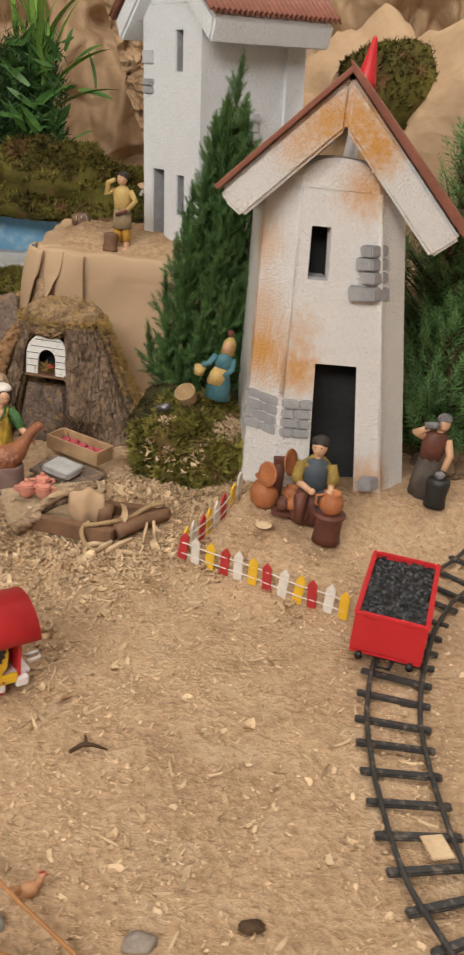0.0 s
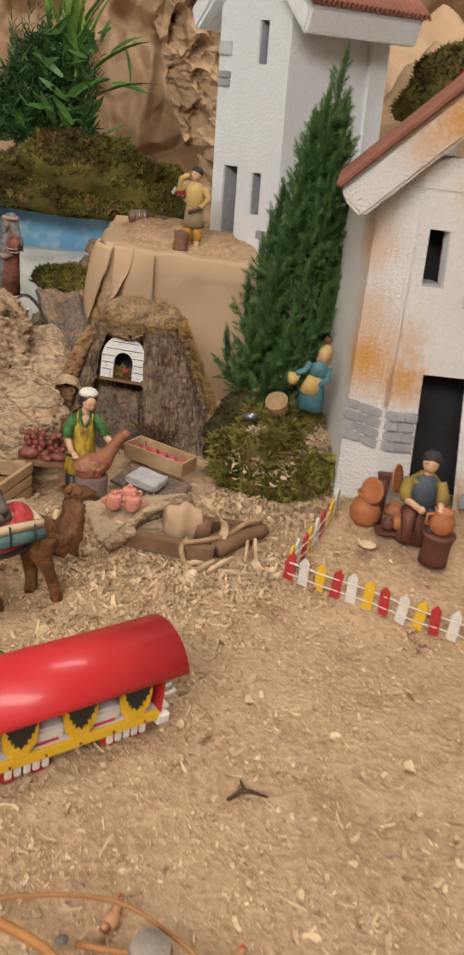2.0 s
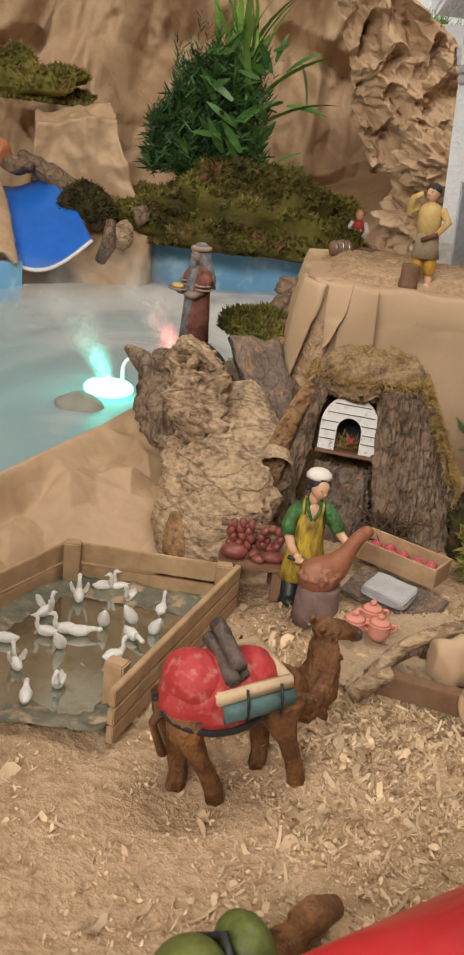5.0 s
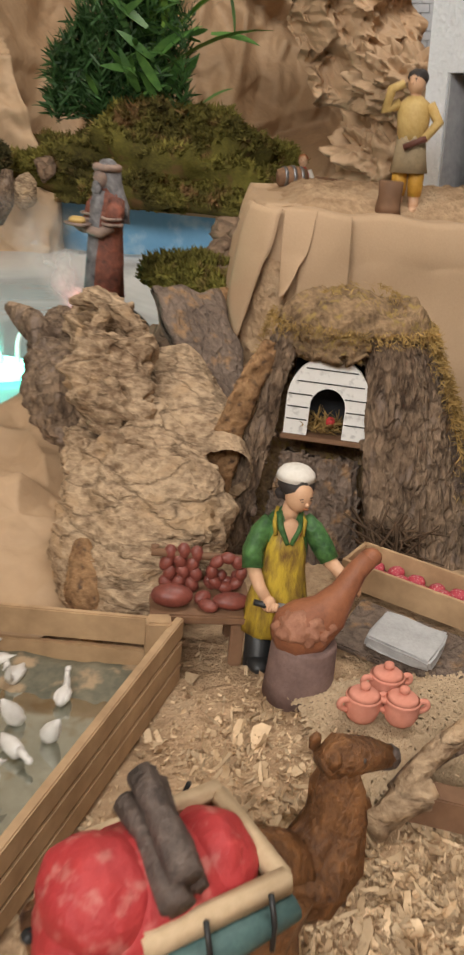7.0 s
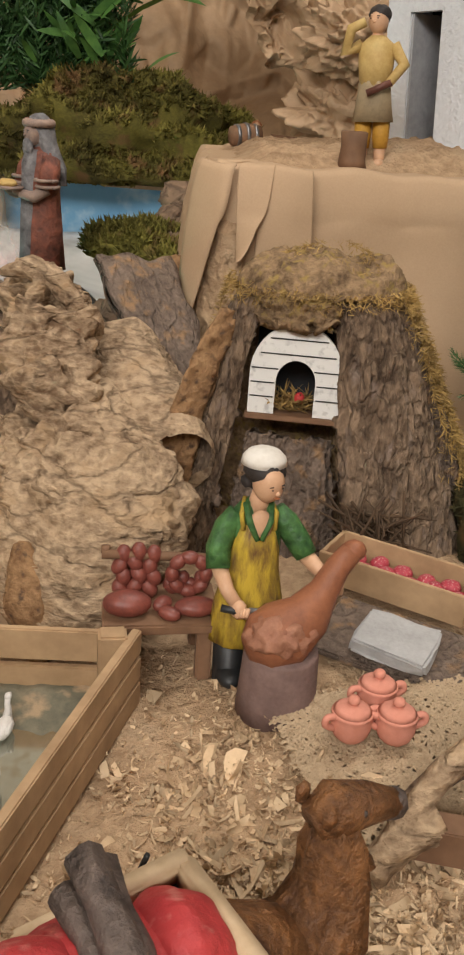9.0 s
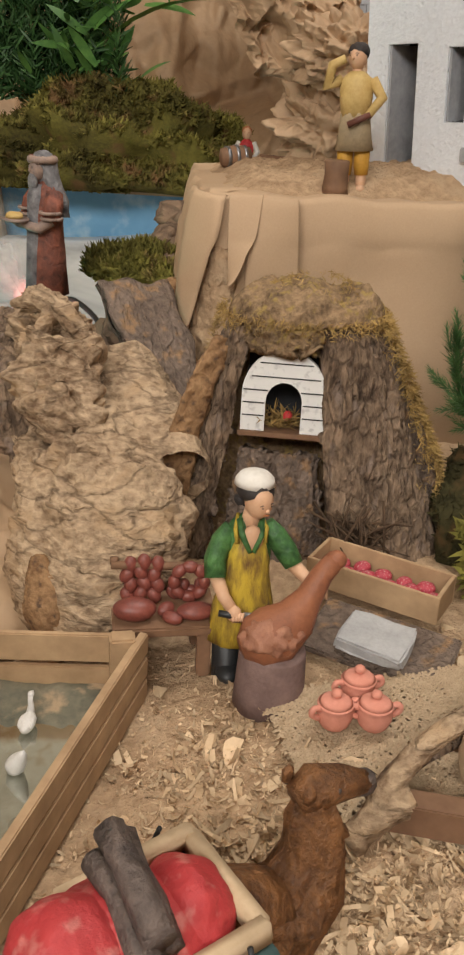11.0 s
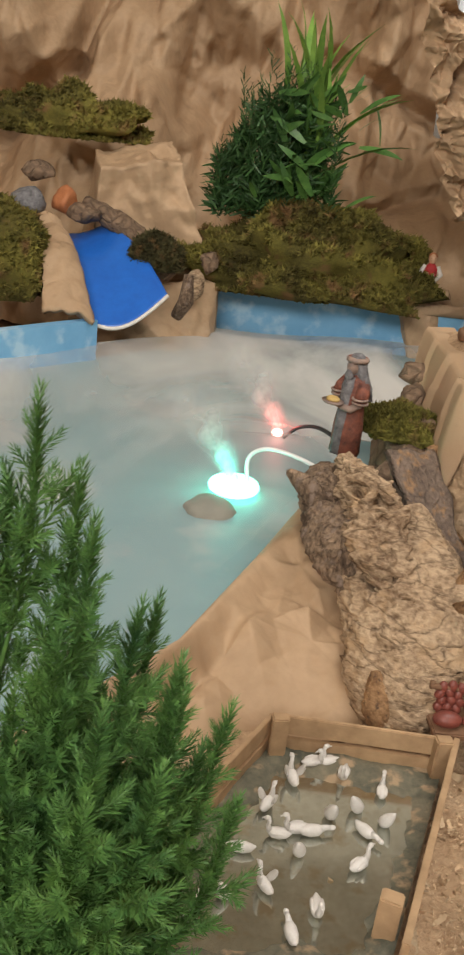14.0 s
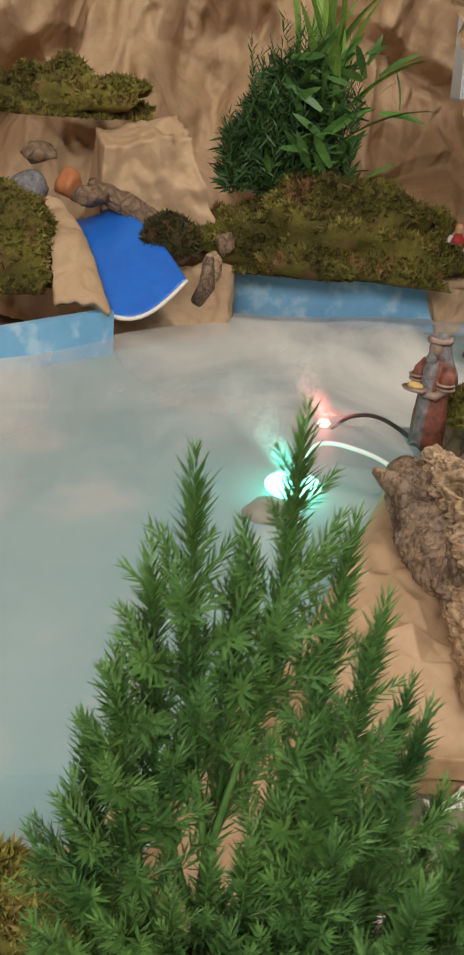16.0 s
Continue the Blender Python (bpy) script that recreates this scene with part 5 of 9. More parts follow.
def wise_man(bm, ix):
    ro, gc, gs, ye = ix(M_ROBE), ix(M_GREYC), ix(M_GREYSKIN), ix(M_YCLOTH)
    profile(bm, [(0, 0, 0, 0.0185, 0.0155), (0, 0, 0.03, 0.0170, 0.0145), (0, 0, 0.055, 0.0150, 0.0125), (0, 0.001, 0.074, 0.0165, 0.0120), (0, 0.001, 0.084, 0.0120, 0.0095), (0, 0, 0.089, 0.006, 0.006)], ro, 26, 0.05, 8)
    # grey scarf down the front
    profile(bm, [(0, -0.007, 0.0, 0.0085, 0.0115), (0, -0.006, 0.05, 0.0080, 0.0105), (0, -0.005, 0.076, 0.0095, 0.0095), (0, -0.003, 0.086, 0.007, 0.0085)], gc, 18, 0.09, 6)
    head(bm, (0, -0.0055, 0.0965), 0.0080, gs, gc, (0, -1, 0))
    # beard, headcloth falling over the shoulder, rolled turban and its crown
    for x, z, r in ((0, 0.0895, 0.0046), (-0.002, 0.086, 0.0040), (0.002, 0.0865, 0.0040), (0, 0.082, 0.0034)):
        ball(bm, (x, -0.0105, z), (r, r * 0.75, r * 1.25), gc, 2, 0.0008, 400)
    profile(bm, [(0.001, 0.0090, 0.062, 0.0185, 0.0055), (0.001, 0.0065, 0.074, 0.0178, 0.0085), (0, 0.0035, 0.085, 0.0128, 0.0090), (0, 0.0020, 0.094, 0.0098, 0.0088), (0, 0.0005, 0.104, 0.0088, 0.0088)], gc, 24, 0.07, 9)
    n = 20
    for half, mat in ((0, gs), (1, ro)):
        tube(bm, [(0.0092 * math.cos(math.pi * (i / n + half) - 2.2), -0.0015 + 0.0092 * math.sin(math.pi * (i / n + half) - 2.2), 0.1035 + 0.0006 * (i % 2)) for i in range(n + 1)], 0.0030, 8, mat, jit=0.3)
    ball(bm, (0, -0.001, 0.1055), (0.0080, 0.0080, 0.0052), gc, 3, 0.0008, 300)
    for q in (-1, 1):
        tube(bm, [(0.0130 * q, 0.001, 0.080), (0.0170 * q, -0.002, 0.071), (0.0178 * q, -0.005, 0.061)], [0.0062, 0.0078, 0.0074], 14, ro, jit=0.3)
        for j in range(2):
            tube(bm, [(0.0178 * q + 0.0080 * math.cos(2 * math.pi * i / 12), -0.0045 + 0.0080 * math.sin(2 * math.pi * i / 12) - 0.001 * j, 0.0615 + 0.0045 * j) for i in range(13)], 0.0013, 6, gs)
        tube(bm, [(0.0178 * q, -0.005, 0.060), (0.0145 * q, -0.014, 0.054), (0.0070 * q, -0.021, 0.056)], [0.0046, 0.0042, 0.0034], 10, gs)
        ball(bm, (0.0062 * q, -0.0225, 0.0570), (0.0038, 0.0042, 0.0028), gs, 2)
    profile(bm, [(0, -0.027, 0.0585, 0.0125, 0.0095), (0, -0.027, 0.0605, 0.0140, 0.0108)], gs, 18)
    ball(bm, (0, -0.027, 0.0625), (0.0090, 0.0070, 0.0030), ye, 2, 0.0012, 300)


figure("wise_man_figurine", pose(-0.383, 1.523, 0.158, 0, 0, -58), [M_ROBE, M_GREYC, M_GREYSKIN, M_YCLOTH], wise_man, "old painted figurine in red-brown robe and grey headcloth carrying a tray")


M_YELLOWCLOTH = mk("ochre_breeches", (0.60, 0.33, 0.05), (0.42, 0.21, 0.03), 70, 0.6, 0.4)


def well_man(bm, ix):
    yc, tu, sk, ha, bo = ix(M_YCLOTH), ix(M_TUNIC), ix(M_SKIN), ix(M_HAIR), ix(M_BROWN)
    for x in (-0.0062, 0.0062):
        tube(bm, [(x, 0, 0), (x, 0, 0.016)], [0.0036, 0.0044], 10, sk)
        tube(bm, [(x, 0, 0.013), (x, 0, 0.020), (x, 0, 0.036)], [0.0050, 0.0058, 0.0062], 12, ix(M_YELLOWCLOTH))
        ball(bm, (x, -0.003, 0.003), (0.004, 0.007, 0.0035), sk, 2)
    profile(bm, [(0, 0, 0.030, 0.0140, 0.011), (0, 0, 0.042, 0.0125, 0.0095), (0, 0, 0.056, 0.0105, 0.008)], tu, 20, 0.06, 8)
    profile(bm, [(0, 0, 0.052, 0.0105, 0.008), (0, 0, 0.066, 0.012, 0.0085), (0, 0, 0.078, 0.0125, 0.008), (0, 0, 0.084, 0.005, 0.005)], yc, 18)
    tube(bm, [(0, 0, 0.08), (0, 0, 0.088)], 0.004, 8, sk)
    head(bm, (0, -0.001, 0.093), 0.0078, sk, ha, (-0.4, -1, 0))
    ball(bm, (0.0006, 0.0008, 0.0968), (0.0078, 0.0080, 0.0060), ha, 3, 0.0006, 400)
    tube(bm, [(-0.011, 0, 0.078), (-0.021, -0.004, 0.074), (-0.017, -0.006, 0.088), (-0.008, -0.006, 0.092)], [0.0045, 0.0042, 0.0036, 0.003], 10, yc)
    tube(bm, [(0.011, 0, 0.078), (0.019, -0.002, 0.066), (0.010, -0.010, 0.054)], [0.0045, 0.004, 0.003], 10, yc)
    tube(bm, [(-0.004, -0.012, 0.048), (0.012, -0.011, 0.055)], 0.0024, 8, bo)


figure("bucket_man_figurine", pose(-0.130, 1.548, 0.244, 0, -3, -20) @ Matrix.Scale(1.12, 4), [M_YCLOTH, M_TUNIC, M_SKIN, M_HAIR, M_BROWN, M_YELLOWCLOTH], well_man, "painted figurine of a man in ochre breeches shading his eyes")


def boy(bm, ix):
    r, w, sk, ha, g = ix(M_REDPAINT), ix(M_CAP), ix(M_SKIN), ix(M_CLAY), ix(M_BLUEGREEN)
    profile(bm, [(0, -0.004, 0, 0.016, 0.014), (0, 0, 0.02, 0.013, 0.012), (0, 0, 0.03, 0.010, 0.008)], g, 14, 0.08, 6)
    profile(bm, [(0, 0, 0.028, 0.010, 0.008), (0, 0, 0.048, 0.012, 0.008), (0, 0, 0.056, 0.005, 0.005)], r, 14)
    head(bm, (0, 0, 0.064), 0.0085, sk, ha)
    for s in (-1, 1):
        tube(bm, [(0.011 * s, 0, 0.052), (0.018 * s, -0.003, 0.038), (0.010 * s, -0.010, 0.028)], [0.004, 0.0042, 0.003], 8, w)
        tube(bm, [(0.006 * s, 0, 0.05), (0.004 * s, -0.008, 0.03)], 0.003, 8, w)


figure("seated_boy_figurine", pose(-0.099, 2.455, 0.175, 0, 0, -10) @ Matrix.Scale(1.15, 4), [M_REDPAINT, M_CAP, M_SKIN, M_CLAY, M_BLUEGREEN], boy, "small painted figurine in a red vest and white sleeves")


def woman(bm, ix):
    bl, sk, oc = ix(M_BLUEC), ix(M_SKIN), ix(M_YCLOTH)
    profile(bm, [(0.004, 0, 0, 0.017, 0.014), (0.002, 0, 0.022, 0.014, 0.012), (0.001, 0, 0.038, 0.0105, 0.008)], bl, 20, 0.06, 8)
    profile(bm, [(-0.003, -0.007, 0.02, 0.011, 0.007), (-0.001, -0.006, 0.033, 0.011, 0.006), (0, -0.003, 0.042, 0.009, 0.006)], oc, 14, 0.06, 6)
    profile(bm, [(0.001, 0, 0.038, 0.0105, 0.008), (0.002, 0, 0.053, 0.0115, 0.008), (0.002, 0, 0.062, 0.005, 0.005)], bl, 18)
    head(bm, (0.002, -0.002, 0.070), 0.0074, sk, oc, (-0.3, -1, 0))
    profile(bm, [(0.003, 0.002, 0.060, 0.009, 0.007), (0.003, 0.002, 0.075, 0.0085, 0.008), (0.003, 0.001, 0.083, 0.003, 0.003)], oc, 14)
    tube(bm, [(0.012, 0, 0.056), (0.015, -0.003, 0.044), (0.006, -0.010, 0.033)], [0.0045, 0.004, 0.003], 10, bl)
    tube(bm, [(-0.010, 0, 0.056), (-0.016, -0.003, 0.044), (-0.024, -0.008, 0.040)], [0.0045, 0.004, 0.003], 10, bl)
    lathe(bm, [(0.006, -0.008), (0.0075, 0.004), (0.0065, 0.003), (0.005, -0.006)], (-0.026, -0.009, 0.035), 12, oc)
    ball(bm, (0.001, 0.001, 0.0875), (0.0045, 0.0045, 0.0050), ix(M_BROWN), 2, 0.001, 200)


figure("woman_figurine", pose(0.006, 1.245, 0.125, 0, 8, -12) @ Matrix.Scale(0.98, 4), [M_BLUEC, M_SKIN, M_YCLOTH, M_BROWN], woman, "painted figurine of a woman in blue dress holding a basket")


M_OLIVE = mk("olive_yellow_cloth", (0.36, 0.25, 0.055), (0.2, 0.13, 0.035), 80, 0.55, 0.4)
M_SLATE = mk("slate_blue_cloth", (0.10, 0.125, 0.15), (0.05, 0.065, 0.08), 80, 0.55, 0.4)


def potter(bm, ix):
    bl, oc, sk, ha, br = ix(M_SLATE), ix(M_OLIVE), ix(M_SKIN), ix(M_HAIR), ix(M_BROWN)
    profile(bm, [(0, 0, 0.0, 0.022, 0.018), (0, 0.002, 0.02, 0.018, 0.015), (0, 0.003, 0.035, 0.014, 0.011)], br, 18, 0.06, 7)
    for s in (-1, 1):
        tube(bm, [(0.008 * s, 0.002, 0.03), (0.013 * s, -0.018, 0.03), (0.012 * s, -0.024, 0.006)], [0.008, 0.0075, 0.005], 12, br if s < 0 else bl)
    profile(bm, [(0, 0.003, 0.03, 0.014, 0.011), (0, 0.002, 0.055, 0.0155, 0.011), (0, 0.001, 0.066, 0.012, 0.008), (0, 0, 0.07, 0.006, 0.005)], bl, 18, 0.03, 8)
    profile(bm, [(0, 0.0035, 0.05, 0.0152, 0.0105), (0, 0.003, 0.062, 0.0165, 0.010), (0, 0.002, 0.071, 0.007, 0.006)], oc, 18)
    tube(bm, [(0, 0, 0.066), (0, -0.002, 0.078)], 0.0045, 8, sk)
    head(bm, (0, -0.003, 0.083), 0.0092, sk, ha, (-0.25, -1, -0.2))
    ball(bm, (0.0006, -0.0012, 0.0878), (0.0094, 0.0096, 0.0072), ha, 3, 0.0008, 400)
    for s in (-1, 1):
        tube(bm, [(0.015 * s, 0.002, 0.062), (0.019 * s, -0.004, 0.050), (0.017 * s, -0.010, 0.044)], [0.006, 0.0065, 0.0055], 10, oc)
        tube(bm, [(0.017 * s, -0.010, 0.044), (0.010 * s + 0.006, -0.021, 0.040)], [0.004, 0.003], 10, sk)
        ball(bm, (0.009 * s + 0.006, -0.022, 0.040), 0.004, sk, 2)


figure("potter_figurine", pose(0.122, 1.105, 0.030, 0, 0, -8) @ Matrix.Scale(1.12, 4), [M_SLATE, M_OLIVE, M_SKIN, M_HAIR, M_BROWN], potter, "seated potter figurine in blue apron shaping a clay jug")


def smith(bm, ix):
    cl, sk, ha, gr, sh = ix(M_SMITH), ix(M_SKIN), ix(M_GREYC), ix(M_BLACK), ix(M_BROWN)
    profile(bm, [(0, 0, 0, 0.021, 0.017), (0, 0, 0.03, 0.018, 0.014), (0, 0, 0.055, 0.013, 0.010)], cl, 20, 0.06, 8)
    profile(bm, [(0, 0, 0.05, 0.013, 0.010), (0.002, 0, 0.075, 0.0165, 0.0105), (0.003, 0, 0.086, 0.014, 0.008), (0.004, 0, 0.09, 0.006, 0.006)], sh, 18)
    tube(bm, [(0.005, 0, 0.086), (0.006, -0.002, 0.096)], 0.0048, 8, sk)
    head(bm, (0.008, -0.004, 0.102), 0.009, sk, ha, (0.1, -1, -0.4))
    ball(bm, (0.0082, -0.0020, 0.1068), (0.0092, 0.0094, 0.0070), ha, 3, 0.0008, 400)
    tube(bm, [(-0.013, 0, 0.082), (-0.024, -0.002, 0.086), (-0.010, -0.008, 0.096)], [0.0055, 0.005, 0.0038], 10, sk)
    tube(bm, [(-0.016, -0.008, 0.098), (0.002, -0.01, 0.101)], 0.005, 8, ha)
    tube(bm, [(0.017, 0, 0.08), (0.022, -0.008, 0.062), (0.016, -0.016, 0.045)], [0.0055, 0.005, 0.004], 10, sk)
    lathe(bm, [(0.014, 0), (0.0125, 0.012), (0.015, 0.03), (0.0145, 0.034), (0.013, 0.036)], (0.012, -0.022, 0.0), 12, gr)
    ball(bm, (0.012, -0.022, 0.04), (0.007, 0.006, 0.006), ha, 2, 0.001, 200)


figure("blacksmith_figurine", pose(0.276, 1.165, 0.040, 0, 0, -8), [M_SMITH, M_SKIN, M_GREYC, M_BLACK, M_BROWN], smith, "dark painted blacksmith figurine lifting a hammer over an anvil")


M_LOG = mk("dark_grey_brown_logs", (0.20, 0.15, 0.125), (0.05, 0.038, 0.034), 70, 0.6, 1.0, 260, 0.006, 0.35)


def camel(bm, ix):
    c, r, b, wd, gr, lg = ix(M_CAMEL), ix(M_SADDLE), ix(M_BLACK), ix(M_SHAVE), ix(M_BLUEGREEN), ix(M_LOG)
    tube(bm, [(-0.046, 0, 0.064), (-0.038, 0, 0.069), (-0.012, 0, 0.069), (0.014, 0, 0.068), (0.036, 0, 0.068), (0.048, 0, 0.068)], [0.007, 0.0165, 0.0195, 0.0195, 0.0165, 0.012], 20, c, jit=0.15)
    for x, y, fx in ((-0.036, 0.011, -0.041), (-0.033, -0.010, -0.020), (0.027, 0.011, 0.020), (0.032, -0.011, 0.042)):
        tube(bm, [(x, y, 0.068), (x - 0.001, y * 1.05, 0.050), (x * 0.7 + fx * 0.3 - 0.002, y, 0.034), (fx * 0.7 + x * 0.3, y, 0.018), (fx, y, 0.004)], [0.0135, 0.0105, 0.0070, 0.0058, 0.0062], 16, c, jit=0.35)
        ball(bm, (fx + 0.003, y, 0.0035), (0.0078, 0.0062, 0.0045), b, 2)
    tube(bm, [(0.036, 0, 0.064), (0.050, 0.001, 0.060), (0.061, 0.004, 0.066), (0.067, 0.007, 0.080), (0.067, 0.009, 0.094), (0.066, 0.009, 0.104)], [0.0165, 0.0160, 0.0140, 0.0118, 0.0098, 0.006], 26, c, jit=0.5)
    for i in range(9):
        ball(bm, (0.066 + 0.0025 * (i % 2) + 0.0006 * i, 0.005 + 0.002 * (i % 3 - 1), 0.046 + i * 0.0058), (0.0060, 0.0070, 0.0075), c, 2, 0.004, 260)
    tube(bm, [(0.058, 0.009, 0.104), (0.066, 0.009, 0.107), (0.078, 0.0085, 0.104), (0.090, 0.008, 0.099)], [0.0055, 0.0088, 0.0068, 0.0048], 18, c, jit=0.2)
    ball(bm, (0.090, 0.008, 0.0985), (0.0062, 0.0055, 0.0050), lg, 2, 0.001, 300)
    for s in (-1, 1):
        ball(bm, (0.0585, 0.009 + 0.0065 * s, 0.111), (0.003, 0.0022, 0.005), c, 1)
        ball(bm, (0.072, 0.009 + 0.0072 * s, 0.1075), 0.0013, lg, 1)
    tube(bm, [(-0.046, 0, 0.068), (-0.053, 0, 0.056), (-0.052, 0.001, 0.036)], [0.004, 0.003, 0.004], 8, c, jit=0.2)
    # saddle cloth with two bulging packs
    ball(bm, (-0.010, 0, 0.072), (0.040, 0.0275, 0.0270), r, 4, 0.0022, 60)
    ball(bm, (-0.028, 0, 0.085), (0.0190, 0.0215, 0.0185), r, 4, 0.0025, 60)
    ball(bm, (0.015, 0, 0.083), (0.0150, 0.0200, 0.0165), r, 4, 0.0025, 60)
    for s in (-1, 1):
        tube(bm, [(-0.010 + 0.0388 * math.cos(a), s * 0.0282 * math.sqrt(max(0.0, 1 - (0.97 * math.cos(a)) ** 2 - 0.21 * math.sin(a) ** 2)), 0.0700 - 0.0115 * math.sin(a)) for a in [math.pi * i / 18 for i in range(19)]], 0.0026, 8, b)
        box(bm, (0.054, 0.0065, 0.0085), pose(0.004, 0.0235 * s, 0.0855, 12 * s, -4, 0), 0.0012, wd)
        tube(bm, [(-0.018, 0.0265 * s, 0.0735), (0.006, 0.0275 * s, 0.0760), (0.031, 0.0260 * s, 0.0785)], [0.0060, 0.0066, 0.0060], 12, gr, jit=0.25)
        for x in (-0.004, 0.020):
            tube(bm, [(x, 0.0285 * s, 0.0905), (x, 0.0325 * s, 0.081), (x, 0.033 * s, 0.0705)], 0.0010, 6, b)
    box(bm, (0.0065, 0.046, 0.008), pose(0.029, 0, 0.0865), 0.001, wd)
    box(bm, (0.0065, 0.046, 0.008), pose(-0.021, 0, 0.0815), 0.001, wd)
    for y, z in ((-0.0055, 0.0975), (0.0055, 0.0975), (0.0, 0.1055)):
        tube(bm, [(-0.008 + y * 0.6, y * 0.4 - 0.021, z - 0.003), (-0.0055 + y * 0.8, y * 0.3 - 0.004, z), (-0.005 + y * 0.8, y * 0.3 + 0.006, z + 0.002), (-0.004 + y, y * 0.4 + 0.021, z + 0.003)], [0.0056, 0.0052, 0.0044, 0.0054], 14, lg, jit=0.3)
    # long legs carry the body high, with the load set back
    for v in bm.verts:
        front = smoothstep(0.030, 0.058, v.co.x)
        up = smoothstep(0.008, 0.055, v.co.z)
        v.co.z += up * (0.017 - 0.007 * front)
        v.co.x -= smoothstep(0.035, 0.062, v.co.z) * (0.014 - 0.008 * front)


figure("camel_figurine", pose(-0.3050, 0.981, -0.018, 0, 0, 27) @ Matrix.Scale(0.96, 4), [M_CAMEL, M_SADDLE, M_BLACK, M_SHAVE, M_BLUEGREEN, M_LOG], camel, "standing brown camel figurine with red saddle packs", "camel figurine")


def lying_camel(bm, ix):
    c, g, b = ix(M_CAMEL), ix(M_SACK), ix(M_BLACK)
    ball(bm, (0, 0, 0.014), (0.042, 0.022, 0.016), c, 3, 0.002, 60)
    ball(bm, (-0.016, 0, 0.026), (0.020, 0.020, 0.018), g, 3, 0.001, 60)
    ball(bm, (0.016, 0, 0.026), (0.014, 0.019, 0.016), g, 3, 0.001, 60)
    tube(bm, [(0.001, -0.02, 0.022), (0.001, 0, 0.043), (0.001, 0.02, 0.022)], 0.0025, 8, b)
    tube(bm, [(0.034, 0, 0.012), (0.05, 0, 0.012), (0.056, 0, 0.018), (0.058, 0, 0.022)], [0.010, 0.009, 0.007, 0.007], 12, c)
    tube(bm, [(0.051, 0, 0.020), (0.064, 0, 0.021), (0.078, 0, 0.018)], [0.008, 0.0095, 0.0065], 12, c)
    for s in (-1, 1):
        tube(bm, [(0.02, 0.02 * s, 0.008), (-0.01, 0.024 * s, 0.005)], 0.005, 8, c)


figure("lying_camel_figurine", pose(-0.314, 0.814, -0.002, 0, 0, 38), [M_CAMEL, M_SACK, M_BLACK], lying_camel, "brown camel figurine lying down with a green pack", "camel figurine")


# ---- the butcher's corner ----
def sausage_table():
    th = thing("market_table", pose(-0.300, 1.222, 0.006, 0, 0, 2), "small brown wooden table laden with dark red sausages", "table")
    bm = bmesh.new()
    box(bm, (0.060, 0.046, 0.006), pose(0, 0, 0.032), 0.0012)
    part("tabletop", bm, M_WOOD_BROWN, th)
    for x in (-0.022, 0.022):
        for y in (-0.016, 0.016):
            bm = bmesh.new()
            box(bm, (0.008, 0.007, 0.031), pose(x, y, 0.0145), 0.001)
            part("leg", bm, M_WOOD_BROWN, th)
    bm = bmesh.new()
    box(bm, (0.038, 0.004, 0.005), pose(0, 0.016, 0.020), 0.0008)
    part("stretcher", bm, M_WOOD_BROWN, th)
    rng = random.Random(8)
    links = [((-0.017, -0.012, 0.0075), (0.0125, 0.0085, 0.0070), 0, 0), ((0.018, -0.012, 0.0055), (0.0115, 0.0070, 0.0050), 0, 6), ((0.004, -0.016, 0.004), (0.0065, 0.0040, 0.0038), 0, -30), ((0.001, -0.009, 0.0055), (0.0062, 0.0042, 0.0040), 0, 50)]
    # two strings of links hung over pegs: one in a bunch, one in a ring
    for i in range(12):
        col, row = i % 3, i // 3
        links.append(((-0.021 + 0.0078 * col + 0.002 * (row % 2), 0.006 + 0.001 * row, 0.0075 + 0.0062 * row - 0.0015 * abs(col - 1)), (0.0041, 0.0039, 0.0054), rng.uniform(-35, 35), 0))
    for i in range(8):
        a = 2 * math.pi * i / 8
        links.append(((0.015 + 0.0088 * math.sin(a), 0.004, 0.0155 + 0.0098 * math.cos(a)), (0.0050, 0.0037, 0.0037), math.degrees(a), 0))
    for i in range(4):
        links.append(((0.006 + 0.0055 * i, 0.010, 0.0055 + 0.004 * (i % 2)), (0.0040, 0.0038, 0.0052), rng.uniform(-50, 50), 0))
    for (x, y, z), size, tilt, turn in links:
        bm = bmesh.new()
        ball(bm, (0, 0, 0), size, 0, 3, 0.0004, 160)
        ob = part("sausage", bm, M_SAUSAGE, smooth=True)
        ob.matrix_world = pose(-0.300 + x, 1.222 + y, 0.0400 + z, rng.uniform(-8, 8), tilt, turn)
        tagged(ob, "glossy dark red sausage lying on the small table", "sausage", "sausages on the table")
    bm = bmesh.new()
    tube(bm, [(-0.030, 0.009, 0.030), (0.030, 0.009, 0.027)], 0.0026, 8)
    tube(bm, [(-0.028, 0.011, 0.034), (-0.028, 0.010, 0.030)], 0.0024, 8), tube(bm, [(0.028, 0.011, 0.034), (0.028, 0.010, 0.027)], 0.0024, 8)
    for v in bm.verts:
        v.co.z += 0.029
    part("hanging_rail", bm, M_WOOD_BROWN, th)


sausage_table()


M_BLOCK = mk("mauve_brown_wood_paint", (0.25, 0.165, 0.145), (0.15, 0.095, 0.082), 60, 0.7, 0.7)
M_MEAT_CUT = mk("cut_meat", (0.40, 0.19, 0.115), (0.24, 0.10, 0.06), 90, 0.6, 0.8)


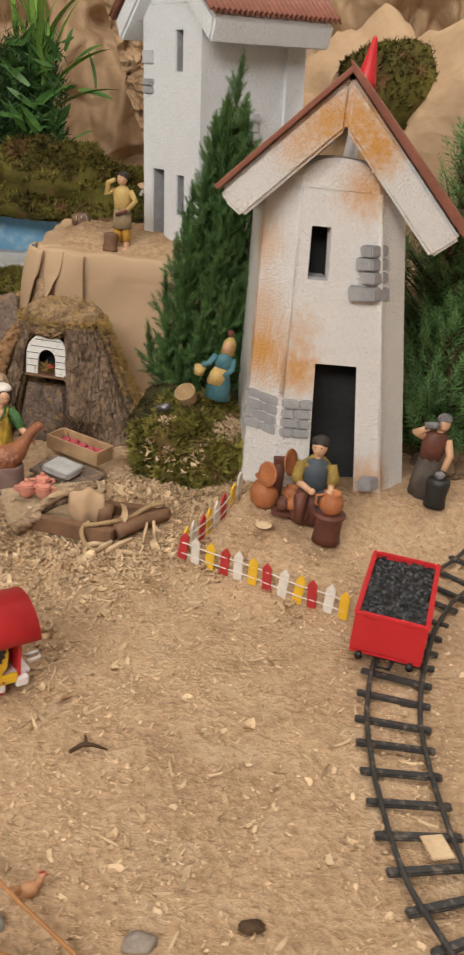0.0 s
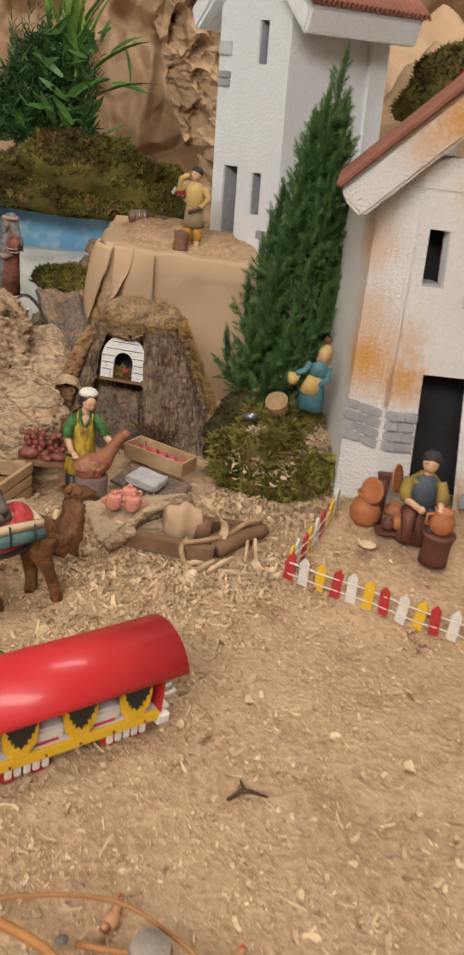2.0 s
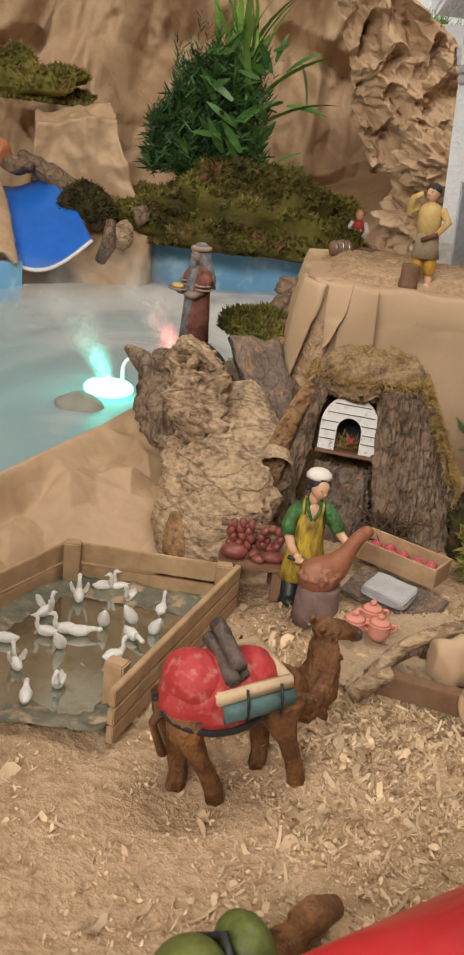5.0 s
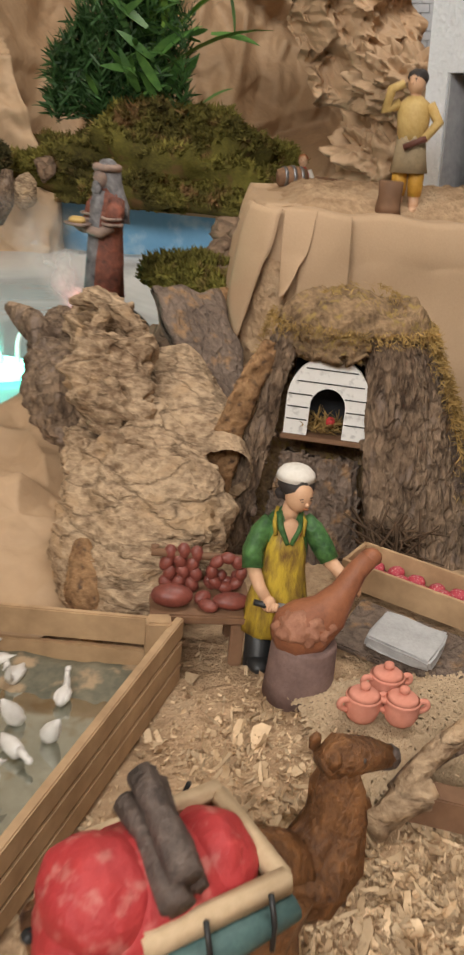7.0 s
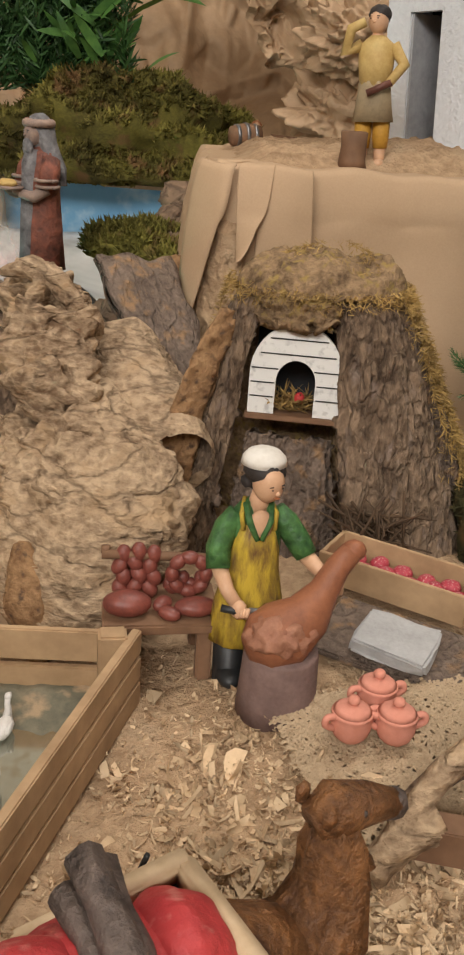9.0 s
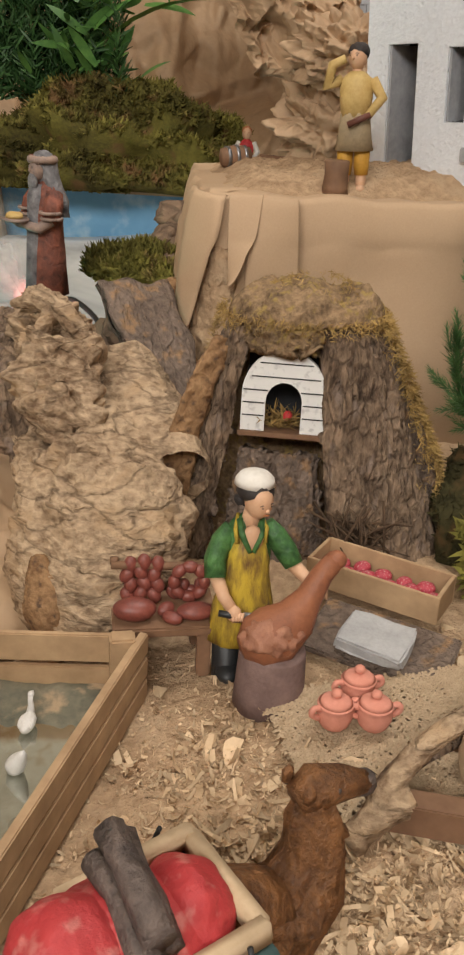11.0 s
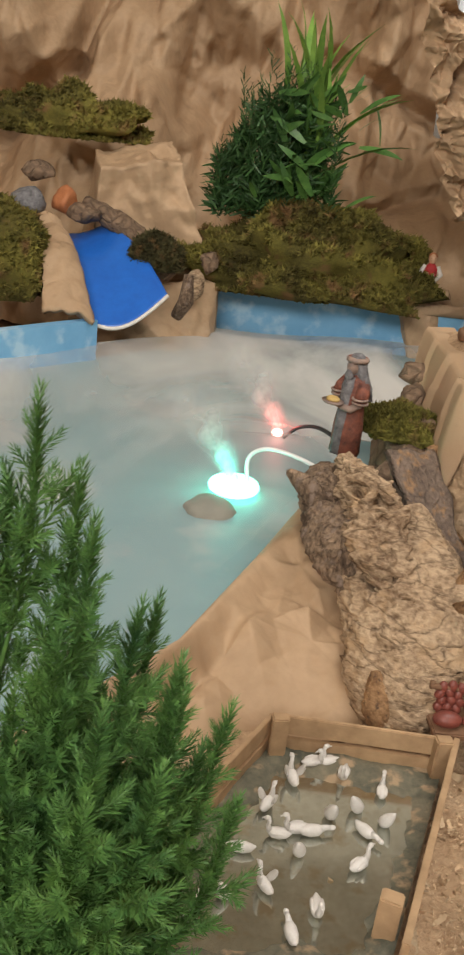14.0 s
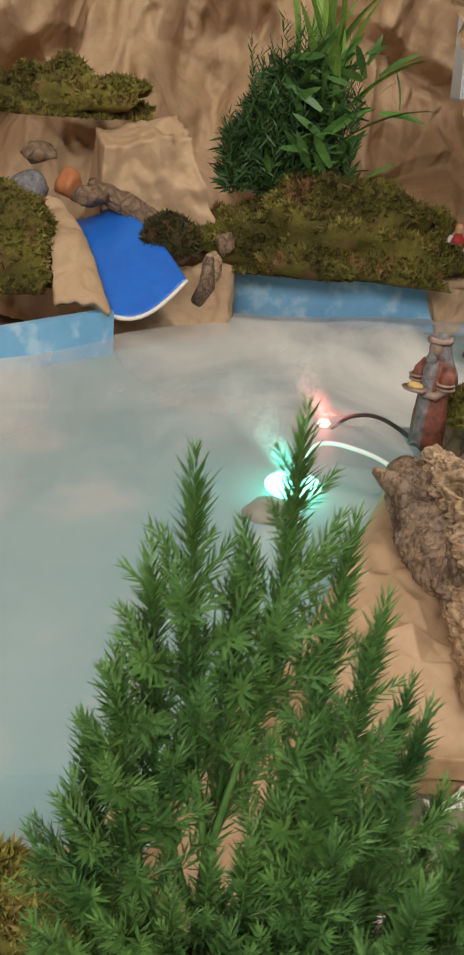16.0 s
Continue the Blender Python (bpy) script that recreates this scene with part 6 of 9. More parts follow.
def chopping_block():
    bm = bmesh.new()
    lathe(bm, [(0.0205, 0), (0.0195, 0.012), (0.0185, 0.034), (0.0178, 0.036)], seg=22)
    for v in bm.verts:
        v.co.x *= 1 + 0.05 * noise.noise(v.co * 90)
    ob = part("chopping_block", bm, M_BLOCK, smooth=True)
    ob.matrix_world = pose(-0.2425, 1.178, 0.006)
    tagged(ob, "round dark brown chopping block in front of the butcher", "chopping block")
    bm = bmesh.new()
    tube(bm, [(-0.019, 0, 0.004), (-0.012, 0, 0.006), (0.0, 0, 0.010), (0.012, 0.001, 0.018), (0.020, 0.003, 0.029), (0.027, 0.005, 0.040), (0.034, 0.007, 0.046)], [0.006, 0.0145, 0.0165, 0.012, 0.0075, 0.0062, 0.0058], 16, 0)
    ball(bm, (0.036, 0.008, 0.0465), (0.0065, 0.006, 0.0055), 0, 2)
    ball(bm, (-0.004, -0.005, 0.0125), (0.0170, 0.0130, 0.0100), 1, 4, 0.0035, 220)
    ob = part("meat_leg", bm, [M_MEAT, M_MEAT_CUT], smooth=True)
    ob.matrix_world = pose(-0.2425, 1.176, 0.0415, 0, 0, 12)
    tagged(ob, "brown glazed leg of meat lying on the chopping block", "meat leg")


chopping_block()


def fruit_crate():
    a = Vector((-0.2055, 1.268)), Vector((-0.136, 1.214))
    d = a[1] - a[0]
    ang, L = math.degrees(math.atan2(d.y, d.x)), d.length
    W, H = 0.030, 0.019
    th = thing("fruit_crate", pose(a[0].x, a[0].y, 0.030, 3, 0, ang), "long pale wooden crate holding small red fruit", "crate")
    for nm, size, at in (("side_panel", (L, 0.0025, H), (L / 2, 0, H / 2)), ("side_panel", (L, 0.0025, H), (L / 2, W, H / 2)), ("end_panel", (0.0025, W - 0.003, H), (0.0015, W / 2, H / 2)),
                         ("end_panel", (0.0025, W - 0.003, H), (L - 0.0015, W / 2, H / 2)), ("bottom", (L - 0.006, W - 0.004, 0.002), (L / 2, W / 2, 0.001))):
        bm = bmesh.new()
        box(bm, size, pose(*at), 0.0004)
        part(nm, bm, M_WOOD, th)
    rng = random.Random(4)
    m = th.matrix_world
    for i in range(11):
        bm = bmesh.new()
        ball(bm, (0, 0, 0), (0.0062, 0.0055, 0.0045), 0, 2, 0.0008, 500)
        ob = part("red_fruit", bm, M_REDFRUIT, smooth=True)
        ob.matrix_world = m @ pose(0.008 + i * (L - 0.016) / 10, 0.012 + 0.008 * (i % 2), 0.0075 + rng.uniform(0, 0.003), 0, 0, rng.uniform(0, 90))
        tagged(ob, "small speckled red fruit in the wooden crate", "fruit", "fruit in the crate")
    bm = bmesh.new()
    box(bm, (0.085, 0.05, 0.004), pose(-0.172, 1.205, 0.023, 8, 3, -32), 0.001)
    tagged(part("bark_board", bm, M_BARK_GREY), "thin rough bark board under the stone slab", "board")
    bm = bmesh.new()
    box(bm, (0.040, 0.032, 0.009), None, 0.0015)
    bmesh.ops.subdivide_edges(bm, edges=list(bm.edges), cuts=3)
    for v in bm.verts:
        v.co += Vector((noise.noise(v.co * 130), noise.noise(v.co * 130 + Vector((5, 0, 0))), 0.5 * noise.noise(v.co * 200))) * 0.0022
    ob = part("stone_slab", bm, M_STONE)
    ob.matrix_world = pose(-0.178, 1.197, 0.032, 6, 3, -34)
    tagged(ob, "small rough grey stone slab lying on the bark board", "stone slab")


M_REDFRUIT = mk("speckled_red_fruit", (0.5, 0.07, 0.09), (0.32, 0.03, 0.05), 300, 0.5, 0.3, c3=(0.6, 0.4, 0.35))
fruit_crate()


def lidded_pot(name, at, rz):
    th = thing(name, pose(*at, 0, 0, rz), "tiny pink clay pot with lid and two ears on the burlap", "clay pot", "pots on the burlap")
    bm = bmesh.new()
    lathe(bm, [(0.0060, 0), (0.0078, 0.002), (0.0093, 0.006), (0.0094, 0.0105), (0.0090, 0.0125), (0.0097, 0.0135), (0.0092, 0.0145)], seg=22)
    part("body", bm, M_PINK, th, smooth=True)
    bm = bmesh.new()
    lathe(bm, [(0.0090, 0.0146), (0.0070, 0.0165), (0.0030, 0.0175), (0.0018, 0.0183)], seg=18)
    ball(bm, (0, 0, 0.0200), (0.0030, 0.0030, 0.0026), 0, 2)
    part("lid", bm, M_PINK, th, smooth=True)
    for q in (-1, 1):
        bm = bmesh.new()
        tube(bm, bez([(q * 0.0085, 0, 0.0125), (q * 0.0125, 0, 0.0130), (q * 0.0135, 0, 0.0095), (q * 0.0088, 0, 0.0065)], 4), 0.0017, 8)
        part("handle", bm, M_PINK, th, smooth=True)
    return th


def burlap_and_pots():
    def at(u, v):
        p = Vector((-0.250 + 0.118 * u + 0.022 * v, 1.168 - 0.082 * v + 0.010 * u, 0.0)) + Vector((0.004 * noise.noise(Vector((v * 30, u * 2, 1))), 0.004 * noise.noise(Vector((u * 30, v * 2, 5))), 0))
        p.z = ground_z(p.x, p.y) + 0.0075 + 0.004 * noise.noise(p * 40) + 0.006 * smoothstep(0.6, 0, v) * u
        return p
    bm = bmesh.new()
    rb = random.Random(44)
    for along, count, steps in ((True, 46, 96), (False, 60, 76)):
        for i in range(count):
            f = (i + 0.5 + rb.uniform(-0.18, 0.18)) / count
            lo, hi = -0.03 * rb.random(), 1 + 0.03 * rb.random()
            w = rb.uniform(0.00085, 0.00115)
            last = None
            for k in range(steps + 1):
                t = lo + (hi - lo) * k / steps
                u, v = (t, f) if along else (f, t)
                p = at(min(1, max(0, u)), min(1, max(0, v))) + ((at(1, 0) - at(0, 0)) * (u - min(1, max(0, u))) + (at(0, 1) - at(0, 0)) * (v - min(1, max(0, v))))
                p.z += 0.0005 * (1 if (k + i + (1 if along else 0)) % 2 else -1)
                side = (Vector((-0.25, 0.95, 0)) if along else Vector((0.95, 0.14, 0))) * w
                pair = (bm.verts.new(p - side), bm.verts.new(p + Vector((0, 0, 0.0006))), bm.verts.new(p + side))
                if last:
                    bm.faces.new((last[0], pair[0], pair[1], last[1])), bm.faces.new((last[1], pair[1], pair[2], last[2]))
                last = pair
    ob = part("burlap_mat", bm, M_BURLAP, smooth=True)
    tagged(ob, "frayed piece of coarse beige burlap on the sawdust", "burlap", kind="stuff")
    for i, (x, y, rz) in enumerate(((-0.2150, 1.140, 15), (-0.1945, 1.138, 0), (-0.1985, 1.158, 8))):
        lidded_pot("clay_pot", (x, y, ground_z(x, y) + 0.0110), rz)


M_BURLAP = mk("burlap", (0.56, 0.42, 0.275), (0.40, 0.285, 0.175), 160, 0.95, 1.0, 700, 0.002, 0.1, fine=0.5)
burlap_and_pots()


M_DUFF = mk("mossy_brown_dirt", (0.40, 0.265, 0.15), (0.13, 0.085, 0.05), 55, 0.95, 1.0, 240, 0.008, 0.1, c3=(0.36, 0.25, 0.09), fine=0.5, lo=0.38, hi=0.6)


# ---- the bark hive ----
def beehive():
    th = thing("bark_stump", Matrix.Translation((-0.187, 1.372, 0.012)), "hollow stump of brown bark slabs topped with dry moss", "bark stump")
    rng = random.Random(2)

    def surf(a, v):
        rx, ry = 0.105 - 0.040 * v - 0.010 * v * v, 0.072 - 0.026 * v
        rx += 0.018 * max(0, math.sin(a)) * (1 - v)
        return Vector((rx * math.sin(a) - 0.012 * v, -ry * math.cos(a), 0.170 * v))
    # vertical slabs of bark round the front and sides
    cuts = [-115, -84, -55, 4, 62, 115]
    for i, (a0, a1) in enumerate(zip(cuts, cuts[1:])):
        top = 0.50 if i == 2 else 0.99
        off = 0.016 if i == 2 else (0.0 if i % 2 else 0.004)

        def at(u, v, a0=a0, a1=a1, top=top, off=off, i=i):
            a = radians(a0 + (a1 - a0) * u)
            p = surf(a, v * top)
            n = Vector((math.sin(a), -math.cos(a), 0.25)).normalized()
            q = Vector((a * 6, v * 3.2, i * 3.1))
            g = bumpy(Vector((q.x * 1.6, q.y * 0.8, q.z)), 1.8, 4)
            edge = -0.010 * (abs(u - 0.5) * 2) ** 4 - 0.004 * smoothstep(0.9, 1.0, v * top)
            return p + n * (0.0030 * g + 0.0016 * bumpy(Vector((q.x * 5, q.y * 4, q.z)), 1.8, 4) + edge - off + 0.0035 * crumple(Vector((q.x * 0.6, q.y * 0.6, i)), 1.6))
        solid(part("bark_slab", sheet(60, 110, at), M_BARK if i % 2 else M_BARK_GREY, th, smooth=True), 0.006)
    def lintel(u, v):
        a = radians(-58 + 66 * u)
        p = surf(a, 0.915 + 0.085 * v)
        n = Vector((math.sin(a), -math.cos(a), 0.25)).normalized()
        return p + n * (0.005 * bumpy(Vector((a * 9, v * 2.5, 7)), 1.8, 4) - 0.001 - 0.008 * (abs(u - 0.5) * 2) ** 4) - Vector((0, 0, 0.004 * noise.noise(Vector((u * 7, 0, 1))) * (1 - v)))
    solid(part("bark_slab", sheet(40, 20, lintel), M_DUFF, th, smooth=True), 0.008)
    # core and domed top
    bm = bmesh.new()

    def core(u, v):
        a = radians(-180 + 360 * u)
        t = v
        p = surf(a, 0.97 if t > 0.45 else t / 0.45 * 0.97)
        if t <= 0.45:
            p = Vector((p.x * 0.80, p.y * 0.70, p.z))
            if radians(-62) < a < radians(8):
                p.y += 0.045
        else:
            s = (t - 0.45) / 0.55
            f = 0.95 * max(0.0, math.cos(s * math.pi / 2)) ** 0.65
            p = Vector((p.x * f - 0.000, p.y * f, p.z + 0.024 * math.sin(s * math.pi / 2)))
        return p + Vector((0, 0, 1)) * (0.007 * bumpy(p, 40, 4) + 0.004 * ridged(p * 70)) * (1 if t > 0.45 else 0)
    part("core", sheet(72, 60, core, bm=bm), M_DUFF, th, smooth=True)
    # fringe of dry moss on the rim
    mats = []
    for _ in range(5200):
        a = radians(rng.uniform(-120, 120))
        v = 1 - abs(rng.gauss(0, 0.09)) if rng.random() < 0.6 else rng.uniform(0.25, 1)
        if v < 0.93 and not (radians(45) < a < radians(100)) and a > radians(-95):
            continue
        p = surf(a, min(v, 0.98)) * 1.02 + Vector((0, 0, 0.004 * rng.random()))
        if rng.random() < 0.35:
            f = rng.random() ** 0.5
            p = Vector((surf(a, 0.97).x * f, surf(a, 0.97).y * f, 0.168 + 0.030 * math.sin((1 - f) * 1.5)))
        d = Vector((math.sin(a) * 0.5, -math.cos(a) * 0.5, rng.uniform(-1.2, 0.6))) + Vector((rng.uniform(-1, 1), rng.uniform(-1, 1), 0)) * 0.9
        mats.append(mat4(p, d, rng.uniform(0, 6), rng.uniform(0.002, 0.0055)))
    for _ in range(5200):
        a, v = radians(rng.uniform(58, 108)), rng.random() ** 0.8
        if noise.noise(Vector((a * 4, v * 5, 3))) < -0.15:
            continue
        p = surf(a, v) * 1.01
        mats.append(mat4(p, (math.sin(a) * 0.4 + rng.uniform(-1, 1), -math.cos(a) * 0.4 + rng.uniform(-1, 1), rng.uniform(-1.2, 0.5)), rng.uniform(0, 6), rng.uniform(0.003, 0.008)))
    tv = np.array([(-0.06, 0, 0), (0.06, 0, 0), (0.05, 0.12, 0.6), (0.0, 0.35, 1.0)])
    V, F = scatter(tv, np.array([(0, 1, 2, 3)]), mats)
    tagged(from_arrays("dry_moss", V, F, M_DRYMOSS, th), kind="stuff")

    # the white hive front
    hv = thing("beehive_box", pose(-0.216, 1.336, 0.107, 0, 0, -13), "white arched hive front with dark lines, set in the stump", "beehive")
    W, Hh = 0.0285, 0.057
    n = 22

    def arch(w, h0, h1):
        """Half outline from (w, 0) up and over; h0 is where the curve begins."""
        return [(w, 0.0)] + [(w * math.cos(math.pi * i / n), h0 + (h1 - h0) * math.sin(math.pi * i / n)) for i in range(n + 1)] + [(-w, 0.0)]
    outer, inner = arch(W, 0.026, Hh), arch(0.0122, 0.021, 0.035)
    bm = bmesh.new()
    for y0, flip in ((0.0, False), (0.004, True)):
        A = [bm.verts.new((x, y0, z)) for x, z in outer]
        B = [bm.verts.new((x, y0, z)) for x, z in inner]
        for i in range(len(A) - 1):
            f = (A[i], A[i + 1], B[i + 1], B[i])
            bm.faces.new(f[::-1] if flip else f)
        if not flip:
            first = (A, B)
        else:
            for P, Q in ((first[0], A), (first[1], B)):
                for i in range(len(P) - 1):
                    bm.faces.new((P[i], P[i + 1], Q[i + 1], Q[i]))
    bmesh.ops.recalc_face_normals(bm, faces=bm.faces)
    part("front_panel", bm, M_WHITEBOARD, hv, "white arched front board")
    for k, z in enumerate((0.011, 0.020, 0.029, 0.0385, 0.048)):
        hw = W if z < 0.026 else W * math.sqrt(max(0, 1 - ((z - 0.026) / (Hh - 0.026)) ** 2))
        iw = 0 if z > 0.0345 else (0.0122 if z < 0.021 else 0.0122 * math.sqrt(max(0, 1 - ((z - 0.021) / 0.014) ** 2)))
        spans = [(-hw * 0.86, hw * 0.9)] if iw == 0 else [(-hw + 0.001, -iw - 0.001), (iw + 0.001, hw - 0.001)]
        for s0, s1 in spans:
            bm = bmesh.new()
            box(bm, (s1 - s0, 0.0008, 0.0007), pose((s0 + s1) / 2, -0.0002, z))
            part("painted_line", bm, M_BLACK, hv)
    bm = bmesh.new()
    box(bm, (0.060, 0.020, 0.0035), pose(0.0, 0.008, -0.002), 0.0005)
    part("base_board", bm, M_WOOD_BROWN, hv)
    # hive box coloured black for the shade in its opening
    bm = bmesh.new()
    box(bm, (0.003, 0.028, 0.036), pose(W - 0.003, 0.018, 0.0185)), box(bm, (0.003, 0.028, 0.036), pose(-W + 0.003, 0.018, 0.0185)), box(bm, (0.054, 0.003, 0.05), pose(0, 0.034, 0.025))
    part("box_body", bm, M_DARK, hv)
    bm = bmesh.new()
    ball(bm, (0, 0, 0), (0.0035, 0.003, 0.004), 0, 2)
    ob = part("red_bead", bm, M_REDPAINT, smooth=True)
    ob.matrix_world = pose(-0.211, 1.344, 0.116)
    tagged(ob, "small red bead lying in the hive's straw", "bead")
    mats = [mat4((-0.216 + rng.uniform(-0.011, 0.011), 1.346 + rng.uniform(-0.006, 0.006), 0.1085 + rng.uniform(0, 0.008)), (rng.uniform(-1, 1), rng.uniform(-1, 1), rng.uniform(0, 0.7)), rng.uniform(0, 6), rng.uniform(0.006, 0.012)) for _ in range(160)]
    V, F = scatter(tv, np.array([(0, 1, 2, 3)]), mats)
    tagged(from_arrays("straw", V, F, M_DRYMOSS), "dry straw stuffed into the hive's opening", "straw", kind="stuff")
    # bundle of twigs at the stump's foot
    bm = bmesh.new()
    for _ in range(40):
        p = Vector((-0.172 + rng.uniform(-0.015, 0.02), 1.295 + rng.uniform(-0.01, 0.008), 0.035 + rng.uniform(0, 0.02)))
        d = Vector((rng.uniform(-0.4, 1), rng.uniform(-0.4, 0.3), rng.uniform(-0.5, 0.7))).normalized() * rng.uniform(0.012, 0.028)
        tube(bm, [p - d, p + Vector((0, 0, 0.003)), p + d], [0.0010, 0.0009, 0.0004], 5)
    tagged(part("twig_bundle", bm, M_TWIG), "small bundle of dark dry twigs by the stump", "twigs", kind="stuff")
    # the pale curved edge of bark on the stump's side
    P = [Vector(p) for p in ((-0.288, 1.345, 0.012), (-0.289, 1.338, 0.06), (-0.282, 1.340, 0.105), (-0.270, 1.345, 0.140), (-0.254, 1.354, 0.168))]
    bm = bmesh.new()

    def strip(u, v):
        t = v * (len(P) - 1)
        i = min(int(t), len(P) - 2)
        c = P[i].lerp(P[i + 1], t - i)
        w = (0.014 - 0.005 * v) * (1 + 0.25 * noise.noise(Vector((v * 6, 1, 0))))
        a = 2 * math.pi * u
        sq = 1 / max(abs(math.cos(a)), abs(math.sin(a))) ** 0.7
        return c + Vector((0.92, 0.25, -0.2)) * w * sq * math.cos(a) + Vector((-0.3, -0.9, 0.1)) * 0.0035 * sq * math.sin(a) * (1 + 0.5 * noise.noise(c * 80 + Vector((u * 4, 0, 0)))) + Vector((0.0012, -0.0012, 0)) * bumpy(c + Vector((u * 0.05, 0, 0)), 130, 3)
    tagged(part("bark_strip", sheet(40, 110, strip, bm=bm), M_TORN, smooth=True), "long curved edge of torn orange bark leaning on the stump", "bark")


M_DRYMOSS = mk("dry_golden_moss", (0.46, 0.30, 0.10), (0.20, 0.125, 0.045), 40, 0.95, 0.0, rnd=0.4)
M_WHITEBOARD = mk("white_painted_board", (0.80, 0.79, 0.76), (0.76, 0.75, 0.72), 60, 0.6, 0.15, c3=(0.55, 0.54, 0.52))
beehive()


# ---- cork bark rocks by the pool ----
def cork(name, pts, radii, seed, m=M_CORK, wide=1.0, amp=0.35, seg=70, rows=110, label="large weathered piece of grooved cork bark", open_end=False, holes=0.1, thick=1.0, plates=70.0, gnarl=0.55, slant=0.014, hollows=()):
    """A gnarled bark log along pts: overlapping wrinkled plates run round it; thick flattens it; hollows are (place, radius, depth)."""
    P = [Vector(p) for p in pts]
    length = sum((b - a).length for a, b in zip(P, P[1:]))

    def path(t):
        s = t * (len(P) - 1)
        i = min(int(s), len(P) - 2)
        f = s - i
        return P[i].lerp(P[i + 1], f), radii[i] + (radii[i + 1] - radii[i]) * f, (P[min(i + 1, len(P) - 1)] - P[max(i - 1, 0)]).normalized()

    def at(u, v):
        c, r, d = path(v)
        a = 2 * math.pi * u
        s1 = d.cross(Vector((0, 0, 1))).normalized()
        s2 = s1.cross(d)
        n = s1 * math.cos(a) * wide + s2 * math.sin(a) * thick
        q = c + n * r
        w = q + Vector((seed * 1.7, 0, 0))
        along = v * length + slant * math.sin(a + 0.9) + 0.016 * noise.noise(w * 17) + 0.006 * noise.noise(w * 46)
        p1, p2 = along * plates, along * plates * 2.7 + 3 * noise.noise(w * 30)
        saw = (p1 - math.floor(p1)) ** 1.5 - 0.4
        fine = abs(p2 - math.floor(p2) - 0.5) - 0.25
        rough = 0.10 + 0.20 * max(0.0, noise.noise(w * 19 + Vector((3, 0, 8))))
        pit = smoothstep(0.28, 0.50, noise.noise(w * 34 + Vector((0, 7, 0))))
        turb = abs(noise.noise(w * 27)) + 0.55 * abs(noise.noise(w * 58 + Vector((4, 1, 0)))) + 0.30 * abs(noise.noise(w * 120)) - 0.42
        k = 0.55 * noise.noise(w * 10) + 0.60 * crumple(w, 6.0) + 0.35 * crumple(w, 17) + gnarl * turb + 1.5 * rough * saw + 0.10 * fine + 0.18 * bumpy(w, 75, 4) - pit * holes
        end = math.sin(math.pi * min(1, max(0, v))) ** 0.22 if not open_end else 1
        p = c + n * (r * end * (1 + amp * k))
        for spot, rad, deep in hollows:
            gap = (p - Vector(spot)).length / rad * (1 + 0.6 * noise.noise(w * 60))
            p -= n.normalized() * deep * smoothstep(1.0, 0.45, gap)
            p += n.normalized() * 0.30 * deep * smoothstep(0.6, 0.0, abs(gap - 1.35))
        return p
    ob = part(name, sheet(seg, rows, at), m, smooth=True)
    return tagged(ob, label, "cork bark")


cork("cork_log", [(-0.352, 1.232, 0.004), (-0.346, 1.262, 0.036), (-0.338, 1.305, 0.062), (-0.342, 1.36, 0.078), (-0.352, 1.42, 0.090)], [0.034, 0.041, 0.046, 0.044, 0.034], 1, wide=1.28, seg=220, rows=280, amp=0.30, plates=42, slant=0.034, gnarl=0.55, hollows=(((-0.369, 1.328, 0.108), 0.014, 0.022), ((-0.346, 1.300, 0.108), 0.008, 0.012), ((-0.333, 1.262, 0.085), 0.006, 0.006), ((-0.302, 1.255, 0.058), 0.010, 0.010)))
cork("cork_ridge", [(-0.352, 1.318, 0.098), (-0.372, 1.372, 0.134), (-0.380, 1.425, 0.160), (-0.384, 1.49, 0.164)], [0.014, 0.023, 0.024, 0.018], 2, wide=1.15, amp=0.62, holes=0.6, label="gnarled ridge of cork bark with deep holes", seg=170, rows=240, gnarl=1.3, slant=0.03, plates=55, hollows=(((-0.359, 1.380, 0.160), 0.013, 0.024), ((-0.387, 1.390, 0.170), 0.010, 0.020), ((-0.352, 1.345, 0.122), 0.009, 0.014)))
cork("cork_lip", [(-0.400, 1.400, 0.176), (-0.380, 1.392, 0.181), (-0.362, 1.388, 0.173), (-0.348, 1.384, 0.156), (-0.341, 1.380, 0.143)], [0.004, 0.007, 0.007, 0.006, 0.003], 4, amp=0.6, label="curled lip of cork bark over a dark hollow", seg=50, rows=90, gnarl=1.2)
cork("cork_lip", [(-0.394, 1.345, 0.122), (-0.378, 1.334, 0.124), (-0.362, 1.326, 0.121), (-0.346, 1.320, 0.117)], [0.004, 0.009, 0.008, 0.004], 8, amp=0.6, label="broken orange lip of cork bark over a dark hollow", seg=50, rows=90, gnarl=1.2)
cork("bark_sheet", [(-0.366, 1.322, 0.062), (-0.396, 1.385, 0.110), (-0.410, 1.445, 0.136), (-0.402, 1.53, 0.132)], [0.020, 0.025, 0.025, 0.022], 7, M_BARK, wide=1.15, amp=0.5, label="dark scaly sheet of bark under the cork ridge", seg=110, rows=150, gnarl=0.9)
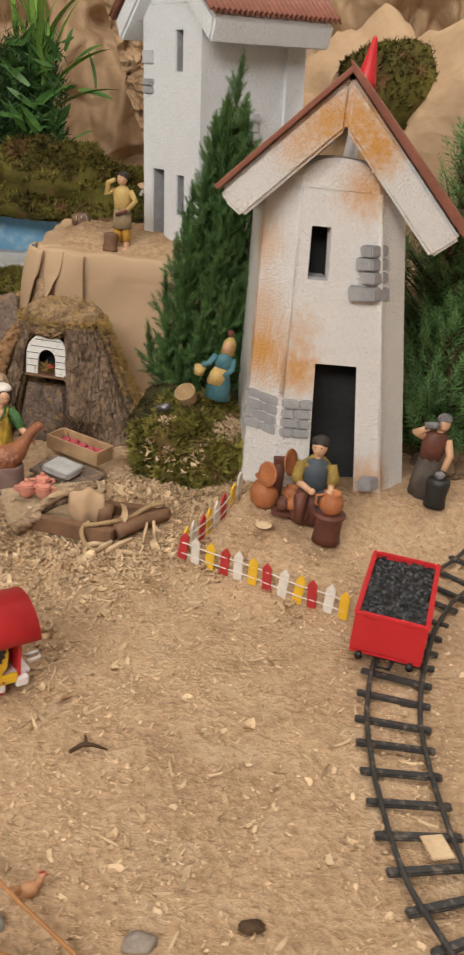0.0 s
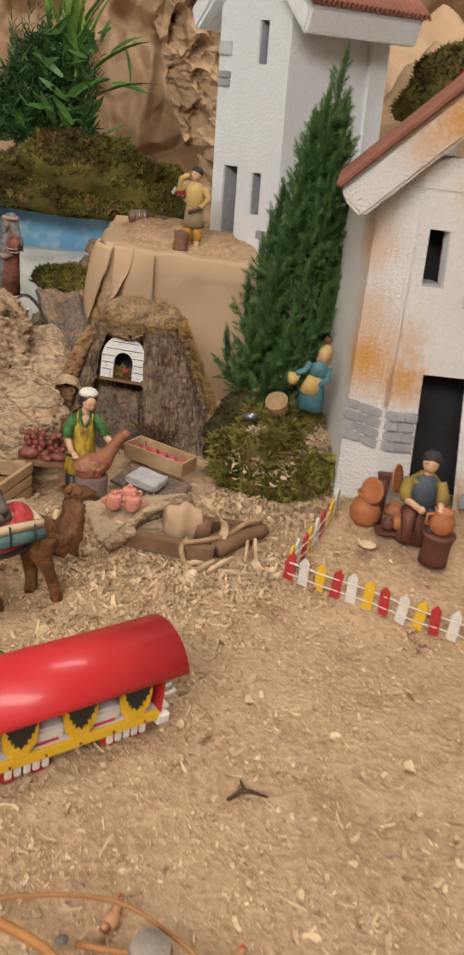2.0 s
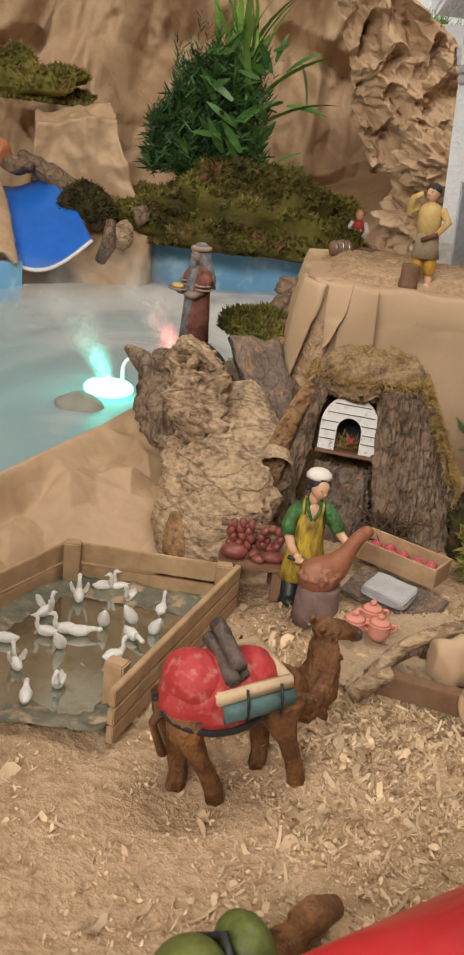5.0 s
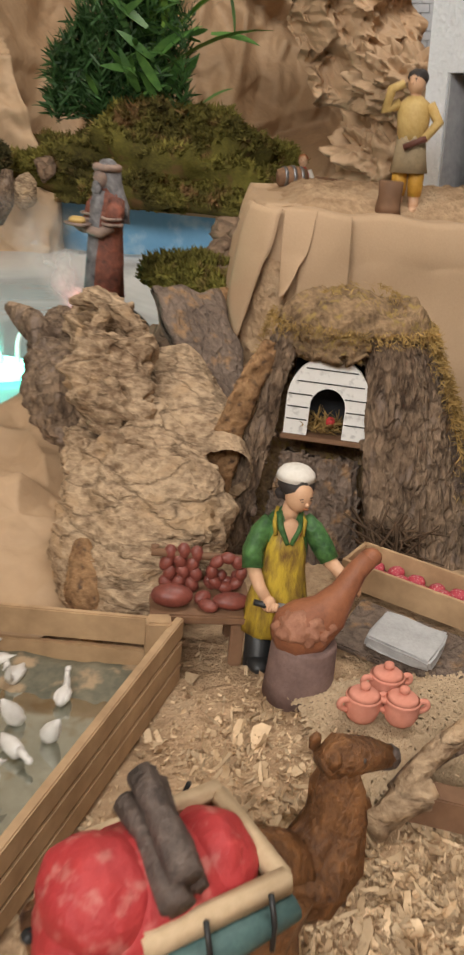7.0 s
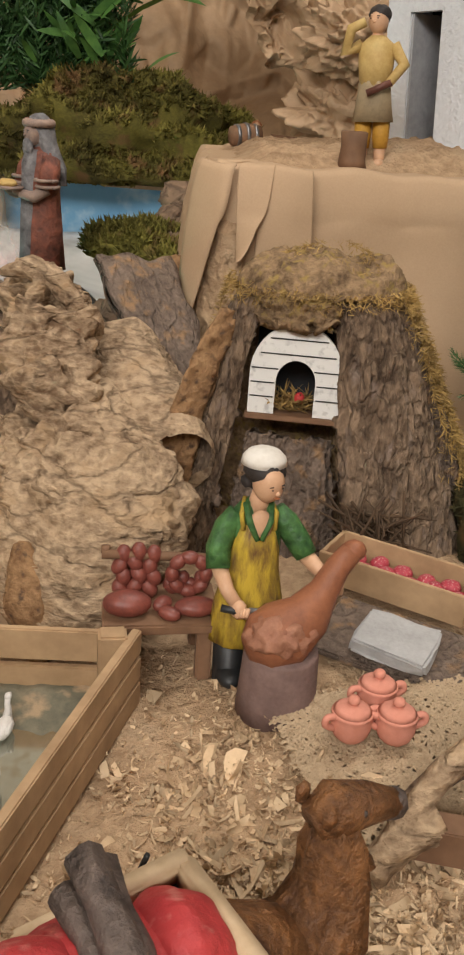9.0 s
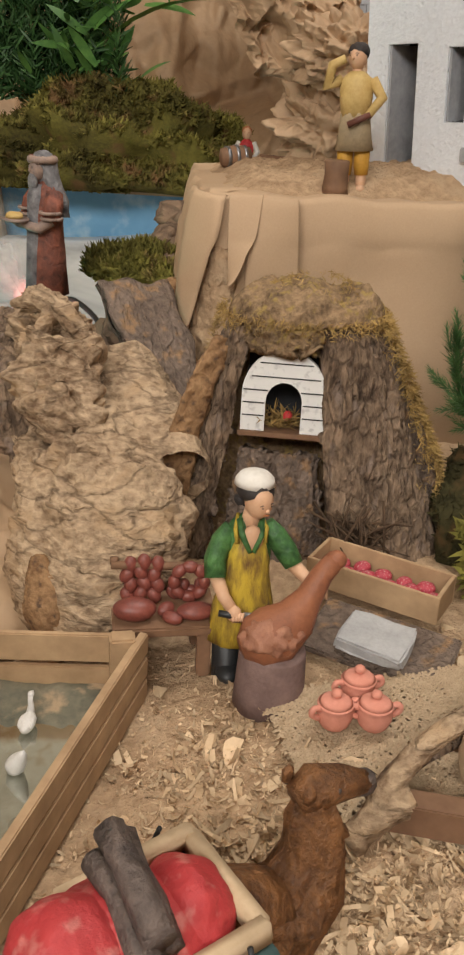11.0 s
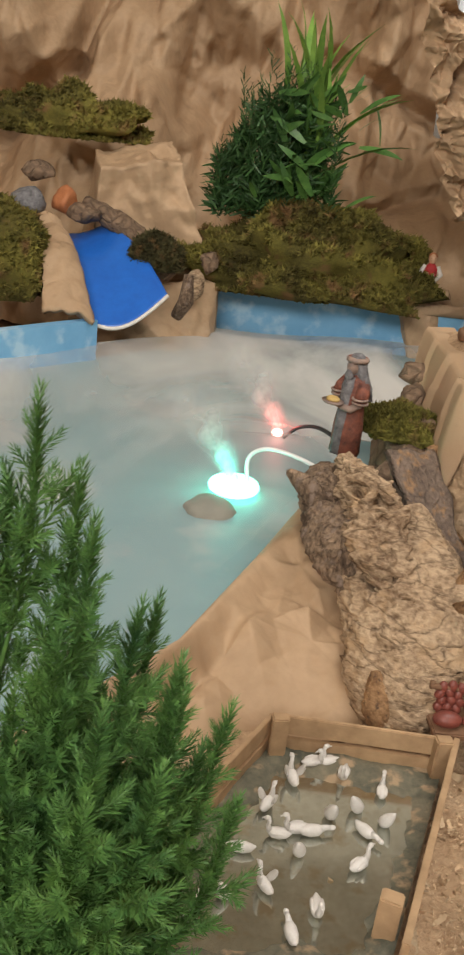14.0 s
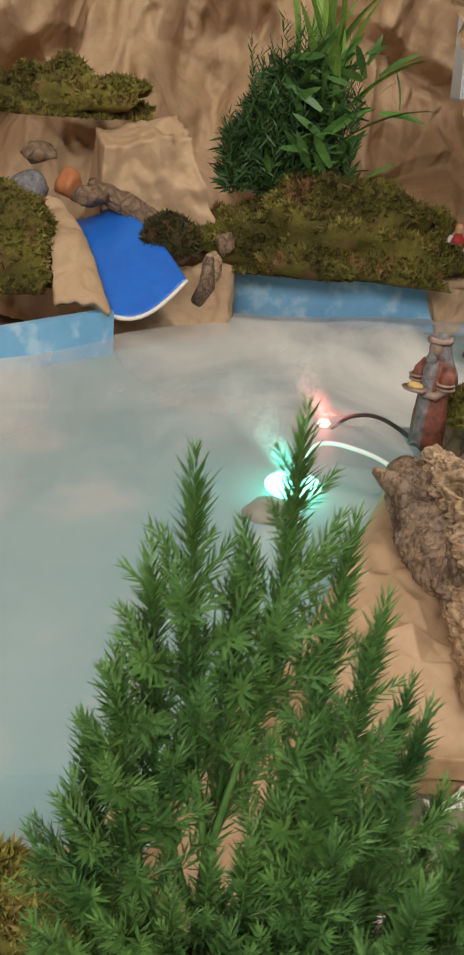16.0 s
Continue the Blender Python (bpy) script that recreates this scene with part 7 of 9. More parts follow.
cork("cork_curl", [(-0.289, 1.326, 0.076), (-0.304, 1.38, 0.096), (-0.326, 1.44, 0.112)], [0.024, 0.031, 0.030], 3, amp=0.24, label="curled piece of cork bark with an open dark end", seg=90, rows=110, open_end=True, gnarl=0.35, plates=90)


def bark_slab(name, c, d, across, size, seed, m, label):
    """A flat broken slab of bark: a rough board with chipped edges, its length along d."""
    bm = bmesh.new()
    box(bm, size, None)
    bmesh.ops.subdivide_edges(bm, edges=list(bm.edges), cuts=14, use_grid_fill=True)
    for v in bm.verts:
        q = v.co * 1.0 + Vector((seed, 0, 0))
        e = max(abs(v.co.x) / size[0], abs(v.co.z) / size[2]) * 2
        v.co.x += 0.010 * noise.noise(Vector((0, v.co.z * 28, seed))) * smoothstep(0.5, 1, abs(v.co.x) * 2 / size[0])
        v.co.z += 0.012 * noise.noise(Vector((v.co.x * 40, 0, seed + 4))) * smoothstep(0.6, 1, abs(v.co.z) * 2 / size[2])
        v.co.y += 0.0030 * crumple(q, 14) + 0.0016 * bumpy(Vector((q.x * 3, q.y, q.z)), 45, 4) - 0.002 * smoothstep(0.8, 1.0, e) * (1 if v.co.y > 0 else -1)
    z = Vector(d).normalized()
    x = Vector(across)
    x = (x - z * x.dot(z)).normalized()
    y = z.cross(x)
    M = Matrix((x, y, z)).transposed().to_4x4()
    M.translation = c
    ob = part(name, bm, m, smooth=True)
    ob.matrix_world = M
    return tagged(ob, label, "bark slab")


bark_slab("bark_slab", (-0.293, 1.462, 0.118), (-0.045, 0.105, 0.115), (0.93, 0.30, -0.15), (0.062, 0.012, 0.150), 3, M_BARK_GREY, "dark flat slab of bark leaning behind the cork log")
bark_slab("bark_slab", (-0.262, 1.520, 0.120), (-0.02, 0.07, 0.12), (0.90, 0.35, 0.0), (0.045, 0.012, 0.100), 5, M_TORN, "reddish broken piece of bark beside the ledge")
cork("bark_chunk", [(-0.412, 1.415, 0.138), (-0.430, 1.428, 0.150), (-0.452, 1.440, 0.162)], [0.012, 0.014, 0.006], 5, M_BARK, wide=0.7, amp=0.4, label="broken chunk of bark at the pool's edge", seg=24, rows=24)
cork("bark_end", [(-0.362, 1.226, 0.0), (-0.368, 1.238, 0.030), (-0.374, 1.250, 0.062)], [0.008, 0.011, 0.006], 6, M_TORN, amp=0.6, label="splintered orange end of the cork bark", seg=50, rows=60, plates=160)
cork("bark_end", [(-0.322, 1.240, 0.044), (-0.308, 1.256, 0.054), (-0.296, 1.276, 0.052)], [0.007, 0.013, 0.008], 9, M_TORN, amp=0.8, label="torn orange patch in the cork bark by the table", seg=50, rows=50, plates=160)
for c, r, s in (((-0.268, 1.745, 0.195), (0.022, 0.02, 0.018), 1), ((-0.278, 1.685, 0.178), (0.026, 0.022, 0.022), 2), ((-0.274, 1.605, 0.166), (0.026, 0.022, 0.018), 3), ((-0.298, 1.575, 0.150), (0.026, 0.022, 0.020), 4),
                ((-0.29, 1.64, 0.155), (0.018, 0.016, 0.015), 5), ((-0.32, 1.57, 0.06), (0.055, 0.045, 0.085), 6), ((-0.275, 1.575, 0.07), (0.045, 0.05, 0.09), 8), ((-0.275, 1.69, 0.08), (0.05, 0.09, 0.10), 9)):
    paper_rock("brown_rock", c, r, s + 20, 5, 0.3, M_ROCK, "small rough brown rock beside the ledge", sub=3)


# ---- the duck pen ----
def plank(a, b, h, t, name="plank", over=0.0):
    """A board from a to b, standing on edge: h high, t thick."""
    a, b = Vector(a), Vector(b)
    d = b - a
    bm = bmesh.new()
    box(bm, (d.length + over, t, h), None, 0.0007)
    m = Matrix.Translation((a + b) / 2) @ d.to_track_quat("X", "Z").to_matrix().to_4x4()
    bmesh.ops.transform(bm, matrix=m, verts=bm.verts)
    return bm


M_MIRROR = mk("dusty_mirror", (0.62, 0.63, 0.56), (0.44, 0.45, 0.39), 30, 0.11, 0.0, spec=0.5, metal=0.95, c3=(0.46, 0.42, 0.32))


def pen():
    th = thing("animal_pen", Matrix(), "low pen of pale wooden planks with corner posts", "wooden pen")
    BR, BL, NR, NL = Vector((-0.318, 1.192, 0)), Vector((-0.462, 1.205, 0)), Vector((-0.398, 0.992, 0)), Vector((-0.588, 0.99, 0))
    up = Vector((0, 0, 1))
    for z in (0.0125, 0.0335):
        part("plank", plank(BL + up * z, BR + up * z, 0.0175, 0.004), M_WOOD, th)
        part("plank", plank(BL + up * z, NL + up * z, 0.0175, 0.004), M_WOOD, th)
    for z in (0.008, 0.0225, 0.0375):
        part("plank", plank(BR + up * z + Vector((0.006, 0, 0)), NR + up * z + Vector((0.006, 0, 0)), 0.0128, 0.005), M_WOOD, th)
    for p, s, h in ((BR + Vector((-0.006, -0.006, 0)), 0.014, 0.05), (BL + Vector((0.006, -0.008, 0)), 0.014, 0.05), (NR + Vector((0.0045, 0.036, 0)), 0.015, 0.047)):
        bm = bmesh.new()
        box(bm, (s, s * 0.8, h), pose(p.x, p.y, h / 2 - 0.004, 0, 0, -21 if h < 0.05 else 4), 0.0012)
        part("post", bm, M_WOOD, th)

    def at(u, v):
        lo, hi = NL.lerp(NR, u), BL.lerp(BR, u)
        p = lo.lerp(hi, v)
        rim = max(abs(2 * u - 1.06), abs(2 * v - 0.96))
        p.z = 0.0030 + 0.0035 * noise.noise(p * 34) + 0.0015 * noise.noise(p * 110) + 0.0085 * smoothstep(0.55, 1.0, rim)
        return p
    tagged(part("pen_floor", sheet(110, 110, at), M_POOLFLOOR, smooth=True), "sandy mossy floor of the pen", "pen floor", kind="structure")

    # the mirror laid as a pond; sand and moss lie over its rim
    bm = bmesh.new()
    rim = [NL.lerp(BL, 0.04) + Vector((0.010, 0, 0)), NR.lerp(BR, 0.04) - Vector((0.008, 0, 0)), NR.lerp(BR, 0.97) - Vector((0.010, 0, 0)), NL.lerp(BL, 0.97) + Vector((0.010, 0, 0))]
    lo, hi = [bm.verts.new((p.x, p.y, 0.0035)) for p in rim], [bm.verts.new((p.x, p.y, 0.0062)) for p in rim]
    bm.faces.new(lo[::-1]), bm.faces.new(hi)
    for i in range(4):
        bm.faces.new((lo[i], lo[(i + 1) % 4], hi[(i + 1) % 4], hi[i]))
    tagged(part("pond_mirror", bm, M_MIRROR), "dull dusty mirror laid in the pen as a pond", "mirror")


pen()


def ducks():
    rng = random.Random(6)
    spots = [(-0.444, 1.169, 0, 100), (-0.424, 1.189, 1, 20), (-0.414, 1.190, 1, 200), (-0.402, 1.177, 1, 250), (-0.373, 1.162, 1, 80), (-0.465, 1.138, 0, 60), (-0.417, 1.130, 2, 100),
             (-0.397, 1.140, 2, 30), (-0.375, 1.127, 2, 140), (-0.446, 1.114, 1, 190), (-0.460, 1.108, 1, 170), (-0.432, 1.113, 3, 10), (-0.392, 1.116, 3, 310), (-0.445, 1.091, 2, 60),
             (-0.401, 1.085, 1, 40), (-0.436, 1.043, 1, 270), (-0.471, 1.061, 0, 120), (-0.487, 1.092, 3, 175), (-0.520, 1.030, 1, 60), (-0.500, 1.050, 2, 20), (-0.455, 1.024, 3, 100), (-0.545, 1.010, 1, 10)]
    first = {}
    for x, y, kind, rz in spots:
        m = pose(x, y, 0.0062, 0, 0, rz) @ Matrix.Scale(rng.uniform(0.86, 1.0), 4)
        if kind in first:
            copy_thing(first[kind], m)
            continue

        def build(bm, ix, kind=kind):
            if kind == 2:
                # head under water, tail up
                tube(bm, [(0.004, 0, 0.000), (0.002, 0, 0.005), (-0.001, 0, 0.010), (-0.004, 0, 0.0155), (-0.006, 0, 0.0195)], [0.0035, 0.0058, 0.0052, 0.0030, 0.0006], 14, jit=0.12)
                ball(bm, (0.005, 0, 0.0025), (0.0035, 0.0030, 0.0028), 0, 2)
                return
            tube(bm, [(-0.0125, 0, 0.0068), (-0.0085, 0, 0.0050), (-0.003, 0, 0.0046), (0.003, 0, 0.0048), (0.0070, 0, 0.0062)], [0.0008, 0.0034, 0.0048, 0.0046, 0.0022], 14, jit=0.12)
            if kind == 3:
                tube(bm, [(0.005, 0, 0.006), (0.010, 0, 0.0068), (0.0135, 0, 0.0062)], [0.0028, 0.0020, 0.0018], 10)
                ball(bm, (0.0145, 0, 0.0062), (0.0028, 0.0021, 0.0021), 0, 2)
                return
            tube(bm, [(0.0055, 0, 0.006), (0.0078, 0, 0.0105), (0.0068, 0, 0.0150), (0.0078, 0, 0.0180)], [0.0030, 0.0021, 0.0017, 0.0017], 10)
            ball(bm, (0.0088, 0, 0.0185), (0.0027, 0.0021, 0.0021), 0, 2)
            tube(bm, [(0.0105, 0, 0.0182), (0.0135, 0, 0.0174)], [0.0011, 0.0007], 6, flat=0.6)
            if kind == 0:
                for q in (-1, 1):
                    tube(bm, [(0.001, q * 0.0035, 0.0065), (-0.001, q * 0.0062, 0.0110), (-0.0035, q * 0.0075, 0.0165), (-0.006, q * 0.0072, 0.0200)], [0.0026, 0.0036, 0.0028, 0.0007], 10, flat=0.45)
            else:
                for q in (-1, 1):
                    ball(bm, (-0.0025, q * 0.0038, 0.0058), (0.0062, 0.0016, 0.0028), 0, 2)
        label = ("white glazed duck figurine with raised wings on the pond", "white glazed duck figurine with a raised neck on the pond",
                 "white glazed duck figurine diving with its tail up", "white glazed duck figurine with an outstretched neck on the pond")[kind]
        first[kind] = figure("duck_figurine", m, [M_DUCK], build, label, "duck figurine", "ducks in the pen")


ducks()


# ---- toy trains, track, fence ----
def carriage():
    th = thing("toy_carriage", pose(-0.2450, 0.769, 0.0035, 0, 0, 31.0), "toy train carriage with red arched roof and yellow-white body", "toy train")
    L, W = 0.150, 0.052
    bm = bmesh.new()
    box(bm, (L, W - 0.006, 0.005), pose(0, 0, 0.020), 0.001)
    part("floor_panel", bm, M_WHITE, th, "white plastic floor")
    for s in (-1, 1):
        bm = bmesh.new()
        box(bm, (L - 0.016, 0.004, 0.009), pose(0, s * (W / 2 - 0.001), 0.0195), 0.001)
        part("side_rail", bm, M_YELLOW, th, "yellow side rail")
        for x in (-0.054, -0.027, 0, 0.027, 0.054):
            bm = bmesh.new()
            tube(bm, [(x, s * (W / 2 + 0.0005), 0.0185), (x, s * (W / 2 + 0.0018), 0.0185)], 0.0012, 8)
            part("rivet", bm, M_TERRA, th)
        for x in (-0.046, 0.0, 0.046):
            o = [(x - 0.012, 0.031), (x - 0.0135, 0.044), (x - 0.009, 0.064), (x + 0.009, 0.064), (x + 0.0135, 0.044), (x + 0.012, 0.031), (x + 0.007, 0.0245), (x - 0.007, 0.0245)]
            bm = bmesh.new()
            prism(bm, o, s * (W / 2 - 0.001), s * (W / 2 - 0.004))
            back = part("seat_panel", bm, M_YELLOW, th, "yellow hexagonal side panel")
            bm = bmesh.new()
            half = [(0.0018, 0.0095), (0.0014, 0.0070), (0.0050, 0.0088), (0.0098, 0.0100), (0.0112, 0.0062), (0.0090, 0.0042), (0.0100, 0.0012), (0.0070, -0.0004), (0.0074, -0.0040), (0.0042, -0.0036), (0.0048, -0.0080), (0.0022, -0.0072)]
            wings = [(0, 0.0115), *half, (0, -0.0112), *[(-p, q) for p, q in half[::-1]]]
            prism(bm, [(x + p, 0.0415 + q) for p, q in wings], s * (W / 2 - 0.0006), s * (W / 2 + 0.0006))
            part("dark_emblem", bm, M_BLACK, back, "dark brown moulded emblem")
            bm = bmesh.new()
            box(bm, (0.015, 0.003, 0.009), pose(x, s * (W / 2 - 0.001), 0.0275), 0.0008)
            part("bracket", bm, M_YELLOW, th)
        for x in (-0.023, 0.023):
            bm = bmesh.new()
            box(bm, (0.018, 0.0025, 0.003), pose(x, s * (W / 2 - 0.007), 0.0236))
            part("red_slot", bm, M_RED, th)
    for x in (-0.023, 0.023):
        bm = bmesh.new()
        box(bm, (0.028, W - 0.012, 0.012), pose(x, 0, 0.0285), 0.002)
        part("bench", bm, M_WHITE, th, "white moulded bench")
    bm = bmesh.new()
    box(bm, (L - 0.016, 0.004, 0.026), pose(0, 0.002, 0.036), 0.001)
    part("partition", bm, M_WHITE, th, "white plastic partition between the benches")
    for s in (-1, 1):
        bm = bmesh.new()
        prism(bm, [(-0.024, 0.012), (0.024, 0.012), (0.026, 0.062), (0.015, 0.071), (-0.015, 0.071), (-0.026, 0.062)], -0.0015, 0.0015, m=pose(s * (L / 2 - 0.006), 0, 0, 0, 0, 90))
        part("end_panel", bm, M_RED, th, "red plastic end wall")
        bm = bmesh.new()
        box(bm, (0.012, W - 0.012, 0.004), pose(s * (L / 2 + 0.000), 0, 0.018), 0.001)
        for k in (-1, 1):
            box(bm, (0.011, 0.006, 0.009), pose(s * (L / 2 - 0.004), k * (W / 2 - 0.001), 0.0145), 0.001)
        part("platform", bm, M_WHITE, th)
        bm = bmesh.new()
        tube(bm, [(s * (L / 2 + 0.010), -0.004, 0.015), (s * (L / 2 + 0.022), -0.004, 0.016), (s * (L / 2 + 0.024), 0.004, 0.016), (s * (L / 2 + 0.012), 0.005, 0.015)], 0.002, 8)
        part("coupling", bm, M_WHITE, th)
    n = 20
    bm = bmesh.new()
    arc = [(0.0365 * math.sin(radians(-74 + 148 * i / n)), 0.0420 + 0.0415 * math.cos(radians(-68 + 136 * i / n))) for i in range(n + 1)]
    inner = [(x * 0.95, z - 0.0018) for x, z in arc]
    prism(bm, arc + inner[::-1], -L / 2 - 0.009, L / 2 + 0.009, m=pose(0, 0, 0, 0, 0, 90))
    for f in bm.faces:
        f.smooth = len(f.verts) == 4
    part("roof", bm, M_RED, th, "glossy red arched roof")
    for x in (-0.04, 0.04):
        bm = bmesh.new()
        box(bm, (0.036, W - 0.012, 0.006), pose(x, 0, 0.0145), 0.001)
        bogie = part("bogie", bm, M_WHITE, th, "white plastic bogie")
        for dx in (-0.011, 0.011):
            for s in (-1, 1):
                bm = bmesh.new()
                lathe(bm, [(0.0085, -0.002), (0.0085, 0.001), (0.0065, 0.002), (0.003, 0.0025)], seg=18, m=pose(x + dx, s * 0.021, 0.0085, -90 * s, 0, 0))
                part("wheel", bm, M_RED, bogie, "red plastic wheel", smooth=False)
        for s in (-1, 1):
            bm = bmesh.new()
            for dx in (-0.014, -0.007, 0, 0.007, 0.014):
                box(bm, (0.005, 0.003, 0.009), pose(x + dx, s * 0.0245, 0.0115), 0.0006)
            part("bogie_frame", bm, M_WHITE, bogie)


carriage()


def track():
    left = [(0.45, 1.150), (0.35, 1.105), (0.283, 1.050), (0.230, 0.998), (0.190, 0.940), (0.162, 0.880), (0.141, 0.826), (0.127, 0.778), (0.119, 0.735), (0.1145, 0.690), (0.1125, 0.645), (0.113, 0.606), (0.118, 0.575), (0.130, 0.535), (0.155, 0.48)]
    line = bez([(x, y, 0) for x, y in left], 8)
    th = thing("toy_railway_track", Matrix(), "curved black plastic toy railway track with sleepers", "toy track")
    G = 0.0465
    side, rails = [], ([], [])
    for i, p in enumerate(line):
        d = (line[min(i + 1, len(line) - 1)] - line[max(i - 1, 0)]).normalized()
        n = Vector((-d.y, d.x, 0))
        if n.x < 0:
            n = -n
        side.append((p, n, d))
        for r, off in zip(rails, (0, G)):
            q = p + n * off
            q.z = ground_z(p.x, p.y) + 0.0085
            r.append(q)
    for r in rails:
        bm = bmesh.new()
        tube(bm, r, 0.0024, 8, flat=1.0)
        part("rail", bm, M_TRACK, th, smooth=True)
    acc, last = 0.0, None
    for p, n, d in side:
        if last is not None:
            acc += (p - last).length
        last = p
        if acc > 0.031 or p is side[2][0]:
            acc = 0
            c = p + n * (G / 2)
            bm = bmesh.new()
            box(bm, (G + 0.020, 0.0075, 0.004), Matrix.Translation((c.x, c.y, ground_z(p.x, p.y) + 0.0042)) @ Matrix.Rotation(math.atan2(n.y, n.x), 4, "Z"), 0.001)
            part("sleeper", bm, M_TRACK, th)
    bm = bmesh.new()
    box(bm, (0.018, 0.022, 0.002), pose(0.146, 0.623, 0.008, 0, 3, 10), 0.0005)
    tagged(part("wood_chip", bm, M_SHAVE), "flat pale chip of wood lying on the track", "wood chip")


track()


def coal_wagon():
    th = thing("toy_coal_wagon", pose(0.1785, 0.9025, 0.004, 0, 0, -20.5), "open red plastic toy wagon loaded with black coal", "toy train")
    W, L, H = 0.066, 0.128, 0.040
    for nm, size, at in (("side_wall", (0.0025, L, H), (-W / 2, 0, 0)), ("side_wall", (0.0025, L, H), (W / 2, 0, 0)), ("end_wall", (W - 0.0025, 0.0025, H), (0, -L / 2 + 0.00125, 0)), ("end_wall", (W - 0.0025, 0.0025, H), (0, L / 2 - 0.00125, 0))):
        bm = bmesh.new()
        box(bm, size, pose(at[0], at[1], 0.034), 0.0006)
        part(nm, bm, M_RED, th)
    bm = bmesh.new()
    for s in (-1, 1):
        box(bm, (0.005, L + 0.005, 0.003), pose(s * W / 2, 0, 0.0545), 0.001)
        box(bm, (W - 0.005, 0.005, 0.003), pose(0, s * (L / 2 - 0.0005), 0.0545), 0.001)
    part("rim", bm, M_RED, th)
    bm = bmesh.new()
    box(bm, (W + 0.002, L + 0.002, 0.004), pose(0, 0, 0.0135), 0.001)
    part("chassis", bm, M_RED, th)
    for x in (-0.02, 0.02):
        bm = bmesh.new()
        box(bm, (0.014, 0.0015, 0.0025), pose(x, -L / 2 - 0.0012, 0.0500), 0.0003)
        part("rim_catch", bm, M_RED, th)
    for y in (-0.042, 0.042):
        for s in (-1, 1):
            bm = bmesh.new()
            lathe(bm, [(0.0095, -0.002), (0.0095, 0.001), (0.007, 0.0025)], seg=18, m=pose(s * 0.0235, y, 0.0085, 0, 90 * s, 0))
            part("wheel", bm, M_BLACK, th)
    bm = bmesh.new()
    tube(bm, [(-0.006, -L / 2, 0.010), (-0.004, -L / 2 - 0.012, 0.009), (0.006, -L / 2 - 0.012, 0.009), (0.008, -L / 2, 0.010)], 0.002, 8)
    part("coupling", bm, M_BLACK, th)
    for s in (-1, 1):
        bm = bmesh.new()
        tube(bm, [(s * 0.024, -L / 2, 0.0115), (s * 0.024, -L / 2 - 0.006, 0.0115)], [0.003, 0.004], 10)
        part("buffer", bm, M_BLACK, th)
    rng = random.Random(9)
    bm = bmesh.new()
    box(bm, (W - 0.004, L - 0.004, 0.028), pose(0, 0, 0.034))
    part("coal_bed", bm, M_COAL, th)
    tv = np.array([(-0.5, -0.3, 0), (0.5, -0.35, 0.1), (0.45, 0.3, 0), (-0.45, 0.35, 0.1), (-0.1, 0.0, 0.5), (0.2, 0.05, 0.45)])
    tf = np.array([(0, 1, 5), (0, 5, 4), (1, 2, 5), (2, 3, 4), (2, 4, 5), (3, 0, 4)])
    mats = [mat4((rng.uniform(-0.029, 0.029), rng.uniform(-0.059, 0.059), 0.047 + rng.uniform(0, 0.004)), (rng.uniform(-1, 1), rng.uniform(-1, 1), 1.3), rng.uniform(0, 6), rng.uniform(0.003, 0.009)) for _ in range(1500)]
    V, F = scatter(tv, tf, mats)
    tagged(from_arrays("coal", V, F, M_COAL, th), kind="stuff")


coal_wagon()


def picket_fence():
    th = thing("picket_fence", Matrix(), "tiny fence of red, white and yellow pickets tied with cord", "picket fence")
    cols = {"r": M_REDPAINT, "w": M_CAP, "y": M_YELLOW}
    o = [(-0.0052, 0), (0.0052, 0), (0.0052, 0.028), (0, 0.0345), (-0.0052, 0.028)]
    meshes = {}
    runs = [((-0.030, 1.038), (0.137, 0.938), "rwyrwyrwyrwy"), ((-0.0245, 1.052), (0.040, 1.152), "ywrywryw")]
    rng = random.Random(1)
    for a, b, seq in runs:
        a, b = Vector((*a, 0)), Vector((*b, 0))
        d = b - a
        ang = math.atan2(d.y, d.x)
        if seq[0] == "y" and len(seq) == 8:
            ang += radians(0)
        cords = ([], [])
        for i, k in enumerate(seq):
            p = a.lerp(b, i / (len(seq) - 1))
            z = ground_z(p.x, p.y) - 0.001
            if k not in meshes:
                bm = bmesh.new()
                prism(bm, o, -0.0012, 0.0012)
                bmesh.ops.bevel(bm, geom=list(bm.edges), offset=0.0003, segments=1, affect="EDGES")
                meshes[k] = part("picket", bm, cols[k], th)
                ob = meshes[k]
            else:
                ob = new("picket", meshes[k].data)
                ob.parent = th
            ob.matrix_world = Matrix.Translation((p.x, p.y, z)) @ Matrix.Rotation(ang, 4, "Z") @ pose(0, 0, 0, rng.uniform(-4, 4), rng.uniform(-4, 4), 0)
            nrm = Vector((math.sin(ang), -math.cos(ang), 0)) * 0.0018
            for c, h in zip(cords, (0.010, 0.023)):
                c += [p + nrm + Vector((0, 0, z + h)), p + d.normalized() * 0.007 + Vector((0, 0, z + h - 0.001))]
        for c in cords:
            bm = bmesh.new()
            tube(bm, c[:-1], 0.0008, 6)
            part("cord", bm, M_CAP, th, "thin white cord")


picket_fence()


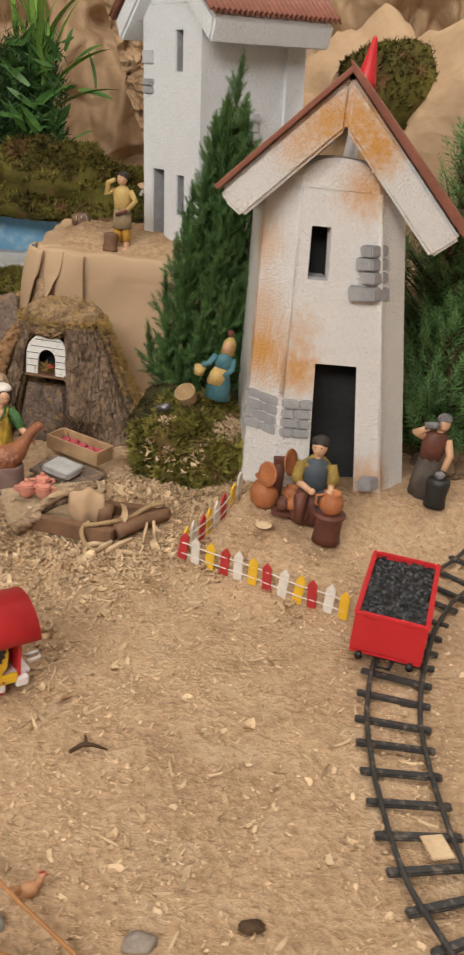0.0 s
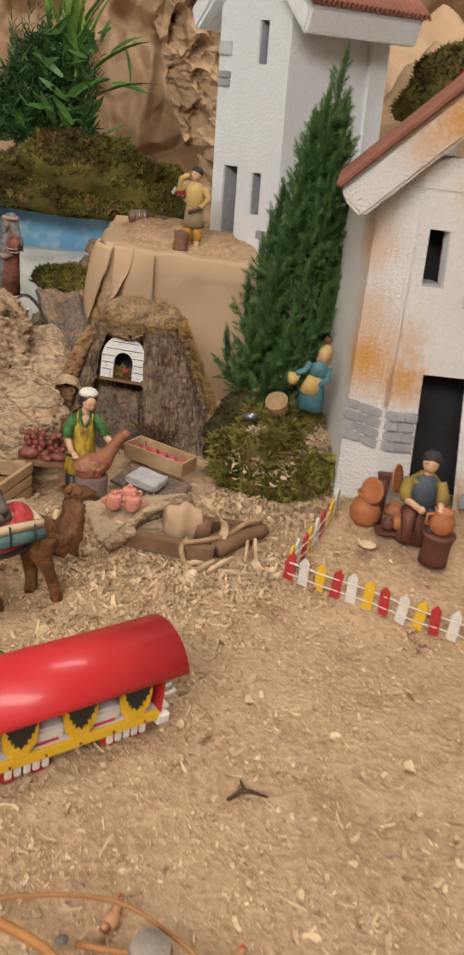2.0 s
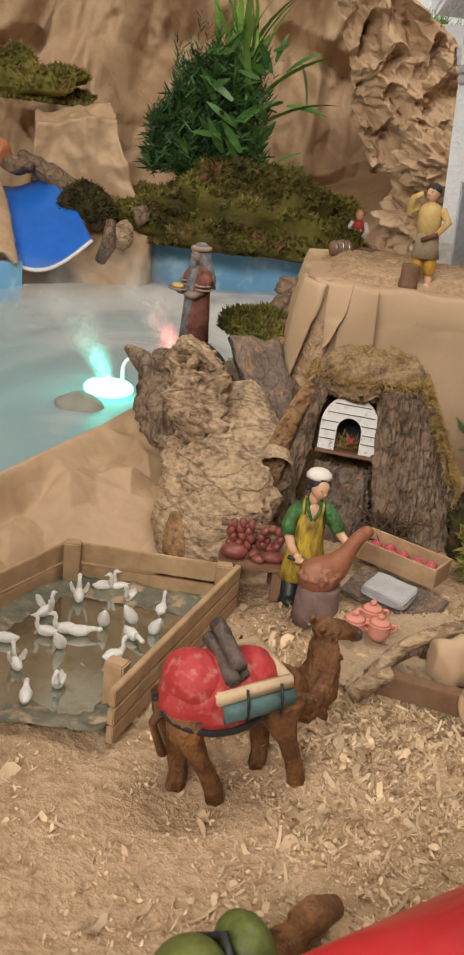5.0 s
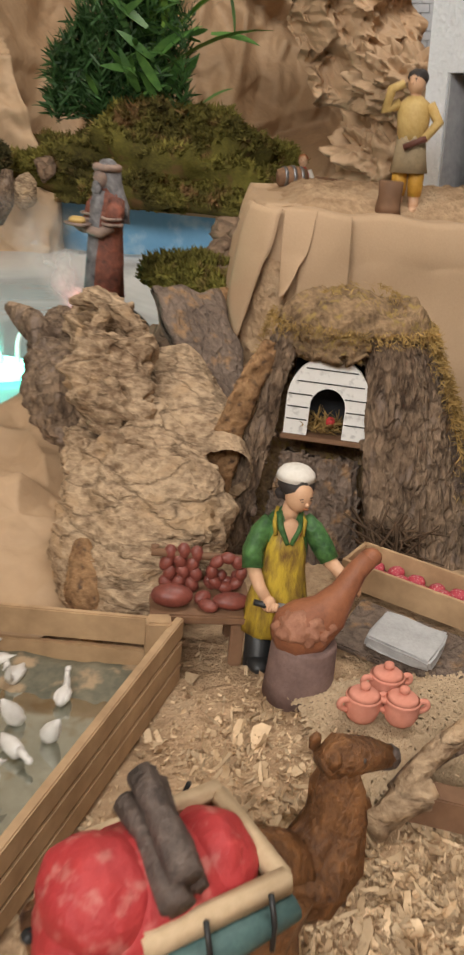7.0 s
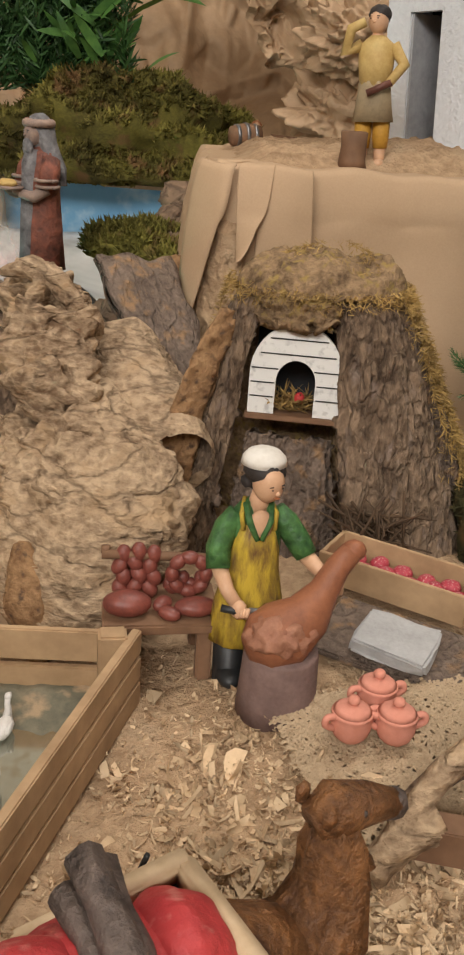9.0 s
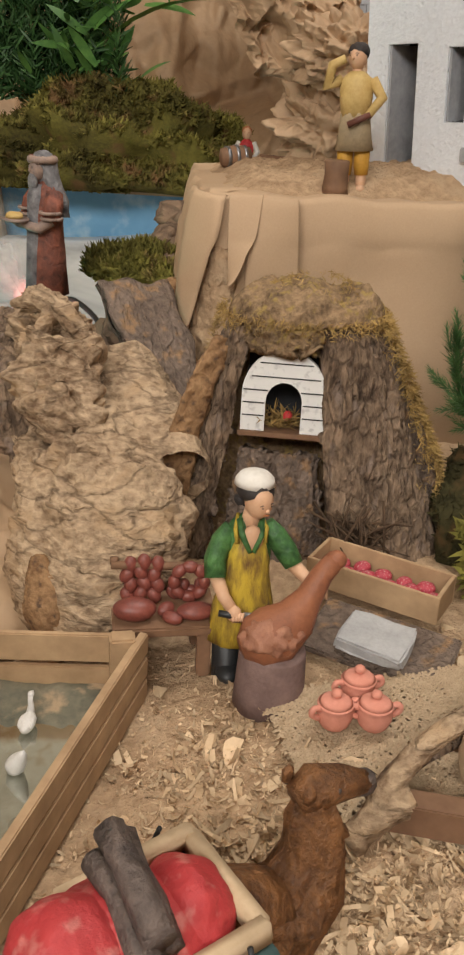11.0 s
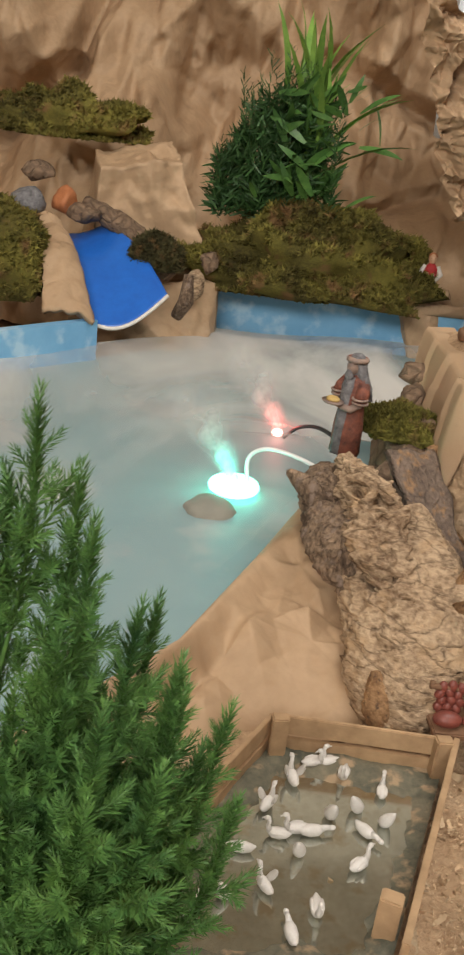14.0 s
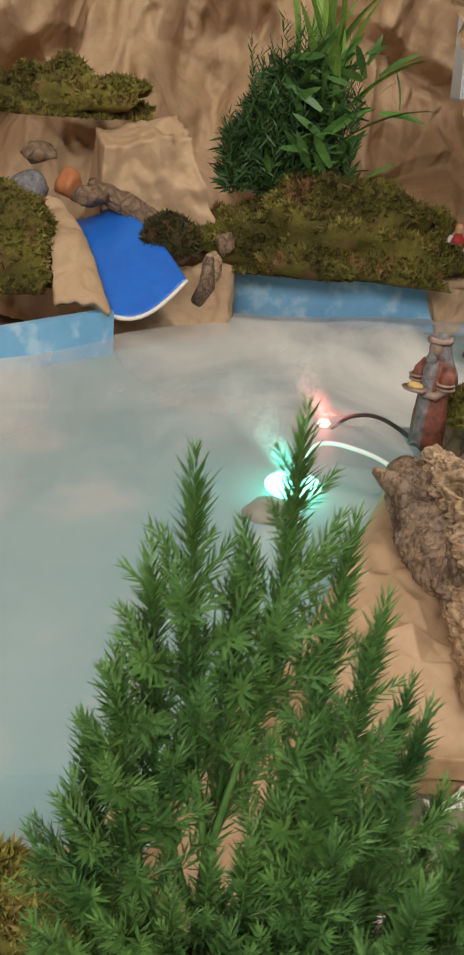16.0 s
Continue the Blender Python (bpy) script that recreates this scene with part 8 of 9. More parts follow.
# ---- pots by the house ----
def pot(name, at, prof, label, category, handle=None, m=M_CLAY, s=1.0):
    th = thing(name, pose(*at) @ Matrix.Scale(s, 4), label, category)
    bm = bmesh.new()
    lathe(bm, prof, seg=24)
    part("body", bm, m, th, smooth=True)
    if handle:
        bm = bmesh.new()
        tube(bm, handle, 0.0016, 8)
        part("handle", bm, m, th, smooth=True)
    return th


JAR = [(0.011, 0), (0.0165, 0.006), (0.0185, 0.016), (0.016, 0.026), (0.0115, 0.031), (0.0115, 0.034), (0.0145, 0.038), (0.012, 0.0385), (0.009, 0.034), (0.008, 0.02)]
JUG = [(0.008, 0), (0.0115, 0.005), (0.0125, 0.011), (0.0105, 0.018), (0.008, 0.0205), (0.009, 0.0235), (0.0075, 0.0235), (0.006, 0.019)]
pot("clay_jar", (0.069, 1.128, 0.032), JAR, "large terracotta jar with a wide rim beside the potter", "clay jar")
pot("clay_jug", (0.139, 1.075, 0.052), JUG, "terracotta jug on the potter's wheel", "clay jug", [(-0.008, 0, 0.02), (-0.016, 0, 0.019), (-0.016, 0, 0.010), (-0.011, 0, 0.007)], s=1.15)
pot("clay_cup", (0.098, 1.098, 0.043), [(v[0] * 0.75, v[1] * 0.7) for v in JUG], "small terracotta cup on the potter's board", "clay cup", [(0.006, 0, 0.014), (0.012, 0, 0.013), (0.011, 0, 0.006), (0.008, 0, 0.005)])
pot("clay_cup", (0.087, 1.097, 0.042), [(v[0] * 0.6, v[1] * 0.65) for v in JUG], "small brown clay cup on the potter's board", "clay cup", m=M_BROWN)
pot("clay_pot", (0.101, 1.125, 0.044), [(v[0] * 0.9, v[1] * 0.7) for v in JUG], "round terracotta pot beside the potter", "clay pot", m=M_CLAY)
pot("brown_pot", (0.108, 1.093, 0.030), [(0.008, 0), (0.0125, 0.007), (0.0115, 0.015), (0.006, 0.019)], "dark brown round clay pot by the potter's feet", "clay pot", m=M_BROWN)
pot("clay_stand", (0.139, 1.075, 0.016), [(0.0165, 0), (0.0155, 0.012), (0.0165, 0.03), (0.019, 0.033), (0.019, 0.036), (0.004, 0.036)], "dark brown potter's wheel under the jug", "potter's wheel", m=M_BROWN)
pot("small_dish", (0.066, 1.088, 0.022), [(0.006, 0), (0.010, 0.003), (0.0095, 0.0035), (0.005, 0.001)], "small pale clay dish lying in the sawdust", "dish", m=M_SHAVE)


def pot_rack():
    th = thing("plate_stand", pose(0.083, 1.126, 0.033), "dark wooden post hung with terracotta plates", "plate stand")
    bm = bmesh.new()
    tube(bm, [(-0.004, 0, 0), (-0.003, 0, 0.03), (-0.001, 0, 0.062)], [0.009, 0.0085, 0.007], 10, jit=0.15)
    part("post", bm, M_BROWN, th, smooth=True)
    bm = bmesh.new()
    box(bm, (0.018, 0.012, 0.006), pose(0, -0.002, 0.061), 0.001)
    part("crosspiece", bm, M_BROWN, th)
    for x, z, ry, r in ((0.006, 0.062, 75, 0.0165), (-0.012, 0.045, -80, 0.0155)):
        bm = bmesh.new()
        lathe(bm, [(0.003, 0), (r * 0.7, 0.0015), (r, 0.0045), (r * 0.96, 0.0058), (r * 0.6, 0.003)], seg=22, m=pose(x, -0.009, z, 35, ry, 0))
        part("plate", bm, M_CLAY, th, "round terracotta plate", smooth=True)
    bm = bmesh.new()
    box(bm, (0.040, 0.020, 0.004), pose(0.012, -0.026, 0.0045, 0, 0, -5), 0.001)
    part("board", bm, M_BROWN, th)


pot_rack()


def basket(name, m, r, h, label):
    bm = bmesh.new()
    n = 7
    prof = [(r * (0.85 + 0.15 * i / n) * (1 + 0.03 * (i % 2)), h * i / n) for i in range(n + 1)]
    lathe(bm, prof + [(r * 0.9, h), (r * 0.8, h * 0.25)], seg=20)
    ob = part(name, bm, M_ROPE, smooth=False)
    ob.matrix_world = m
    return tagged(ob, label, "basket")


basket("wicker_basket", pose(-0.026, 1.245, 0.118, 30, -25, 0), 0.0135, 0.018, "tipped pale wicker basket lying on the moss")
bm = bmesh.new()
tube(bm, [(-0.065, 1.262, 0.098), (-0.048, 1.258, 0.102)], [0.005, 0.006], 10)
tagged(part("metal_can", bm, M_METAL), "small dull metal can half hidden in moss", "can")


# ---- the sledge ----
def sledge():
    th = thing("wooden_sledge", Matrix(), "small rough brown wooden sledge bound with rope", "sledge")

    def beam(name, pts, r, m=M_WOOD_BROWN, label="", flat=1.0, seg=8, jit=0.22):
        bm = bmesh.new()
        tube(bm, bez(pts, 5), r, seg, flat=flat, jit=jit)
        part(name, bm, m, th, label, smooth=seg > 6)
    part("runner", plank((-0.201, 1.086, 0.013), (-0.108, 1.056, 0.014), 0.017, 0.013), M_WOOD_BROWN, th)
    part("runner", plank((-0.160, 1.130, 0.016), (-0.062, 1.118, 0.017), 0.014, 0.012), M_WOOD_BROWN, th)
    beam("crossbar", [(-0.104, 1.064, 0.016), (-0.075, 1.092, 0.018), (-0.047, 1.116, 0.019)], 0.0088, seg=6, jit=0.1)
    beam("crossbar", [(-0.118, 1.078, 0.014), (-0.088, 1.100, 0.018), (-0.064, 1.122, 0.018)], 0.0072, seg=6, jit=0.1)
    # bent branches along the back, with bark on them
    beam("branch", [(-0.212, 1.080, 0.010), (-0.190, 1.096, 0.030), (-0.166, 1.107, 0.042), (-0.132, 1.120, 0.048)], 0.0058, M_CORK, "pale bent branch", seg=12)
    beam("branch", [(-0.206, 1.090, 0.012), (-0.184, 1.104, 0.026), (-0.160, 1.112, 0.034)], 0.0062, M_BARK, "dark bark-covered branch", seg=12)
    beam("branch", [(-0.222, 1.074, 0.004), (-0.205, 1.081, 0.014), (-0.190, 1.084, 0.020)], 0.0075, M_CORK, "short thick branch end", seg=12)
    beam("rope", [(-0.142, 1.060, 0.024), (-0.118, 1.066, 0.026), (-0.092, 1.086, 0.024), (-0.070, 1.104, 0.031), (-0.051, 1.114, 0.032)], 0.0028, M_ROPE, "thick pale jute rope", jit=0.12)
    beam("rope", [(-0.136, 1.070, 0.024), (-0.143, 1.057, 0.020), (-0.139, 1.050, 0.008), (-0.130, 1.043, 0.003), (-0.120, 1.041, 0.006)], 0.0028, M_ROPE, "thick pale jute rope", jit=0.12)
    # the bundle: a folded cloth round a log
    bm = bmesh.new()
    vs = ball(bm, (0, 0, 0), (0.024, 0.014, 0.022), 0, 4, 0.0020, 55)
    for v in vs:
        v.co.x = max(-0.020, min(0.020, v.co.x * 1.15))
        v.co += Vector((0, 0.002 * math.sin(v.co.x * 260), 0.0015 * math.sin(v.co.x * 300 + 1)))
    tube(bm, [(0.014, -0.002, -0.004), (0.030, -0.005, -0.006)], [0.0125, 0.0115], 14, 1, jit=0.15)
    ob = part("cloth_roll", bm, [M_LINEN, M_WOOD_BROWN], smooth=True)
    ob.matrix_world = pose(-0.141, 1.094, 0.031, 0, 0, 8)
    tagged(ob, "beige cloth bundle rolled round a log on the sledge", "bundle")
    # a large toothed shaving on the beam
    bm = sheet(20, 6, lambda u, v: Vector((0.012 * math.sin(u * 2.6), 0.010 * (v - 0.5) + (0.002 if int(u * 20) % 2 and v > 0.9 else 0), 0.032 * u)))
    ob = solid(part("wood_curl", bm, M_SHAVE, smooth=True), 0.0005)
    ob.matrix_world = pose(-0.108, 1.070, 0.014, 0, 10, 40)
    tagged(ob, "large toothed curl of planed wood on the sledge", "wood shaving")
    for x, y, l, a, tilt in ((-0.100, 1.046, 0.034, 35, 12), (-0.072, 1.068, 0.026, 80, 35), (-0.116, 1.040, 0.020, 20, 30), (-0.062, 1.072, 0.022, 100, 60), (-0.128, 1.050, 0.020, 10, 5), (-0.09, 1.036, 0.024, -10, 0)):
        bm = bmesh.new()
        tube(bm, [(-l / 2, 0, 0), (0, 0, 0.0015), (l / 2, 0, 0)], [0.0030, 0.0036, 0.0028], 5, flat=0.6, jit=0.3)
        ob = part("wood_stick", bm, M_SHAVE, smooth=True)
        ob.matrix_world = pose(x, y, ground_z(x, y) + 0.005 + l / 2 * math.sin(radians(tilt)), 0, -tilt, a)
        tagged(ob, "short pale piece of split wood by the sledge", "wood stick", "sticks by the sledge")


sledge()


# ---- the pool's far side ----
def waterfall():
    th = thing("blue_slide", Matrix(), "bright blue painted waterfall slide with a white rim", "waterfall")

    def at(u, v):
        a = Vector((-0.855, 2.40, 0.225)).lerp(Vector((-0.765, 2.42, 0.243)), u)
        b = Vector((-0.775, 2.195, 0.118)).lerp(Vector((-0.618, 2.225, 0.162)), u)
        p = a.lerp(b, v)
        p.z += -0.035 * math.sin(math.pi * u) * (0.3 + 0.7 * v) + 0.028 * math.sin(math.pi * v)
        p.y += -0.03 * math.sin(math.pi * u) * v
        return p
    solid(part("slide", sheet(30, 40, at), M_SLIDE, th, "bright blue painted slide", smooth=True), 0.004)
    bm = bmesh.new()
    tube(bm, [at(i / 24, 1.0) + Vector((0, -0.002, 0.001)) for i in range(25)], 0.0035, 8)
    part("rim", bm, M_CAP, th, "white painted rim", smooth=True)

    def bark(u, v):
        a = Vector((-0.875, 2.36, 0.25)).lerp(Vector((-0.85, 2.38, 0.235)), u)
        b = Vector((-0.825, 2.15, 0.120)).lerp(Vector((-0.742, 2.15, 0.108)), u)
        p = a.lerp(b, v)
        p.z += 0.03 * math.sin(math.pi * v) + 0.012 * math.sin(math.pi * u) + 0.012 * bumpy(p, 22, 4)
        return p
    tagged(solid(part("bark_plank", sheet(20, 50, bark), M_KRAFT, smooth=True), 0.01), "long pale slab of bark along the waterfall", "bark")
    bm = bmesh.new()
    tube(bm, bez([(-0.80, 2.40, 0.285), (-0.74, 2.385, 0.262), (-0.68, 2.365, 0.228), (-0.62, 2.33, 0.180)], 5), [0.016 + 0.006 * math.sin(math.pi * i / 15) for i in range(16)], 12, jit=0.35)
    tagged(part("driftwood", bm, M_ROCK, smooth=True), "brown driftwood lying across the paper rocks", "driftwood")
    for c, r, s, m, lab in (((-0.832, 2.37, 0.290), (0.028, 0.026, 0.034), 31, M_CLAY, "round reddish stone above the waterfall"), ((-0.797, 2.36, 0.272), (0.036, 0.022, 0.022), 32, M_ROCK, "rough brown stone above the waterfall"),
                            ((-0.900, 2.36, 0.280), (0.036, 0.03, 0.030), 33, M_GREYC, "dark grey stone above the waterfall"), ((-0.888, 2.37, 0.338), (0.034, 0.025, 0.022), 34, M_ROCK, "rough brown stone above the waterfall"),
                            ((-0.575, 2.33, 0.165), (0.024, 0.02, 0.035), 35, M_CORK, "brown stone at the waterfall's edge"), ((-0.55, 2.40, 0.20), (0.022, 0.02, 0.024), 36, M_ROCK, "dark stone at the moss"),
                            ((-0.97, 2.27, 0.135), (0.05, 0.035, 0.03), 37, M_KRAFT, "pale paper rock by the pool")):
        paper_rock("stone", c, r, s, 4, 0.18, m, lab, sub=3)
    bm = bmesh.new()
    tube(bm, [(-0.60, 2.22, 0.13), (-0.585, 2.20, 0.16), (-0.583, 2.215, 0.205)], [0.012, 0.014, 0.008], 10, jit=0.3)
    tagged(part("wood_piece", bm, M_BARK, smooth=True), "brown upright scrap of bark beside the waterfall", "wood")
    bm = bmesh.new()
    tube(bm, [(-0.36, 2.468, 0.143), (-0.25, 2.456, 0.146), (-0.12, 2.444, 0.148), (0.02, 2.43, 0.150)], [0.006, 0.010, 0.012, 0.012], 8, flat=0.6, jit=0.3)
    tagged(part("paper_edge", bm, M_KRAFT_DARK, smooth=True), "rolled edge of brown paper on the pool's rim", "paper")


waterfall()


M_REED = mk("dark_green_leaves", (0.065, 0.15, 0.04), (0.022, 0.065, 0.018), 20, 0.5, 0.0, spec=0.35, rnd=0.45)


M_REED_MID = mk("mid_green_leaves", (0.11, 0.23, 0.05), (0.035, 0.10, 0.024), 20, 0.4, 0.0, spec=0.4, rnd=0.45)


def reed_plant():
    th = thing("reed_plant", Matrix.Translation((-0.405, 2.53, 0.28)), "tall dense green plant with long pointed leaves", "plant")
    rng = random.Random(14)
    mats, mid, big = [], [], []
    # feathery dark stems, lower towards the outside
    for i in range(64):
        x, y = -0.035 + rng.gauss(0, 0.062), rng.uniform(-0.07, 0.05)
        x = max(-0.15, min(0.085, x))
        h = (0.31 - 6.0 * (x + 0.02) ** 2 if x > -0.10 else 0.22 + 1.4 * (x + 0.10)) * rng.uniform(0.6, 1.06)
        lean = Vector((x * 0.28 + rng.uniform(-0.12, 0.12), rng.uniform(-0.2, 0.1), 1)).normalized()
        for j in range(int(h / 0.0042)):
            f = (j + rng.random()) * 0.0042 / h
            p = Vector((x, y, 0.0)) + lean * h * f
            a = j * 2.4 + rng.uniform(-0.5, 0.5)
            d = Vector((math.cos(a), math.sin(a), rng.uniform(0.1, 1.1) + 0.8 * f))
            mats.append(mat4(p, d, rng.uniform(0, 6), rng.uniform(0.022, 0.046) * (1.1 - 0.6 * f)))
    for i in range(3200):
        x = rng.uniform(-0.150, 0.06)
        top = 0.11 + 0.13 * smoothstep(-0.15, -0.05, x)
        p = Vector((x, rng.uniform(-0.06, 0.04), top * rng.random() ** 0.8))
        mats.append(mat4(p, (rng.uniform(-0.9, 0.9), rng.uniform(-0.8, 0.5), rng.uniform(-0.2, 1.2)), rng.uniform(0, 6), rng.uniform(0.02, 0.045)))
    # broader leaves of a lighter green, towards +x
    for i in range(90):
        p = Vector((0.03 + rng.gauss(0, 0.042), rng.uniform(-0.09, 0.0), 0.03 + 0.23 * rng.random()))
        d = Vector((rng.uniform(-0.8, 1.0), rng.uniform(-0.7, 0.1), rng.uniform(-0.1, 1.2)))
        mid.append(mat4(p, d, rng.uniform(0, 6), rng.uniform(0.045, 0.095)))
    for i in range(26):
        p = Vector((0.025 + rng.gauss(0, 0.022), rng.uniform(-0.05, 0.02), 0.10 + 0.16 * rng.random()))
        d = Vector((rng.uniform(-0.22, 0.40), rng.uniform(-0.3, 0.1), rng.uniform(0.9, 1.5)))
        big.append(mat4(p, d, rng.uniform(0, 6), rng.uniform(0.13, 0.25)))
    for x, z, dx, dz, l in ((0.05, 0.10, 0.75, 0.62, 0.21), (0.06, 0.16, 0.62, 0.75, 0.19), (0.05, 0.13, 0.5, 0.9, 0.2), (-0.04, 0.12, 0.75, 0.55, 0.12), (0.03, 0.19, 0.25, 1.0, 0.24)):
        big.append(mat4((x, -0.05, z), (dx, -0.15, dz), rng.uniform(2.6, 3.6), l))
    k = 6
    tv = np.array([(s * 0.055 * math.sin(math.pi * (0.12 + 0.88 * i / k)) ** 0.8, 0.16 * (i / k) ** 2.2, i / k * (1 - 0.08 * (i / k) ** 2)) for i in range(k + 1) for s in (-1, 1)])
    tf = np.array([(2 * i, 2 * i + 1, 2 * i + 3, 2 * i + 2) for i in range(k)])
    tagged(from_arrays("leaves", *scatter(tv, tf, mats), M_REED, th, smooth=True), kind="stuff")
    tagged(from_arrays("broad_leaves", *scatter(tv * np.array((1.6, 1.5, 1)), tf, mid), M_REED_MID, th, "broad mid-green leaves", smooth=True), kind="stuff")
    tagged(from_arrays("long_leaves", *scatter(tv * np.array((0.72, 2.0, 1)), tf, big), M_LEAF, th, "long bright green blades", smooth=True), kind="stuff")


reed_plant()


def pool_lamps():
    for nm, c, col, power, label in (("ring_light", (-0.492, 1.635, 0.052), (0.02, 0.95, 0.75), 0.11, "glowing green-white fogger ring floating on the water"),
                                     ("red_light", (-0.425, 1.855, 0.050), (1.0, 0.16, 0.14), 0.10, "small glowing red fogger lamp on the water")):
        th = thing(nm, Matrix.Translation(c), label, "pool lamp")
        ring = nm == "ring_light"
        bm = bmesh.new()
        if ring:
            n = 28
            tube(bm, [(0.026 * math.cos(2 * math.pi * i / n), 0.026 * math.sin(2 * math.pi * i / n), 0.004) for i in range(n + 1)], 0.0065, 10)
            lathe(bm, [(0.027, 0.003), (0.022, 0.0085), (0.008, 0.010)], seg=24)
        else:
            lathe(bm, [(0.006, 0), (0.009, 0.004), (0.006, 0.009), (0.001, 0.010)], seg=14)
        g = bpy.data.materials.new(nm + "_glow")
        g.use_nodes = True
        b = g.node_tree.nodes["Principled BSDF"]
        b.inputs["Base Color"].default_value = (0.8, 0.8, 0.8, 1)
        b.inputs["Emission Color"].default_value = (*((0.14, 1.0, 0.66) if ring else (1.0, 0.32, 0.26)), 1)
        b.inputs["Emission Strength"].default_value = 5 if ring else 6
        part("glowing_body", bm, g, th, smooth=True)
        if ring:
            bm = bmesh.new()
            lathe(bm, [(0.004, 0), (0.0045, 0.016), (0.001, 0.022)], seg=10)
            part("nozzle", bm, M_WHITE, th)
        la = bpy.data.lights.new(nm, "POINT")
        la.energy, la.color, la.shadow_soft_size = power, col, 0.012
        lo = new(nm + "_lamp", la)
        lo.location = (c[0] - (0.010 if ring else 0.0), c[1] - 0.012, c[2] + (0.030 if ring else 0.028))
    bm = bmesh.new()
    tube(bm, bez([(-0.475, 1.642, 0.056), (-0.476, 1.66, 0.085), (-0.455, 1.67, 0.096), (-0.42, 1.66, 0.094), (-0.385, 1.64, 0.085), (-0.36, 1.60, 0.07)], 6), 0.0028, 8)
    tagged(part("white_cable", bm, M_WHITE, smooth=True), "white cable running from the ring light", "cable")
    bm = bmesh.new()
    tube(bm, bez([(-0.415, 1.845, 0.052), (-0.40, 1.80, 0.085), (-0.375, 1.74, 0.105), (-0.345, 1.66, 0.10), (-0.335, 1.60, 0.08)], 6), 0.0028, 8)
    tagged(part("black_cable", bm, M_BLACK, smooth=True), "black cable running from the red lamp", "cable")
    bm = bmesh.new()
    ball(bm, (0, 0, 0), (0.033, 0.029, 0.022), 0, 4, 0.004, 45)
    ob = part("wet_stone", bm, M_ROCKGREY, smooth=True)
    ob.location = (-0.518, 1.580, 0.040)
    tagged(ob, "dull rounded grey stone lying in the water", "stone")


pool_lamps()


def barrel():
    th = thing("small_barrel", pose(-0.207, 1.735, 0.2565, 0, 86, 14) @ Matrix.Scale(0.68, 4), "small wooden barrel with metal hoops lying on the ledge", "barrel")
    bm = bmesh.new()
    lathe(bm, [(0.0125, -0.022), (0.0155, -0.01), (0.0165, 0), (0.0155, 0.01), (0.0125, 0.022), (0.010, 0.0215)], seg=20)
    part("barrel_body", bm, M_WOOD_BROWN, th, smooth=True)
    for z in (-0.013, 0.0, 0.013):
        bm = bmesh.new()
        r = 0.0172 - abs(z) * 0.13
        lathe(bm, [(r - 0.001, z - 0.0025), (r, z - 0.0025), (r, z + 0.0025), (r - 0.001, z + 0.0025)], seg=20)
        part("hoop", bm, M_METAL, th)
    bm = bmesh.new()
    lathe(bm, [(0.0135, 0), (0.0125, 0.006), (0.0115, 0.018), (0.0125, 0.030), (0.011, 0.0312)], seg=18)
    for v in bm.verts:
        v.co.x *= 1 + 0.10 * noise.noise(v.co * 70)
    ob = part("wood_block", bm, M_WOOD_BROWN, smooth=True)
    ob.matrix_world = pose(-0.1475, 1.536, 0.244) @ Matrix.Scale(0.85, 4)
    tagged(ob, "upright brown wood block beside the figurine on the ledge", "wood block")
    bm = bmesh.new()
    box(bm, (0.05, 0.018, 0.014), pose(-0.155, 1.765, 0.25, 0, 4, 25), 0.002)
    tagged(part("wood_log", bm, M_WOOD_BROWN), "short squared log on the ledge", "log")


barrel()


def red_cone():
    th = thing("red_cone", pose(0.168, 1.40, 0.44, 0, 4, 0), "red pointed cone on a white stem behind the house", "cone")
    bm = bmesh.new()
    lathe(bm, [(0.0155, 0.065), (0.013, 0.075), (0.003, 0.125), (0.001, 0.128)], seg=12)
    part("cone", bm, M_RED, th)
    bm = bmesh.new()
    lathe(bm, [(0.009, -0.42), (0.009, 0.066), (0.004, 0.068)], seg=12)
    part("stem", bm, M_WHITE, th)


red_cone()
paper_rock("paper_boulder", (0.40, 1.80, 0.30), (0.26, 0.20, 0.34), 51, 4, 0.3)
paper_rock("paper_boulder", (0.26, 2.12, 0.34), (0.16, 0.14, 0.28), 52, 4, 0.3)
paper_rock("brown_rock", (0.33, 1.245, 0.03), (0.05, 0.04, 0.06), 53, 4, 0.3, M_ROCK, "rough brown rock beside the house", sub=4)


